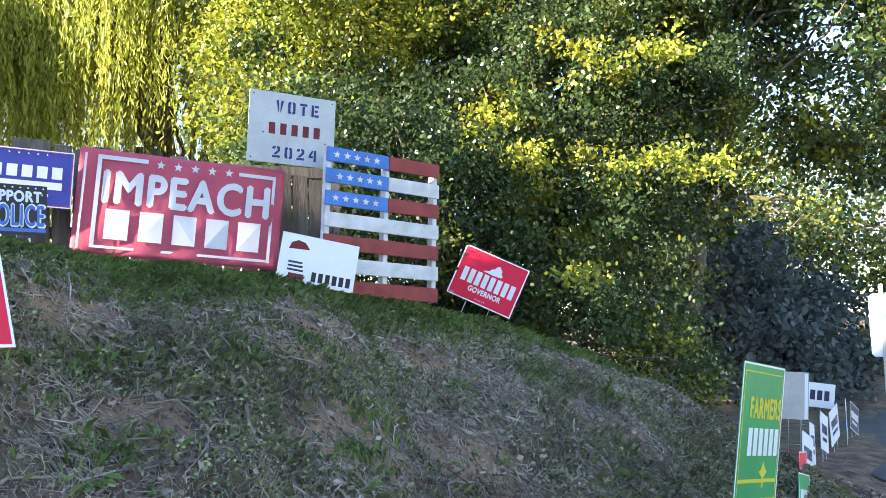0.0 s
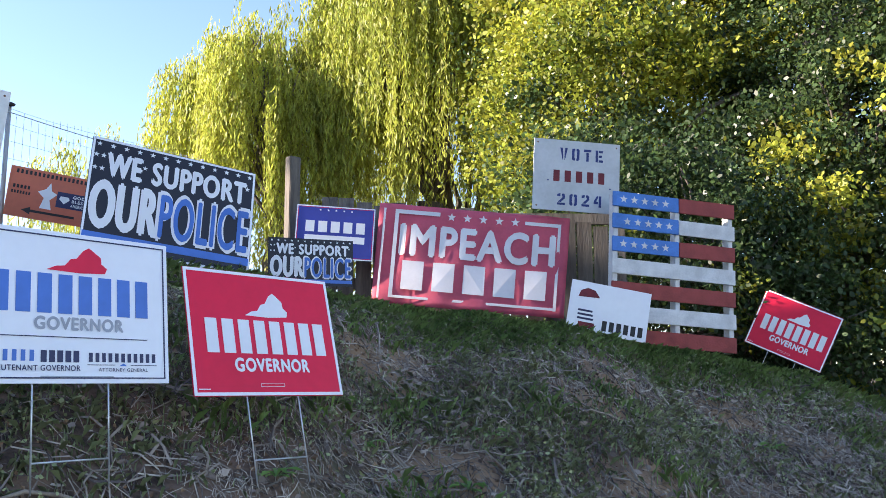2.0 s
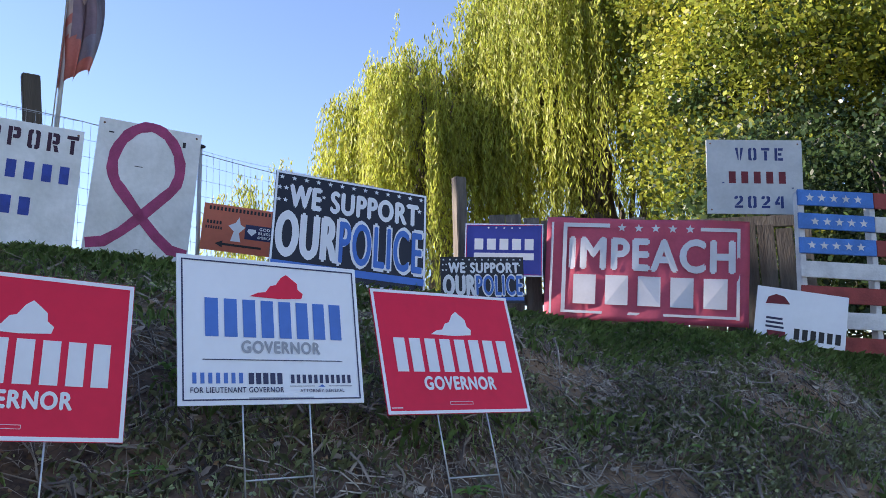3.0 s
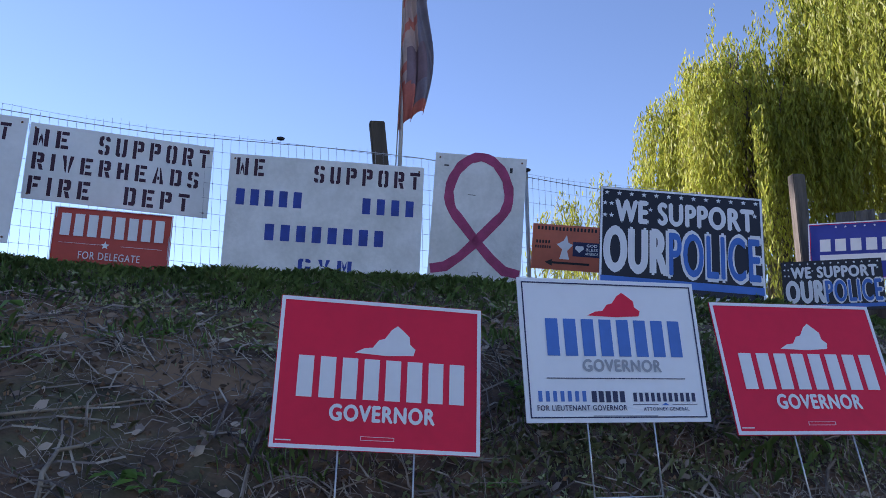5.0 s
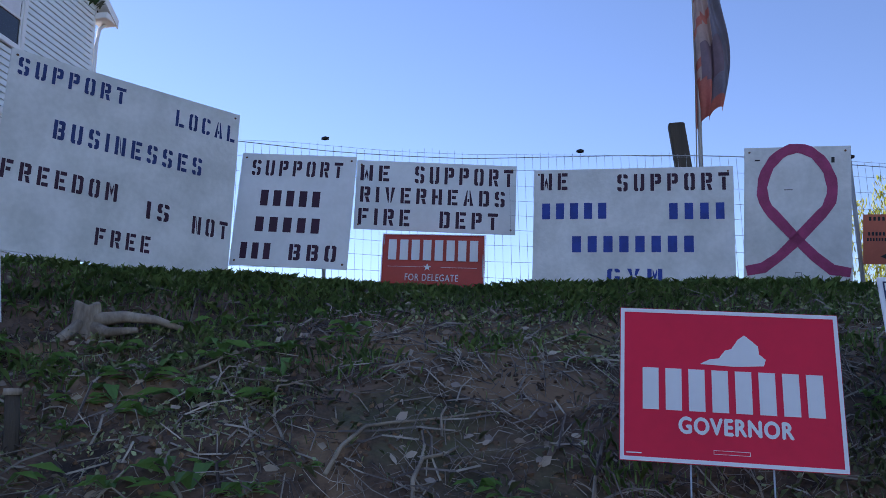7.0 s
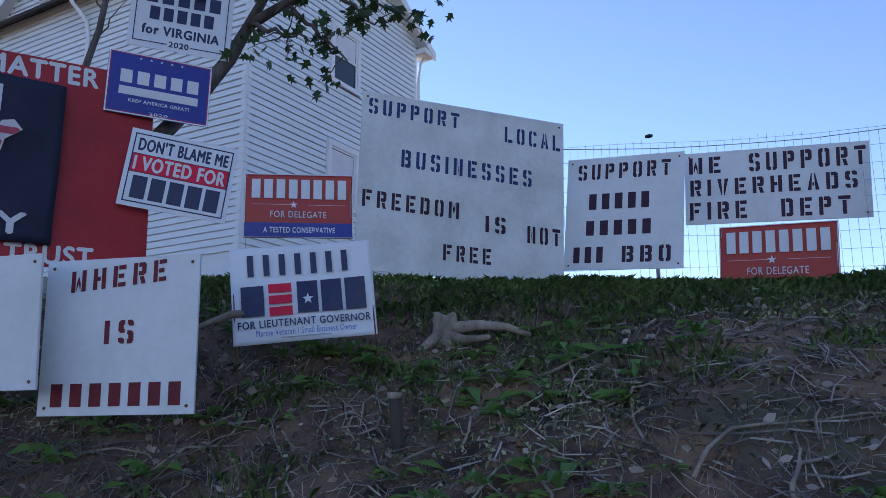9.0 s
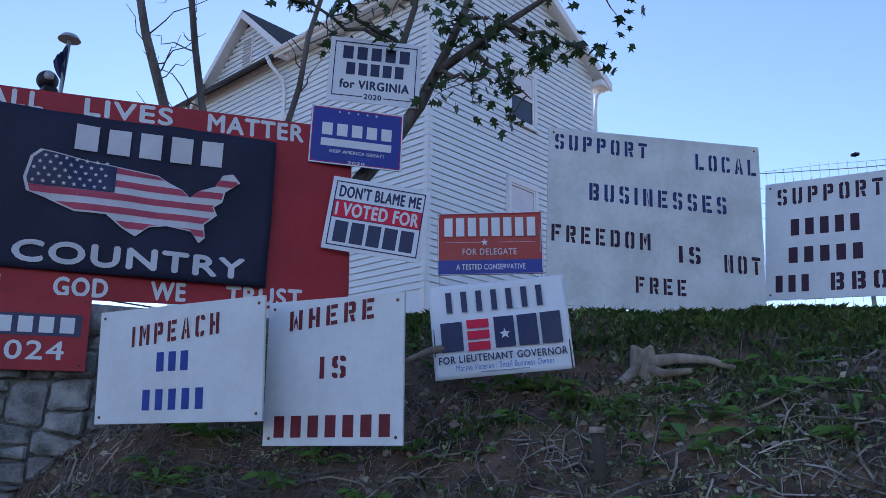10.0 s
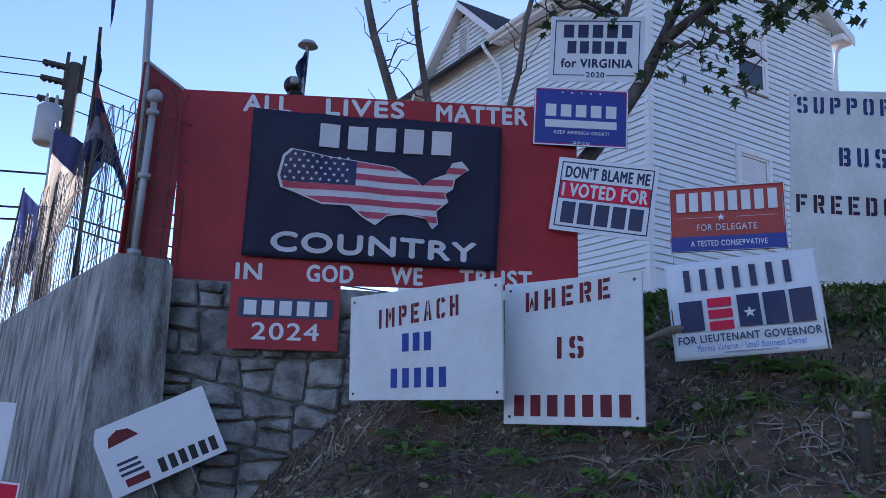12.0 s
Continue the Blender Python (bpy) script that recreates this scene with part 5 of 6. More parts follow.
bm = bmesh.new()
box(bm, 0.001, HW, 0.001, 9.0, HBASE, HEAVE)
prism(bm, [(0.0, HEAVE), (HW, HEAVE), (HW / 2, HEAVE + HW / 2 * PITCH)], 0.001, 9.0)
core = part("wall_core", bm, SIDING, house)
gable_cut = lambda z: (0.0, HW) if z < HEAVE else ((z - HEAVE) / PITCH + 0.02, HW - (z - HEAVE) / PITCH - 0.02)
W1 = (2.33, 3.12, 8.57, 9.72)
W2 = (2.31, 3.12, 6.0, 7.15)
clapboards("u", HW, 4.6, HEAVE + HW / 2 * PITCH - 0.15, gable_cut, house)
clapboards("v", CROSS + CROSS_HALF, 4.6, CROSS_EAVE, None, house)
run = CROSS_HALF / (CROSS_TOP - CROSS_EAVE)
clapboards("v", CROSS + CROSS_HALF, CROSS_EAVE, CROSS_TOP - 0.05, lambda z: (CROSS - CROSS_HALF + 0.02 + (z - CROSS_EAVE) * run, CROSS + CROSS_HALF - 0.02 - (z - CROSS_EAVE) * run), house)
bm = bmesh.new()
v = [bm.verts.new(p) for p in ((0.004, CROSS - CROSS_HALF, CROSS_EAVE), (0.004, CROSS + CROSS_HALF, CROSS_EAVE), (0.004, CROSS, CROSS_TOP), (2.0, CROSS, CROSS_TOP), (2.0, CROSS - CROSS_HALF, CROSS_EAVE), (2.0, CROSS + CROSS_HALF, CROSS_EAVE))]
bm.faces.new((v[0], v[1], v[2]))
bm.faces.new((v[0], v[2], v[3], v[4]))
bm.faces.new((v[2], v[1], v[5], v[3]))
part("cross_gable", bm, SIDING, house)
part("corner_board", box_bm(-0.032, 0.09, -0.034, -0.002, HBASE, HEAVE, 0.004), TRIM, house)
part("corner_board", box_bm(-0.034, -0.002, -0.03, 0.09, HBASE, HEAVE, 0.004), TRIM, house)
part("corner_board", box_bm(HW - 0.09, HW + 0.02, -0.032, -0.002, HBASE, HEAVE, 0.004), TRIM, house)


def house_window(x0, x1, z0, z1, name="window"):
    wn2 = part(name, box_bm(x0 - 0.02, x1 + 0.02, -0.050, -0.01, z0 - 0.02, z1 + 0.02), GLASS, house, "double-hung sash window, dark glass")
    t = 0.10
    for q in ((x0 - t, x0, z0, z1), (x1, x1 + t, z0, z1), (x0 - t, x1 + t, z1, z1 + t * 1.3), (x0 - t - 0.03, x1 + t + 0.03, z0 - t * 0.7, z0)):
        part("casing", box_bm(q[0], q[1], -0.10, -0.01, q[2], q[3], 0.006), TRIM, wn2)
    zm = (z0 + z1) / 2
    for q in ((x0, x0 + 0.04, z0, z1), (x1 - 0.04, x1, z0, z1), (x0 + 0.04, x1 - 0.04, zm - 0.025, zm + 0.025), (x0 + 0.04, x1 - 0.04, z0, z0 + 0.045), (x0 + 0.04, x1 - 0.04, z1 - 0.04, z1)):
        part("sash", box_bm(q[0], q[1], -0.075, -0.052, q[2], q[3], 0.003), TRIM, wn2)
    part("blind", box_bm(x0 + 0.05, x1 - 0.05, -0.0560, -0.0525, zm + 0.03, z1 - 0.05), CLOTH_WHITE, wn2, "pale lowered blind")
    return wn2


house_window(*W1)
house_window(*W2)


def roof_slab(pts, thick, name, mat):
    bm = bmesh.new()
    a = [bm.verts.new(p) for p in pts]
    c = [bm.verts.new((p[0], p[1], p[2] + thick)) for p in pts]
    bm.faces.new(a)
    bm.faces.new(c[::-1])
    for i in range(4):
        bm.faces.new((a[i], c[i], c[(i + 1) % 4], a[(i + 1) % 4]))
    return part(name, bm, mat, house)


o = 0.40
ridge = HEAVE + HW / 2 * PITCH
lip = HEAVE - o * PITCH
for sx, x0 in ((-1, 0.0), (1, HW)):
    roof_slab([(x0 + sx * o, -0.32, lip), (HW / 2, -0.32, ridge), (HW / 2, 9.3, ridge), (x0 + sx * o, 9.3, lip)], 0.07, "roof_slope", SHINGLE)
    roof_slab([(x0 + sx * o, -0.34, lip - 0.16), (HW / 2, -0.34, ridge - 0.16), (HW / 2, -0.30, ridge - 0.16), (x0 + sx * o, -0.30, lip - 0.16)], 0.20, "rake_board", TRIM)
    roof_slab([(x0 + sx * o, -0.30, lip - 0.03), (HW / 2, -0.30, ridge - 0.03), (HW / 2, 0.0, ridge - 0.03), (x0 + sx * o, 0.0, lip - 0.03)], 0.02, "rake_soffit", TRIM)
part("eave_soffit", box_bm(-o, 0.0, -0.3, CROSS - CROSS_HALF + 0.1, lip - 0.05, lip - 0.02), TRIM, house)
part("fascia", box_bm(-o - 0.03, -o, -0.32, CROSS - CROSS_HALF + 0.1, lip - 0.10, lip + 0.10), TRIM, house)
part("gutter", smooth(tubes("gutter", [([(-o - 0.07, -0.32, lip + 0.05), (-o - 0.07, CROSS - CROSS_HALF + 0.1, lip + 0.02)], [0.06, 0.06])], 8)), TRIM, house)
part("eave_return", box_bm(HW - 0.05, HW + o, -0.32, 0.1, lip - 0.12, lip + 0.02, 0.01), TRIM, house)
part("downspout", smooth(tubes("downspout", [([(-o - 0.05, 4.75, lip), (-o + 0.03, 4.68, lip - 0.20), (-0.12, 4.55, HEAVE - 0.75), (-0.08, 4.5, HEAVE - 1.1), (-0.08, 4.5, HBASE)], [0.045] * 5)], 8)), TRIM, house)
part("downspout", smooth(tubes("downspout", [([(HW + o - 0.04, -0.1, lip), (HW + 0.12, -0.06, lip - 0.3), (HW + 0.06, -0.05, HEAVE - 1.0), (HW + 0.06, -0.05, HBASE)], [0.045] * 4)], 8)), TRIM, house)
for s in (-1, 1):
    y_out, z_out, z_top = CROSS + s * (CROSS_HALF + 0.27), CROSS_EAVE - 0.12, CROSS_TOP + 0.14
    roof_slab([(-0.30, y_out, z_out), (-0.30, CROSS, z_top), (2.4, CROSS, z_top), (2.4, y_out, z_out)], 0.06, "cross_roof", SHINGLE)
    roof_slab([(-0.32, y_out, z_out - 0.17), (-0.32, CROSS, z_top - 0.17), (-0.28, CROSS, z_top - 0.17), (-0.28, y_out, z_out - 0.17)], 0.19, "rake_board", TRIM)
    roof_slab([(-0.28, y_out, z_out - 0.04), (-0.28, CROSS, z_top - 0.04), (0.0, CROSS, z_top - 0.04), (0.0, y_out, z_out - 0.04)], 0.02, "rake_soffit", TRIM)
vent = part("louvred_vent", box_bm(-0.07, -0.02, CROSS - 0.20, CROSS + 0.20, 10.93, 11.70, 0.005), TRIM, house)
for k in range(9):
    part("louvre", box_bm(-0.09, -0.072, CROSS - 0.165, CROSS + 0.165, 10.97 + k * 0.078, 11.008 + k * 0.078), GREY_METAL, vent)
wv = part("window", box_bm(-0.050, 0.02, 4.55, 5.35, 7.7, 9.0), GLASS, house, "sash window in the eaves wall")
for q in ((4.45, 4.55, 7.7, 9.0), (5.35, 5.45, 7.7, 9.0), (4.42, 5.48, 9.0, 9.15), (4.42, 5.48, 7.6, 7.7), (4.57, 5.33, 8.32, 8.37)):
    part("casing", box_bm(-0.09, -0.003, q[0], q[1], q[2], q[3], 0.005), TRIM, wv)


# ---------------------------------------------------------------- trees and bushes
def limb(rng, a, c, r0, r1, n=7, wob=0.06):
    a, c = Vector(a), Vector(c)
    L = (c - a).length
    pts = [a.lerp(c, i / n) + (Vector(rng.normal(size=3)) * wob * L * 0.35 if 0 < i < n else Vector()) for i in range(n + 1)]
    return pts, [r0 + (r1 - r0) * i / n for i in range(n + 1)]


def blob_points(rng, blobs, n):
    """Clump centres mostly on the skins of ellipsoids."""
    out = []
    vol = np.array([b2[3] * b2[4] * b2[5] for b2 in blobs]) ** 0.67
    for b2, k in zip(blobs, rng.multinomial(n, vol / vol.sum())):
        d = unit(rng.normal(size=(k, 3)))
        r = rng.uniform(0.45, 1.0, (k, 1)) ** 0.45
        out.append(np.array(b2[:3]) + d * r * np.array(b2[3:6]))
    return np.concatenate(out)


def broad_tree(name, base, trunk_top, blobs, clumps, per, size, mats, label, seed, shares=(1.0,), clump_r=0.30, trunk_r=0.14, floor=None):
    rng = np.random.default_rng(seed)
    t = thing(name, Matrix.Identity(4), label, "tree" if "tree" in name else "bush")
    tr = [limb(rng, base, trunk_top, trunk_r, trunk_r * 0.6, 9, 0.05)]
    part("trunk", smooth(tubes("trunk", tr, 9)), BARK, t)
    cen = blob_points(rng, blobs, clumps)
    if floor is not None:
        cen = cen[cen[:, 2] > floor(cen[:, 0], cen[:, 1])]
    br = []
    for c in cen[rng.choice(len(cen), min(46, len(cen)), replace=False)]:
        k = rng.uniform(0.35, 1.0)
        s = Vector(base).lerp(Vector(trunk_top), k)
        br.append(limb(rng, s, c, trunk_r * 0.35, 0.008, 7, 0.10))
    part("branching", smooth(tubes("branching", br, 5)), BARK, t)
    pick = rng.choice(len(mats), len(cen), p=np.array(shares) / sum(shares))
    for k, mat in enumerate(mats):
        cc = cen[pick == k]
        if not len(cc):
            continue
        off = rng.normal(size=(len(cc), per, 3)) * clump_r * np.array([1.0, 1.0, 0.62]) * rng.uniform(0.5, 1.25, (len(cc), 1, 1))
        pos = (cc[:, None] + off).reshape(-1, 3)
        part("crown", quads("crown", leaves(rng, pos, size, 0.62, 0.3)), mat, t)
    return t


above = lambda x, y: bank(x, y) + 0.15
UPPER = [(10.3, 7.2, 6.4, 2.3, 2.2, 2.8), (8.8, 6.5, 5.4, 1.7, 1.4, 1.5), (10.4, 5.6, 6.2, 2.0, 1.7, 2.0), (10.1, 6.9, 8.6, 2.2, 2.0, 2.2), (11.4, 6.4, 8.6, 2.6, 2.6, 2.6), (8.8, 7.3, 4.4, 1.2, 1.1, 1.9)]
broad_tree("broadleaf_tree", (9.6, 7.0, 1.6), (9.8, 7.0, 8.0), UPPER, 1050, 140, 0.070, [LEAF_SUNLIT, LEAF, LEAF_SHADE, LEAF_GOLD], "dense broadleaf tree with yellowing leaves coloured as sunlit", 21, (0.62, 0.18, 0.15, 0.05), 0.235, 0.20, above)
# here and below, shade among the leaves comes from the darker leaf colour
MID = [(9.2, 4.2, 3.0, 1.5, 1.2, 1.7), (8.3, 3.6, 2.1, 1.1, 0.8, 1.1), (10.2, 3.4, 3.9, 1.7, 1.3, 1.9), (9.4, 2.5, 2.3, 1.2, 0.7, 1.3), (10.8, 2.6, 5.2, 1.6, 1.3, 1.7), (10.6, 4.2, 5.6, 1.6, 1.3, 1.7), (8.6, 5.6, 3.6, 1.6, 1.2, 1.5)]
shady = broad_tree("broadleaf_tree", (9.7, 3.7, 0.8), (10.0, 3.8, 6.0), MID, 980, 130, 0.062, [LEAF_SHADE, LEAF], "broadleaf tree overhanging the end of the bank, leaves coloured as shaded", 22, (0.86, 0.14), 0.19, 0.13, above)
LOW = [(7.75, 3.75, 2.3, 0.7, 0.6, 1.1), (8.0, 2.75, 1.5, 0.8, 0.55, 0.8), (6.9, 4.2, 2.6, 0.8, 0.7, 1.3), (8.7, 2.1, 0.95, 0.8, 0.5, 0.6), (6.3, 5.0, 2.9, 0.9, 0.8, 1.2)]
broad_tree("hedge_bush", (7.4, 3.8, 1.2), (7.4, 3.8, 2.6), LOW, 360, 120, 0.054, [LEAF_SHADE, LEAF], "ragged bushes crowding the edge of the bank", 23, (0.86, 0.14), 0.18, 0.05, lambda x, y: bank(x, y) + 0.05)
# boughs of the shady tree; their sunlight is put into the leaf colour
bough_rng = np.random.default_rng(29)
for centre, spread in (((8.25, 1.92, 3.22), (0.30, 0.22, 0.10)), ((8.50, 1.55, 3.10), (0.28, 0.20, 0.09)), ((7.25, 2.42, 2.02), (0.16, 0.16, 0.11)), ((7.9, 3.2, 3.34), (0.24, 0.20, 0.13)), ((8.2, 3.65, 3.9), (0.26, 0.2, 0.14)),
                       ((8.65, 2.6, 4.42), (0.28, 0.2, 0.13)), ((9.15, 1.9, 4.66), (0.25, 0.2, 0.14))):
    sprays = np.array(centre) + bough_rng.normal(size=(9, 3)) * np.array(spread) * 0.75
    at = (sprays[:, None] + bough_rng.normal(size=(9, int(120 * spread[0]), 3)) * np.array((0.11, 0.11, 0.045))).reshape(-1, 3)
    part("bough", quads("bough", leaves(bough_rng, at, 0.062, 0.62, 0.3)), LEAF_SUNLIT, shady, "yellow spray of leaves coloured as sunlit")
FAR = [(12.2, 3.0, 6.3, 1.5, 1.4, 2.0), (13.0, 1.8, 7.6, 1.5, 1.3, 1.7), (12.6, 2.4, 4.2, 1.0, 1.0, 1.6), (13.4, 0.3, 5.8, 1.5, 1.2, 2.6), (14.6, -0.6, 8.2, 1.8, 1.5, 2.0), (12.0, 3.6, 8.4, 1.8, 1.6, 1.6)]
broad_tree("broadleaf_tree", (12.6, 2.6, 0.2), (12.6, 2.4, 7.0), FAR, 840, 85, 0.10, [LEAF_SHADE, LEAF], "slender tree leaning over the lane, leaves coloured as shaded", 24, (0.7, 0.3), 0.30, 0.11)
FAR2 = [(24, 6.5, 3.6, 2.6, 2.2, 2.8), (28, 3.2, 4.2, 3.0, 2.0, 3.6), (33, 6, 6.0, 4.0, 3.0, 5.0), (30, -1.5, 5.5, 3, 2.5, 5), (26, 1.0, 2.4, 3, 2.5, 2.4), (22, 4.2, 2.0, 2, 1.8, 2.0), (32, -4.5, 4.5, 3, 3, 4.5)]
broad_tree("broadleaf_tree", (27, 4.5, 0), (27, 4.5, 6.0), FAR2, 800, 90, 0.15, [LEAF, LEAF_SHADE], "far trees beyond the lane, most leaves coloured as shaded", 25, (0.3, 0.7), 0.6, 0.2)


broad_tree("evergreen_bush", (16.0, 2.2, 0), (16.0, 2.2, 1.6), [(15.4, 1.7, 0.9, 1.2, 1.1, 1.0), (16.6, 2.6, 1.5, 1.4, 1.2, 1.5), (17.6, 1.2, 1.2, 1.4, 1.2, 1.2), (18.5, 3.0, 2.2, 1.8, 1.4, 1.9)], 300, 70, 0.13, [CONIFER], "dark blue-green evergreen bushes beside the lane", 31, (1.0,), 0.26, 0.06)


def willow(base, centre, radii, strands, seed, label):
    """Drooping strands of narrow leaves hung from a broad dome of arching limbs."""
    rng = np.random.default_rng(seed)
    t = thing("willow_tree", Matrix.Identity(4), label, "tree", "weeping willows")
    c, r = np.array(centre, float), np.array(radii, float)
    fork = (base[0], base[1], base[2] + 0.45 * (centre[2] - base[2]))
    part("trunk", smooth(tubes("trunk", [limb(rng, base, fork, 0.32, 0.24, 6, 0.04)], 10)), BARK, t)
    arms = []
    for k in range(max(3, min(26, strands // 80))):
        a, q = rng.uniform(0, 2 * math.pi), rng.uniform(0.35, 0.9)
        tip = c + r * np.array([math.cos(a) * q, math.sin(a) * q, math.sqrt(1 - q * q) * 0.95])
        arms.append(limb(rng, fork, c + (tip - c) * 0.85, 0.03 * radii[0], 0.008, 9, 0.07))
    part("branching", smooth(tubes("branching", arms, 5)), BARK, t)
    # strands hang in bunches from a common bough
    d = np.repeat(unit(rng.normal(size=(strands // 9 + 1, 3))), 9, axis=0)[:strands]
    d = d + rng.normal(size=(strands, 3)) * 0.055
    d[:, 2] = np.abs(d[:, 2]) * 0.9
    lump = 1 + 0.13 * np.sin(5 * np.arctan2(d[:, 1], d[:, 0]) + 4 * d[:, 2]) + 0.08 * np.sin(11 * np.arctan2(d[:, 1], d[:, 0]) - 7 * d[:, 2])
    top = c + d * r * lump[:, None] * rng.uniform(0.72, 1.0, (strands, 1))
    length = rng.uniform(0.9, 3.4, strands) * (0.5 + 0.5 * (1 - d[:, 2])) + 0.5
    cents, alongs = [], []
    for k in range(strands):
        n = int(length[k] / 0.042)
        s = np.linspace(0, 1, n)
        out = d[k] * np.array([1, 1, 0])
        p = top[k] + out * (0.30 * np.sqrt(s))[:, None] + np.array([0, 0, -1]) * (length[k] * (s ** 1.25))[:, None] + np.array([0, 0, 0.12]) * np.sin(s * 2.2)[:, None]
        p += rng.normal(size=(n, 3)) * 0.03 + 0.05 * np.sin(6 * s + k)[:, None] * np.array([1, 0.6, 0])
        cents.append(p)
        alongs.append(np.tile([0, 0, -1.0], (n, 1)))
    p, al = np.concatenate(cents), np.concatenate(alongs)
    keep = p[:, 2] > bank(p[:, 0], p[:, 1]) + 0.2
    part("crown", quads("crown", leaves(rng, p[keep], 0.12, 0.20, 0.2, al[keep] * 0.9)), WILLOW, t)
    return t


willow((8.0, 13.0, 2.6), (7.75, 13.1, 5.95), (1.7, 1.5, 2.5), 1600, 41, "weeping willow with a rounded crown of yellow-green strands")
willow((10.2, 11.3, 2.5), (9.95, 11.4, 7.6), (2.0, 1.9, 3.6), 2300, 42, "tall weeping willow with sunlit yellow-green strands")
willow((12.0, 12.5, 2.5), (12.0, 12.3, 6.0), (2.6, 2.2, 4.2), 1100, 44, "weeping willow standing behind the other trees")
willow((5.6, 14.2, 2.6), (5.9, 14.4, 4.5), (1.7, 1.3, 1.7), 230, 43, "low willow growth behind the wire fence")


# maple with the nailed signs, and bare saplings
def maple():
    rng = np.random.default_rng(51)
    t = thing("maple_tree", Matrix.Identity(4), "small maple with sparse broad leaves carrying nailed signs", "tree")
    crook = (-4.10, 3.57, 3.96)
    part("trunk", smooth(tubes("trunk", [([(-4.62, 3.15, 2.35), (-4.46, 3.18, 2.95), (-4.32, 3.25, 3.38), (-4.22, 3.40, 3.62), crook, (-4.02, 3.65, 4.21), (-3.87, 3.75, 4.62), (-3.77, 3.79, 4.95), (-3.7, 3.85, 5.6)],
                                          [0.080, 0.062, 0.054, 0.050, 0.046, 0.037, 0.029, 0.022, 0.010])], 9)), BARK, t)
    part("limb", smooth(tubes("limb", [([crook, (-4.27, 3.60, 4.2), (-4.24, 3.52, 4.43), (-4.12, 3.53, 4.70), (-4.0, 3.5, 5.4)], [0.036, 0.031, 0.027, 0.021, 0.008])], 8)), BARK, t)
    part("limb", smooth(tubes("limb", [([(-4.02, 3.65, 4.21), (-3.80, 3.76, 4.36), (-3.60, 3.88, 4.51), (-3.36, 4.09, 4.73), (-3.1, 4.3, 5.1)], [0.036, 0.030, 0.025, 0.018, 0.008])], 8)), BARK, t)
    tips = [((-4.27, 3.60, 4.2), (-4.67, 3.14, 4.63)), ((-4.24, 3.52, 4.43), (-4.54, 2.7, 4.61)), ((-4.24, 3.52, 4.43), (-3.9, 2.55, 4.40)), ((-4.12, 3.53, 4.70), (-4.27, 3.35, 4.98)), ((-4.02, 3.65, 4.21), (-3.62, 3.80, 4.05)),
            ((-3.80, 3.76, 4.36), (-3.53, 4.06, 4.00)), ((-3.60, 3.88, 4.51), (-3.28, 4.30, 4.38)), ((-3.60, 3.88, 4.51), (-3.38, 4.15, 4.25)), ((-3.36, 4.09, 4.73), (-3.02, 4.30, 4.70)), ((-3.87, 3.75, 4.62), (-3.6, 3.72, 4.5)),
            ((-3.87, 3.75, 4.62), (-3.72, 3.55, 4.42)), ((-3.77, 3.79, 4.95), (-3.3, 3.9, 4.85)), ((-4.0, 3.5, 5.3), (-4.2, 2.9, 5.2))]
    arms, cents = [], []
    for a, c in tips:
        arms.append(limb(rng, a, c, 0.02, 0.005, 7, 0.09))
        for k in range(5):
            s = Vector(a).lerp(Vector(c), rng.uniform(0.4, 1.0))
            e = s + Vector(rng.normal(size=3)) * 0.12 + Vector((0, 0, -0.03))
            arms.append(limb(rng, s, e, 0.006, 0.002, 4, 0.1))
            cents += [np.array(e) + rng.normal(size=3) * 0.055 for _ in range(8)]
    part("branching", smooth(tubes("branching", arms, 5)), BARK, t)
    c = np.array(cents)
    # five-pointed leaves
    n = len(c)
    d = unit(rng.normal(size=(n, 3)) * [1, 1, 0.5] + [0, 0, -0.6])
    s = unit(np.cross(d, rng.normal(size=(n, 3))))
    L = 0.088 * rng.uniform(0.6, 1.25, (n, 1))
    shape = ((-0.45, 0.0), (-0.15, 0.42), (0.0, 0.18), (0.25, 0.48), (0.2, 0.14), (0.6, 0.0), (0.2, -0.14), (0.25, -0.48), (0.0, -0.18), (-0.15, -0.42))
    part("foliage", quads("foliage", np.stack([c + d * L * a + s * L * b2 for a, b2 in shape], 1)), MAPLE, t)


maple()
for a, c, r in (((-6.45, 3.55, 2.4), (-6.86, 2.72, 5.62), 0.06), ((-6.42, 3.72, 2.4), (-6.70, 3.02, 6.1), 0.045), ((-6.45, 3.58, 2.4), (-5.98, 4.18, 6.4), 0.035)):
    rng = np.random.default_rng(int(r * 1000))
    sap = thing("bare_sapling", Matrix.Identity(4), "bare dark sapling trunk behind the red board", "tree", "bare saplings")
    part("trunk", smooth(tubes("trunk", [limb(rng, a, c, r, r * 0.6, 8, 0.015)], 8)), BARK, sap)
    tw = []
    for k in range(9):
        s = Vector(a).lerp(Vector(c), rng.uniform(0.55, 0.98))
        tw.append(limb(rng, s, s + Vector((rng.normal() * 0.3, rng.normal() * 0.3, rng.uniform(0.2, 0.55))), 0.008, 0.002, 5, 0.12))
    for one in tw:
        part("twig", tubes("twig", [one], 4), BARK, sap)


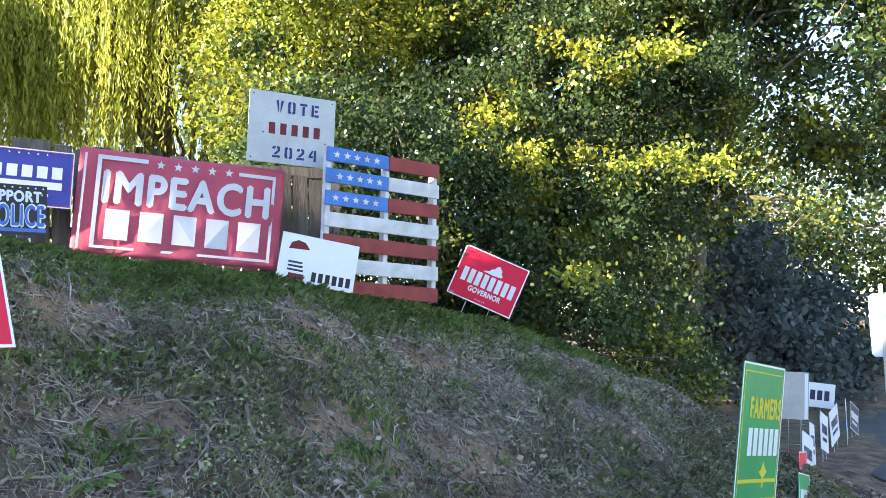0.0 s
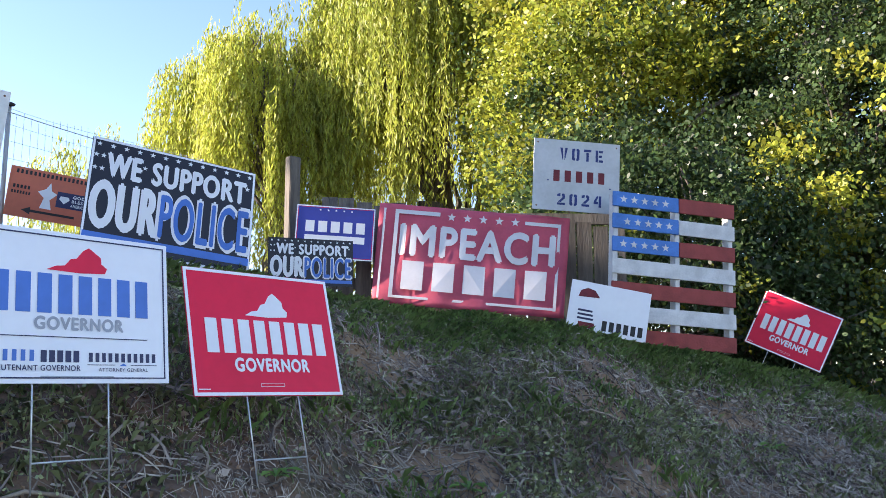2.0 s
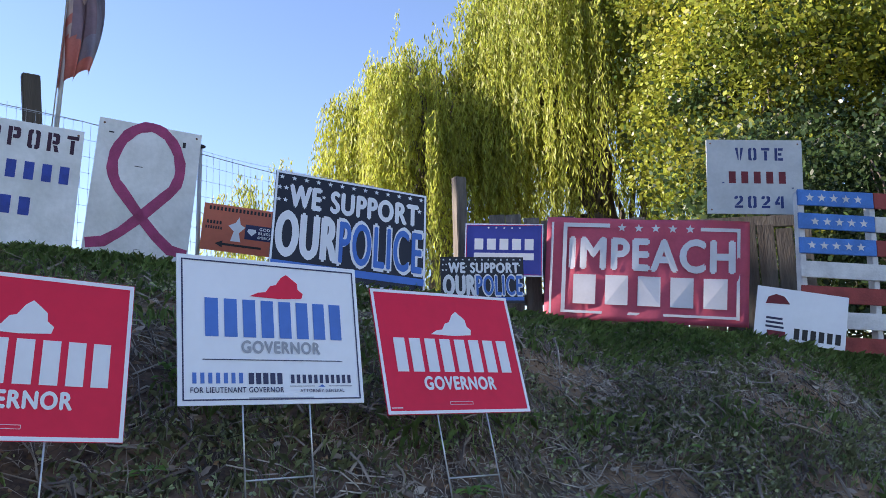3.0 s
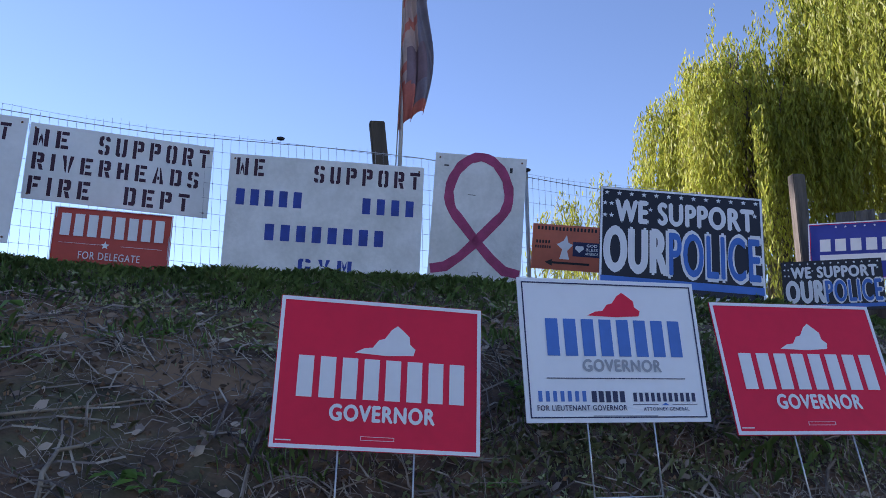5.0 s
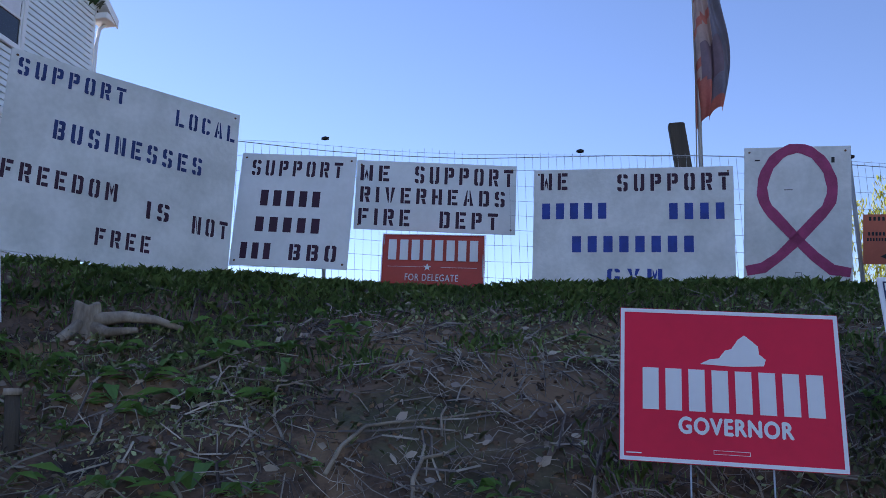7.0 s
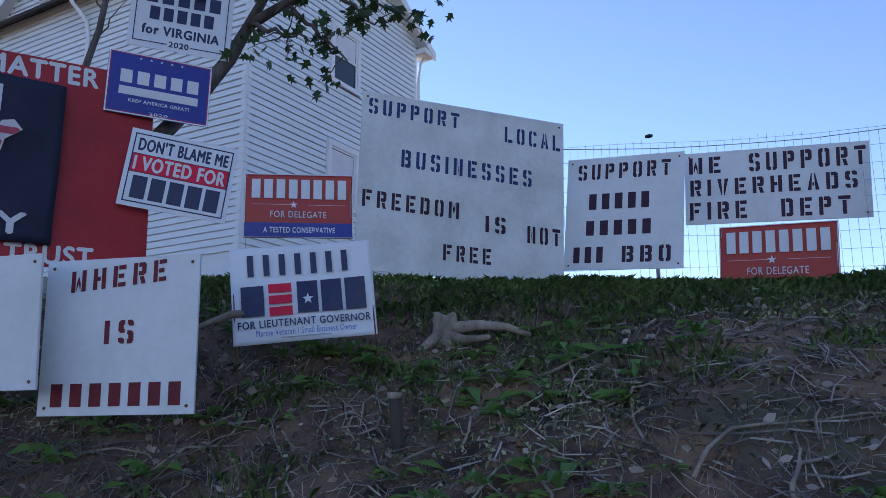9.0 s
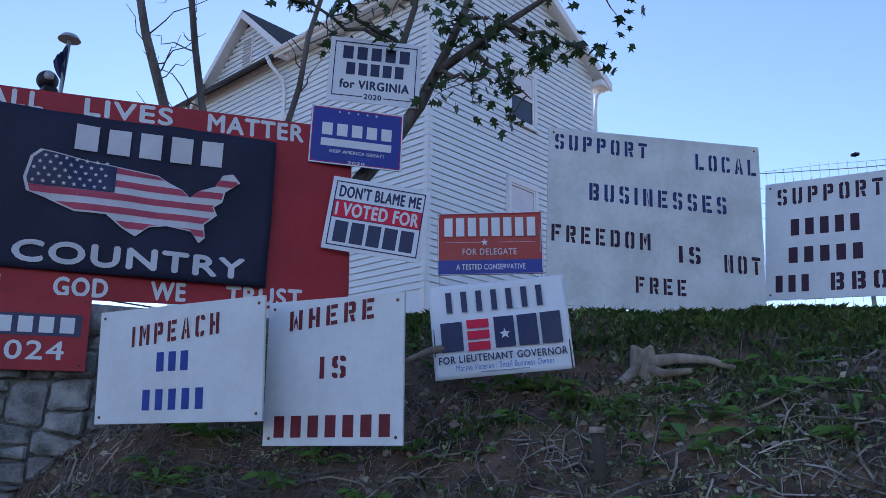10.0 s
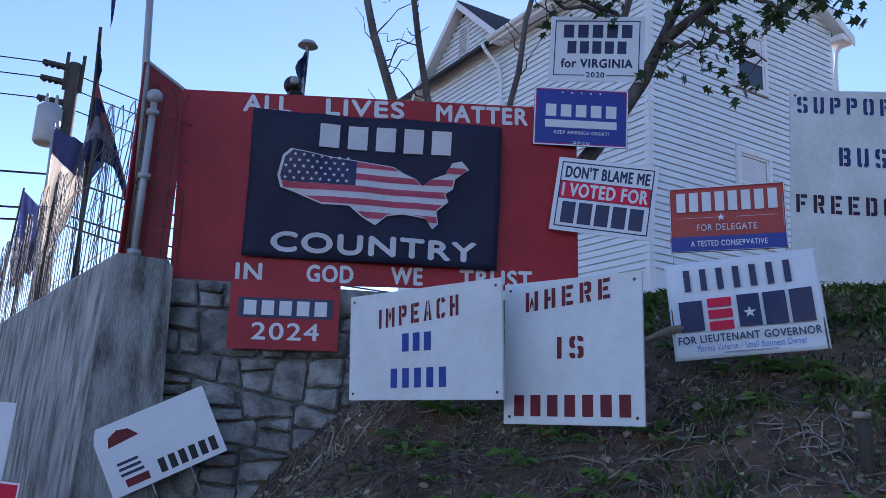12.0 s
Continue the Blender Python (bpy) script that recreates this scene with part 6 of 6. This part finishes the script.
# ---------------------------------------------------------------- things on the bank
stump = thing("tree_stump", Matrix.Translation((-2.44, 3.52, float(on_bank(-2.44, 3.52)))), "pale cut stump with spreading dead roots on the bank", "stump")
bm = bmesh.new()
rings = []
for z, r in ((-0.12, 0.095), (0.02, 0.068), (0.10, 0.055), (0.150, 0.050), (0.155, 0.040)):
    rings.append([bm.verts.new((r * (1 + 0.18 * math.sin(3 * a + z * 9)) * math.cos(a), r * (1 + 0.18 * math.cos(2 * a)) * math.sin(a), z + 0.012 * math.sin(2 * a))) for a in (k * math.pi / 8 for k in range(16))])
for a, c in zip(rings, rings[1:]):
    for k in range(16):
        bm.faces.new((a[k], a[(k + 1) % 16], c[(k + 1) % 16], c[k]))
bm.faces.new(rings[-1])
part("trunk_base", bm, PALE_WOOD, stump)
for pts, r in (([(0, -0.03, 0.06), (-0.07, -0.14, -0.05), (-0.11, -0.24, -0.19)], 0.03), ([(0.03, 0, 0.08), (0.14, 0.08, 0.10), (0.26, 0.14, 0.09), (0.36, 0.2, 0.05)], 0.034), ([(0.02, 0, 0.05), (0.12, -0.02, 0.02), (0.25, 0.0, 0.03)], 0.035)):
    part("root", smooth(tubes("root", [(pts, [r * (1 - 0.65 * i / (len(pts) - 1)) for i in range(len(pts))])], 8)), PALE_WOOD, stump)

pipe = thing("iron_stake", Matrix.Translation((-2.16, 2.73, float(on_bank(-2.16, 2.73)) - 0.04)), "short rusty pipe stub standing in the weeds", "pipe")
part("pipe", smooth(tubes("pipe", [([(0.02, -0.01, -0.1), (0.01, 0, 0.12), (0, 0, 0.225)], [0.026, 0.024, 0.024])], 10)), DARK_WOOD, pipe)
part("rim", smooth(tubes("rim", [([(0, 0, 0.222), (0, 0, 0.245)], [0.031, 0.029])], 10)), PALE_WOOD, pipe)

old_root = thing("dead_branch", Matrix.Identity(4), "pale crooked branch lying behind the boards", "branch")
part("branch", smooth(tubes("branch", [([(-3.0, 2.50, 2.06), (-2.94, 2.62, 2.12), (-2.86, 2.78, 2.15), (-2.80, 2.95, 2.12)], [0.010, 0.017, 0.016, 0.010])], 7)), PALE_WOOD, old_root)

# far end: a row of signs beside the lane
sign("farm_sign", (4.978, 0.662, 0.93), -14.7, 5.0, 7.6, 0.60, 0.80, GREEN, [("frame", YELLOW, (0.05, 0.06, 0.95, 0.94), 0.006), ("text", YELLOW, (0.22, 0.24, 0.95, 0.38), "FARMERS", 0.05), ("bars", WHITE, (0.2, 0.45, 0.95, 0.64), 6, 0.3),
     ("rect", YELLOW, (0.05, 0.80, 0.95, 0.825)), ("shape", YELLOW, (0.52, 0.68, 0.72, 0.86), [(0.4, 0), (0.4, 0.4), (0, 0.6), (0.3, 0.7), (0.5, 1), (0.8, 0.7), (1, 0.6), (0.6, 0.4), (0.6, 0)])],
     "tall green plastic sign with yellow lettering at the bank foot", "roadside signs", border=(PLASTIC, 0.010), legs=(0.30, 0.35))
sign("farm_sign", (4.40, 0.36, 0.42), -10, 5.0, -14, 0.5, 0.36, GREEN, [("bars", WHITE, (0.15, 0.2, 0.9, 0.5), 6, 0.3), ("bars", YELLOW, (0.15, 0.6, 0.9, 0.8), 6, 0.3)], "small green plastic sign low at the bank foot", "roadside signs", border=(PLASTIC, 0.008), legs=(0.2, 0.2))
for k, (x, y, z, yaw, tilt, roll, mat, w, h) in enumerate(((6.3, 0.52, 0.40, -3, 0, 12, GREEN, 0.6, 0.44), (7.0, 0.58, 0.44, -1, 0, 8, RED, 0.6, 0.46), (7.7, 0.60, 0.48, -5, 0, 16, PLASTIC, 0.6, 0.46), (8.5, 0.62, 0.48, 0, 0, 10, PLASTIC, 0.6, 0.46),
                                                       (9.5, 0.58, 0.46, -4, 0, 14, PLASTIC, 0.6, 0.46), (10.2, 0.52, 0.46, -7, 0, -8, PLASTIC, 0.6, 0.46), (10.8, 0.42, 0.46, 2, 0, 18, PLASTIC, 0.6, 0.46), (11.4, 0.36, 0.40, -9, 0, 18, NAVY, 0.6, 0.4))):
    ink = WHITE if mat in (GREEN, RED, NAVY) else NAVY
    sign("yard_sign", (x, y + 0.05, z - 0.08), yaw, tilt, roll, w * 0.82, h * 0.82, mat, [("bars", ink, (0.12, 0.30, 0.88, 0.55), 7, 0.3), ("bars", ink, (0.2, 0.65, 0.8, 0.75), 9, 0.3)], "small plastic yard sign in a row beside the lane", "roadside signs", legs=(0.32, 0.22), border=(PLASTIC, 0.008))
sign("yard_sign", (11.2, 0.85, 0.62), -62, 0, 8, 0.55, 0.30, PLASTIC, [("bars", NAVY, (0.1, 0.3, 0.9, 0.7), 5, 0.3)], "small white sign facing up the lane", "roadside signs", legs=(0.32, 0.22))
sign("grey_board", (9.2, 0.86, 0.78), -68, 0, 4, 0.26, 0.48, GREY_METAL, [("rect", PLASTIC, (0.84, 0.02, 0.97, 0.98))], "narrow grey board standing beside the lane", "roadside signs", thick=0.02, legs=(0.35, 0.12))
back = thing("road_sign", Matrix.Translation((9.5, -0.02, 0.0)), "pale backs of two road signs on a steel post", "road sign")
part("post", box_bm(-0.02, 0.02, 0.02, 0.06, -0.1, 1.9, 0.004), GREY_METAL, back)
for z0, z1, y0, y1 in ((1.16, 1.80, -0.55, 0.16), (0.68, 1.14, -0.55, 0.03)):
    bm = bmesh.new()
    pts = [(y0, z0 + 0.03), (y0 + 0.03, z0), (y1 - 0.03, z0), (y1, z0 + 0.03), (y1, z1 - 0.03), (y1 - 0.03, z1), (y0 + 0.03, z1), (y0, z1 - 0.03)]
    prism(bm, pts, -0.004, 0.0)
    bmesh.ops.rotate(bm, verts=bm.verts, cent=(0, 0, 0), matrix=Matrix.Rotation(radians(90), 3, "Z"))
    part("plate", bm, PLASTIC, back, "pale sign back")

# signs at the foot of the concrete wall
sign("yard_sign", (-4.86, 0.10, 1.16), 62, 0, 4, 0.5, 0.38, RED, [("bars", WHITE, (0.1, 0.4, 0.9, 0.7), 8, 0.3)], "red plastic yard sign at the foot of the concrete wall", YARD, border=(PLASTIC, 0.010), legs=(0.98, 0.22))
sign("yard_sign", (-5.6, 0.06, 1.48), 66, 0, 2, 0.5, 0.46, PLASTIC, [("bars", RED, (0.1, 0.4, 0.9, 0.7), 8, 0.3)], "white plastic yard sign against the concrete wall", "white campaign yard signs", legs=(1.25, 0.22))


# ---------------------------------------------------------------- growth and litter of the bank
def stuff(name, me, mat, label, category):
    return tagged(part(name, me, mat), label, category, kind="stuff")


def scatter(rng, n, x0, x1, lo, hi):
    """Places on the bank: x in a range, share of the way from foot to crest in a range (over 1: behind the crest)."""
    x = rng.uniform(x0, x1, n)
    s = rng.uniform(lo, hi, n)
    yf, yc = np.interp(x, BANK_X, FOOT_Y), np.interp(x, BANK_X, CREST_Y)
    return x, yf + s * (yc - yf), s


def patchy(x, y, f, p):
    return 0.5 + 0.25 * (np.sin(f * x + p + 1.7 * np.sin(0.6 * f * y)) + np.sin(1.3 * f * y - p + 1.4 * np.sin(0.7 * f * x + 2)))


def blades(rng, x, y, height, width, bend=0.5):
    """Grass blades: a bent strip that tapers to a point."""
    n = len(x)
    base = np.stack([x, y, on_bank(x, y) - 0.006], 1)
    a = rng.uniform(0, 2 * math.pi, n)
    h = height * rng.uniform(0.45, 1.25, (n, 1))
    lean = np.stack([np.cos(a), np.sin(a), np.zeros(n)], 1) * rng.uniform(0.1, 1.0, (n, 1)) * bend
    side = np.stack([-np.sin(a), np.cos(a), np.zeros(n)], 1) * width * rng.uniform(0.6, 1.3, (n, 1))
    up = np.array([0, 0, 1.0])
    m = base + (up * 0.62 + lean * 0.35) * h
    tip = base + (up * (1.0 - 0.25 * bend) + lean) * h
    return np.stack([base - side, base + side, m + side * 0.8, tip, m - side * 0.8], 1)


rng = np.random.default_rng(101)
x, y, s = scatter(rng, 150000, -4.0, 7.0, 0.68, 1.28)
keep = rng.uniform(0, 1, len(x)) < np.clip((s - 0.82 + 0.06 * (x > 1.8)) / 0.16, 0.0, 1) * (0.45 + 0.55 * (patchy(x, y, 3.1, 0.4) > 0.35))
stuff("crest_grass", quads("crest_grass", blades(rng, x[keep], y[keep], 0.075, 0.0019, 0.9)), GRASS, "fringe of green grass along the crest of the bank", "grass")
x, y, s = scatter(rng, 130000, -4.8, 7.2, 0.15, 0.98)
dens = (patchy(x, y, 2.3, 1.1) - 0.35) * 1.5 + np.clip((x - 1.2) * 0.32, -0.25, 0.55) - 0.15 * (np.abs(x + 0.6) < 1.4)
for cx, cy, cz, r in CLAY_AND_LIGHT_PATCHES:
    dens = dens - 1.2 * (np.hypot(x - cx, y - cy) < r * 1.1)
keep = rng.uniform(0, 1, len(x)) < np.clip(dens, 0.04, 0.9)
stuff("bank_turf", quads("bank_turf", blades(rng, x[keep], y[keep], 0.055, 0.0021, 1.1)), TURF, "thin dull turf in patches on the bank", "grass")
tufts = []
for k in range(26):
    cx, cy, cs = (float(v[0]) for v in scatter(rng, 1, -3.8, 6.0, 0.3, 0.9))
    tufts.append(blades(rng, cx + rng.normal(size=110) * 0.11, cy + rng.normal(size=110) * 0.08, 0.08, 0.003, 0.8))
stuff("grass_tuft", quads("grass_tuft", np.concatenate(tufts)), GRASS, "green tufts of grass rooted in the bare bank", "grass")


def stems(rng, x, y, length, r):
    """Thin dry stems lying over the lumps, each a bowed three-sided rod."""
    n = len(x)
    a = rng.uniform(0, 2 * math.pi, n)
    L = length * rng.uniform(0.3, 1.6, n)
    bow = rng.normal(size=n) * 0.55
    p = [np.stack([x, y, on_bank(x, y)], 1)]
    for k in range(3):
        aa = a + bow * k + rng.normal(size=n) * 0.25
        q = p[-1] + np.stack([np.cos(aa) * L / 3, np.sin(aa) * L / 3, np.zeros(n)], 1)
        q[:, 2] = on_bank(q[:, 0], q[:, 1])
        p.append(q)
    arch = rng.uniform(0.0, 0.04, n)
    for q, lift in zip(p, (0.1, 0.9, 1.0, 0.35)):
        q[:, 2] += 0.003 + arch * lift
    rad = (r * rng.uniform(0.5, 1.5, n))[:, None]
    off = np.stack([-np.sin(a), np.cos(a), np.zeros(n)], 1) * rad
    up = np.array([0, 0, 1.0]) * rad
    quad = []
    for k in range(3):
        c, d = p[k], p[k + 1]
        quad.append(np.stack([c - off, d - off * 0.85, d + up * 0.9, c + up], 1))
        quad.append(np.stack([c + up, d + up * 0.9, d + off * 0.85, c + off], 1))
    return np.concatenate(quad)


x, y, s = scatter(rng, 88000, -4.8, 7.4, 0.06, 0.95)
keep = rng.uniform(0, 1, len(x)) < (0.42 + 0.7 * (patchy(x, y, 2.0, 3.0) - 0.4)) * np.where(x < -1.6, 0.4, np.where(x < 1.2, 0.45, 0.6)) * np.where(s > 0.75, 0.55, 1.0)
stuff("dry_stems", quads("dry_stems", stems(rng, x[keep], y[keep], 0.12, 0.0017)), STRAW, "tangle of dry grey stems lying over the bank", "dry stems")
x, y, s = scatter(rng, 34000, 1.2, 7.4, 0.04, 0.93)
keep = rng.uniform(0, 1, len(x)) < np.clip(0.45 + 0.9 * (patchy(x, y, 2.6, 5.1) - 0.4), 0.06, 0.9)
stuff("dry_grass", quads("dry_grass", stems(rng, x[keep], y[keep], 0.055, 0.0013)), HAY, "short pale dead grass strewn over the bank", "dry grass")
x, y, s = scatter(rng, 3600, -4.8, 7.4, 0.10, 0.92)
clear = (x < -4.4) | (x > -2.5)
x, y = x[clear], y[clear]
stuff("dry_twigs", quads("dry_twigs", stems(rng, x, y, 0.26, 0.0045)), STRAW, "scattered dry twigs on the bank", "twigs")
x, y, s = scatter(rng, 24000, -4.8, 7.8, 0.05, 1.0)
keep = rng.uniform(0, 1, len(x)) < 0.25 + 0.75 * np.clip((x - 4.0) / 1.6, 0, 1)
x, y = x[keep], y[keep]
pos = np.stack([x, y, on_bank(x, y) + rng.uniform(0.002, 0.02, len(x))], 1)
lv = rng.normal(size=(len(x), 3)) * [1, 1, 0.35]
stuff("leaf_litter", quads("leaf_litter", leaves(rng, pos, 0.045, 0.55, 0.0, lv * 3)), LITTER, "brown fallen leaves strewn over the bank", "leaf litter")

# low creeping plants with small round leaves
x, y, s = scatter(rng, 60000, -4.6, 6.6, 0.2, 0.97)
dens = (patchy(x, y, 2.9, 2.2) - 0.42) * 1.6 + 0.35 * np.clip((s - 0.55) / 0.3, -0.6, 1) + np.clip((x - 1.0) * 0.1, -0.2, 0.12)
for cx, cy, cz, r in CLAY_AND_LIGHT_PATCHES:
    dens = dens - 1.0 * (np.hypot(x - cx, y - cy) < r)
keep = rng.uniform(0, 1, len(x)) < np.clip(dens, 0.0, 0.8)
x, y = x[keep], y[keep]
pos = np.stack([x, y, on_bank(x, y) + rng.uniform(0.008, 0.045, len(x))], 1)
lv = rng.normal(size=(len(x), 3)) * [1, 1, 0.5]
stuff("ground_cover", quads("ground_cover", leaves(rng, pos, 0.020, 0.6, 0.0, lv * 3)), TURF, "low creeping green plants with small leaves on the bank", "ground cover")


def clods(rng, n, x0, x1, size, lo=0.1, hi=0.92):
    """Small broken lumps of earth and stone, as squashed eight-sided bits."""
    x, y, s = scatter(rng, n, x0, x1, lo, hi)
    c = np.stack([x, y, on_bank(x, y)], 1)
    r = size * rng.uniform(0.3, 1.4, (n, 1))
    ax = [unit(rng.normal(size=(n, 3))) for _ in range(2)]
    a = ax[0]
    b2 = unit(np.cross(a, ax[1]))
    c2 = np.cross(a, b2)
    P = [c + a * r, c - a * r, c + b2 * r * 0.8, c - b2 * r * 0.8, c + c2 * r * 0.6, c - c2 * r * 0.6]
    V = np.stack(P, 1).reshape(-1, 3)
    F = np.array([(0, 2, 4), (2, 1, 4), (1, 3, 4), (3, 0, 4), (2, 0, 5), (1, 2, 5), (3, 1, 5), (0, 3, 5)])
    me = bpy.data.meshes.new("clods")
    me.from_pydata(V.tolist(), [], (F[None] + 6 * np.arange(n)[:, None, None]).reshape(-1, 3).tolist())
    return me


stuff("earth_clods", clods(rng, 12000, -4.8, 7.0, 0.016), SOIL, "crumbling dark clods of earth on the bank", "earth clods")
stuff("clay_crumbs", clods(rng, 2600, -3.2, 5.5, 0.013, 0.45, 0.88), CLAY, "pale crumbs of dry clay on bare patches", "clay crumbs")

# long bent roots that stand out of the bank
for k in range(46):
    cx, cy, cs = (float(v[0]) for v in scatter(rng, 1, -4.0, 4.6, 0.14, 0.68))
    a, pts = rng.uniform(0, 6.28), []
    L = rng.uniform(0.25, 0.75)
    for j in range(8):
        pts.append((cx, cy, float(on_bank(cx, cy)) + 0.010 + 0.035 * math.sin(j / 7 * math.pi) * rng.uniform(0.2, 1)))
        a += rng.normal() * 0.32
        cx, cy = cx + math.cos(a) * L / 7, cy + math.sin(a) * L / 7 * 0.75
    r = rng.uniform(0.0035, 0.008)
    tagged(part("dry_root", smooth(tubes("dry_root", [(pts, [r * (1 - 0.5 * j / 7) for j in range(8)])], 5)), ROOT), "bleached bent root lying over the bank", "root", "bleached roots")


for line in ([(-1.07, 2.76), (-1.05, 2.86), (-1.0, 2.97), (-0.93, 3.08), (-0.86, 3.14), (-0.75, 3.17), (-0.62, 3.2)], [(-0.78, 2.71), (-0.80, 2.80), (-0.79, 2.9), (-0.73, 3.0), (-0.70, 3.06)], [(0.5, 2.0), (0.9, 2.25), (1.3, 2.3), (1.7, 2.5), (1.9, 2.45)]):
    pts = [(px, py, float(on_bank(px, py)) + 0.02 + 0.02 * math.sin(j * 1.1)) for j, (px, py) in enumerate(line)]
    tagged(part("dry_root", smooth(tubes("dry_root", [(pts, [0.008 - 0.0007 * j for j in range(len(pts))])], 6)), ROOT), "long bleached bent root lying over the bank", "root", "bleached roots")


# weeds: rosettes of broad pointed leaves
def weed(cx, cy, n, size, rng):
    a = rng.uniform(0, 2 * math.pi, n)
    z = float(on_bank(cx, cy))
    out = np.stack([np.cos(a), np.sin(a), np.zeros(n)], 1)
    side = np.stack([-np.sin(a), np.cos(a), np.zeros(n)], 1)
    L = size * rng.uniform(0.5, 1.2, (n, 1))
    rise = rng.uniform(0.25, 1.1, (n, 1))
    b0 = np.array([cx, cy, z]) + out * 0.01
    up = np.array([0, 0, 1.0])
    m1 = b0 + out * L * 0.35 + up * L * rise * 0.5
    m2 = b0 + out * L * 0.75 + up * L * rise * 0.55
    tip = b0 + out * L * 1.05 + up * L * rise * 0.30
    w = side * L * 0.13
    verts, faces = [(cx, cy, z + 0.004)], []
    for ring in np.stack([m1 + w, m2 + w * 0.8, tip, m2 - w * 0.8, m1 - w], 1):
        o2 = len(verts)
        verts += [tuple(p) for p in ring]
        faces.append((0, o2, o2 + 1, o2 + 2, o2 + 3, o2 + 4))
    me = bpy.data.meshes.new("weed")
    me.from_pydata(verts, [], faces)
    return me


for k in range(240):
    lo = k < 165
    cx, cy, cs = (float(v[0]) for v in scatter(rng, 1, -4.0 if lo else -1.4, -1.2 if lo else 5.0, 0.25, 0.86))
    tagged(part("weed", weed(cx, cy, int(rng.integers(6, 14)), rng.uniform(0.06, 0.15) if lo else rng.uniform(0.04, 0.09), rng), WEED), "low broad-leaved weed growing on the bank", "weed", "weeds on the bank")

# tangled root mass under the plywood boards
tangle = []
for k in range(230):
    px, py = rng.uniform(-4.15, -2.75), 0
    py = 1.75 + (px + 3.9) * 0.42 + rng.normal() * 0.10
    z = float(on_bank(px, py))
    d = rng.normal(size=3) * [0.07, 0.05, 0.05] + [0, -0.03, -0.03]
    p0 = np.array([px, py, z + rng.uniform(0, 0.05)])
    tangle.append(([p0, p0 + d + rng.normal(size=3) * 0.02, p0 + 2 * d + [0, 0, -0.03]], [0.004, 0.003, 0.0015]))
stuff("root_tangle", tubes("root_tangle", tangle, 4), BARK, "tangled dead roots hanging under the boards", "dead roots")

# ---------------------------------------------------------------- stones of the rubble wall, last
rs = random.Random(5)


def split(poly, depth):
    """Cut an outline again and again with slightly skewed lines, into uneven stones."""
    xs, zs = [p[0] for p in poly], [p[1] for p in poly]
    w2, h2 = max(xs) - min(xs), max(zs) - min(zs)
    if depth > 9 or (w2 < rs.uniform(0.22, 0.62) and h2 < rs.uniform(0.12, 0.32)):
        return [poly]
    px, pz = min(xs) + w2 * rs.uniform(0.36, 0.64), min(zs) + h2 * rs.uniform(0.36, 0.64)
    a = rs.gauss(0, 0.13)
    nx2, nz2 = (math.cos(a), math.sin(a)) if w2 > 1.45 * h2 else (math.sin(a), math.cos(a))
    out = []
    for sg in (1, -1):
        res = []
        for p, q in zip(poly, poly[1:] + poly[:1]):
            dp, dq = sg * ((p[0] - px) * nx2 + (p[1] - pz) * nz2), sg * ((q[0] - px) * nx2 + (q[1] - pz) * nz2)
            if dp >= 0:
                res.append(p)
            if dp * dq < 0:
                k = dp / (dp - dq)
                res.append((p[0] + (q[0] - p[0]) * k, p[1] + (q[1] - p[1]) * k))
        if len(res) >= 3:
            out += split(res, depth + 1)
    return out


for poly in split([(0.0, 0.62), (wall_len, 0.62), (wall_len, 2.425), (0.0, 2.425)], 0):
    fx, fz = sum(p[0] for p in poly) / len(poly), sum(p[1] for p in poly) / len(poly)
    pts = []
    for p, q in zip(poly, poly[1:] + poly[:1]):
        for k in (0.12, 0.5, 0.88):
            x, z = p[0] + (q[0] - p[0]) * k, p[1] + (q[1] - p[1]) * k
            d = math.hypot(x - fx, z - fz) + 1e-6
            cut = 0.003 + rs.uniform(0, 0.010)
            pts.append((x - (x - fx) / d * cut, z - (z - fz) / d * cut))
    n = len(pts)
    proud = rs.uniform(0.008, 0.034)
    tx, tz = rs.uniform(-0.05, 0.05), rs.uniform(-0.07, 0.07)
    bm = bmesh.new()
    a = [bm.verts.new((p[0], 0.05, p[1])) for p in pts]
    c = [bm.verts.new((p[0], 0.008 - proud * 0.5 + rs.uniform(-0.006, 0.006), p[1])) for p in pts]
    e = [bm.verts.new((fx + (p[0] - fx) * 0.84, -proud + tx * (p[0] - fx) + tz * (p[1] - fz) + rs.uniform(-0.005, 0.005), fz + (p[1] - fz) * 0.80)) for p in pts]
    for i in range(n):
        j = (i + 1) % n
        bm.faces.new((a[i], a[j], c[j], c[i]))
        bm.faces.new((c[i], c[j], e[j], e[i]))
    mid = bm.verts.new((fx, -proud - rs.uniform(-0.006, 0.012), fz))
    for i in range(n):
        bm.faces.new((e[i], e[(i + 1) % n], mid))
    part("stone", bm, STONE, wall_stone)
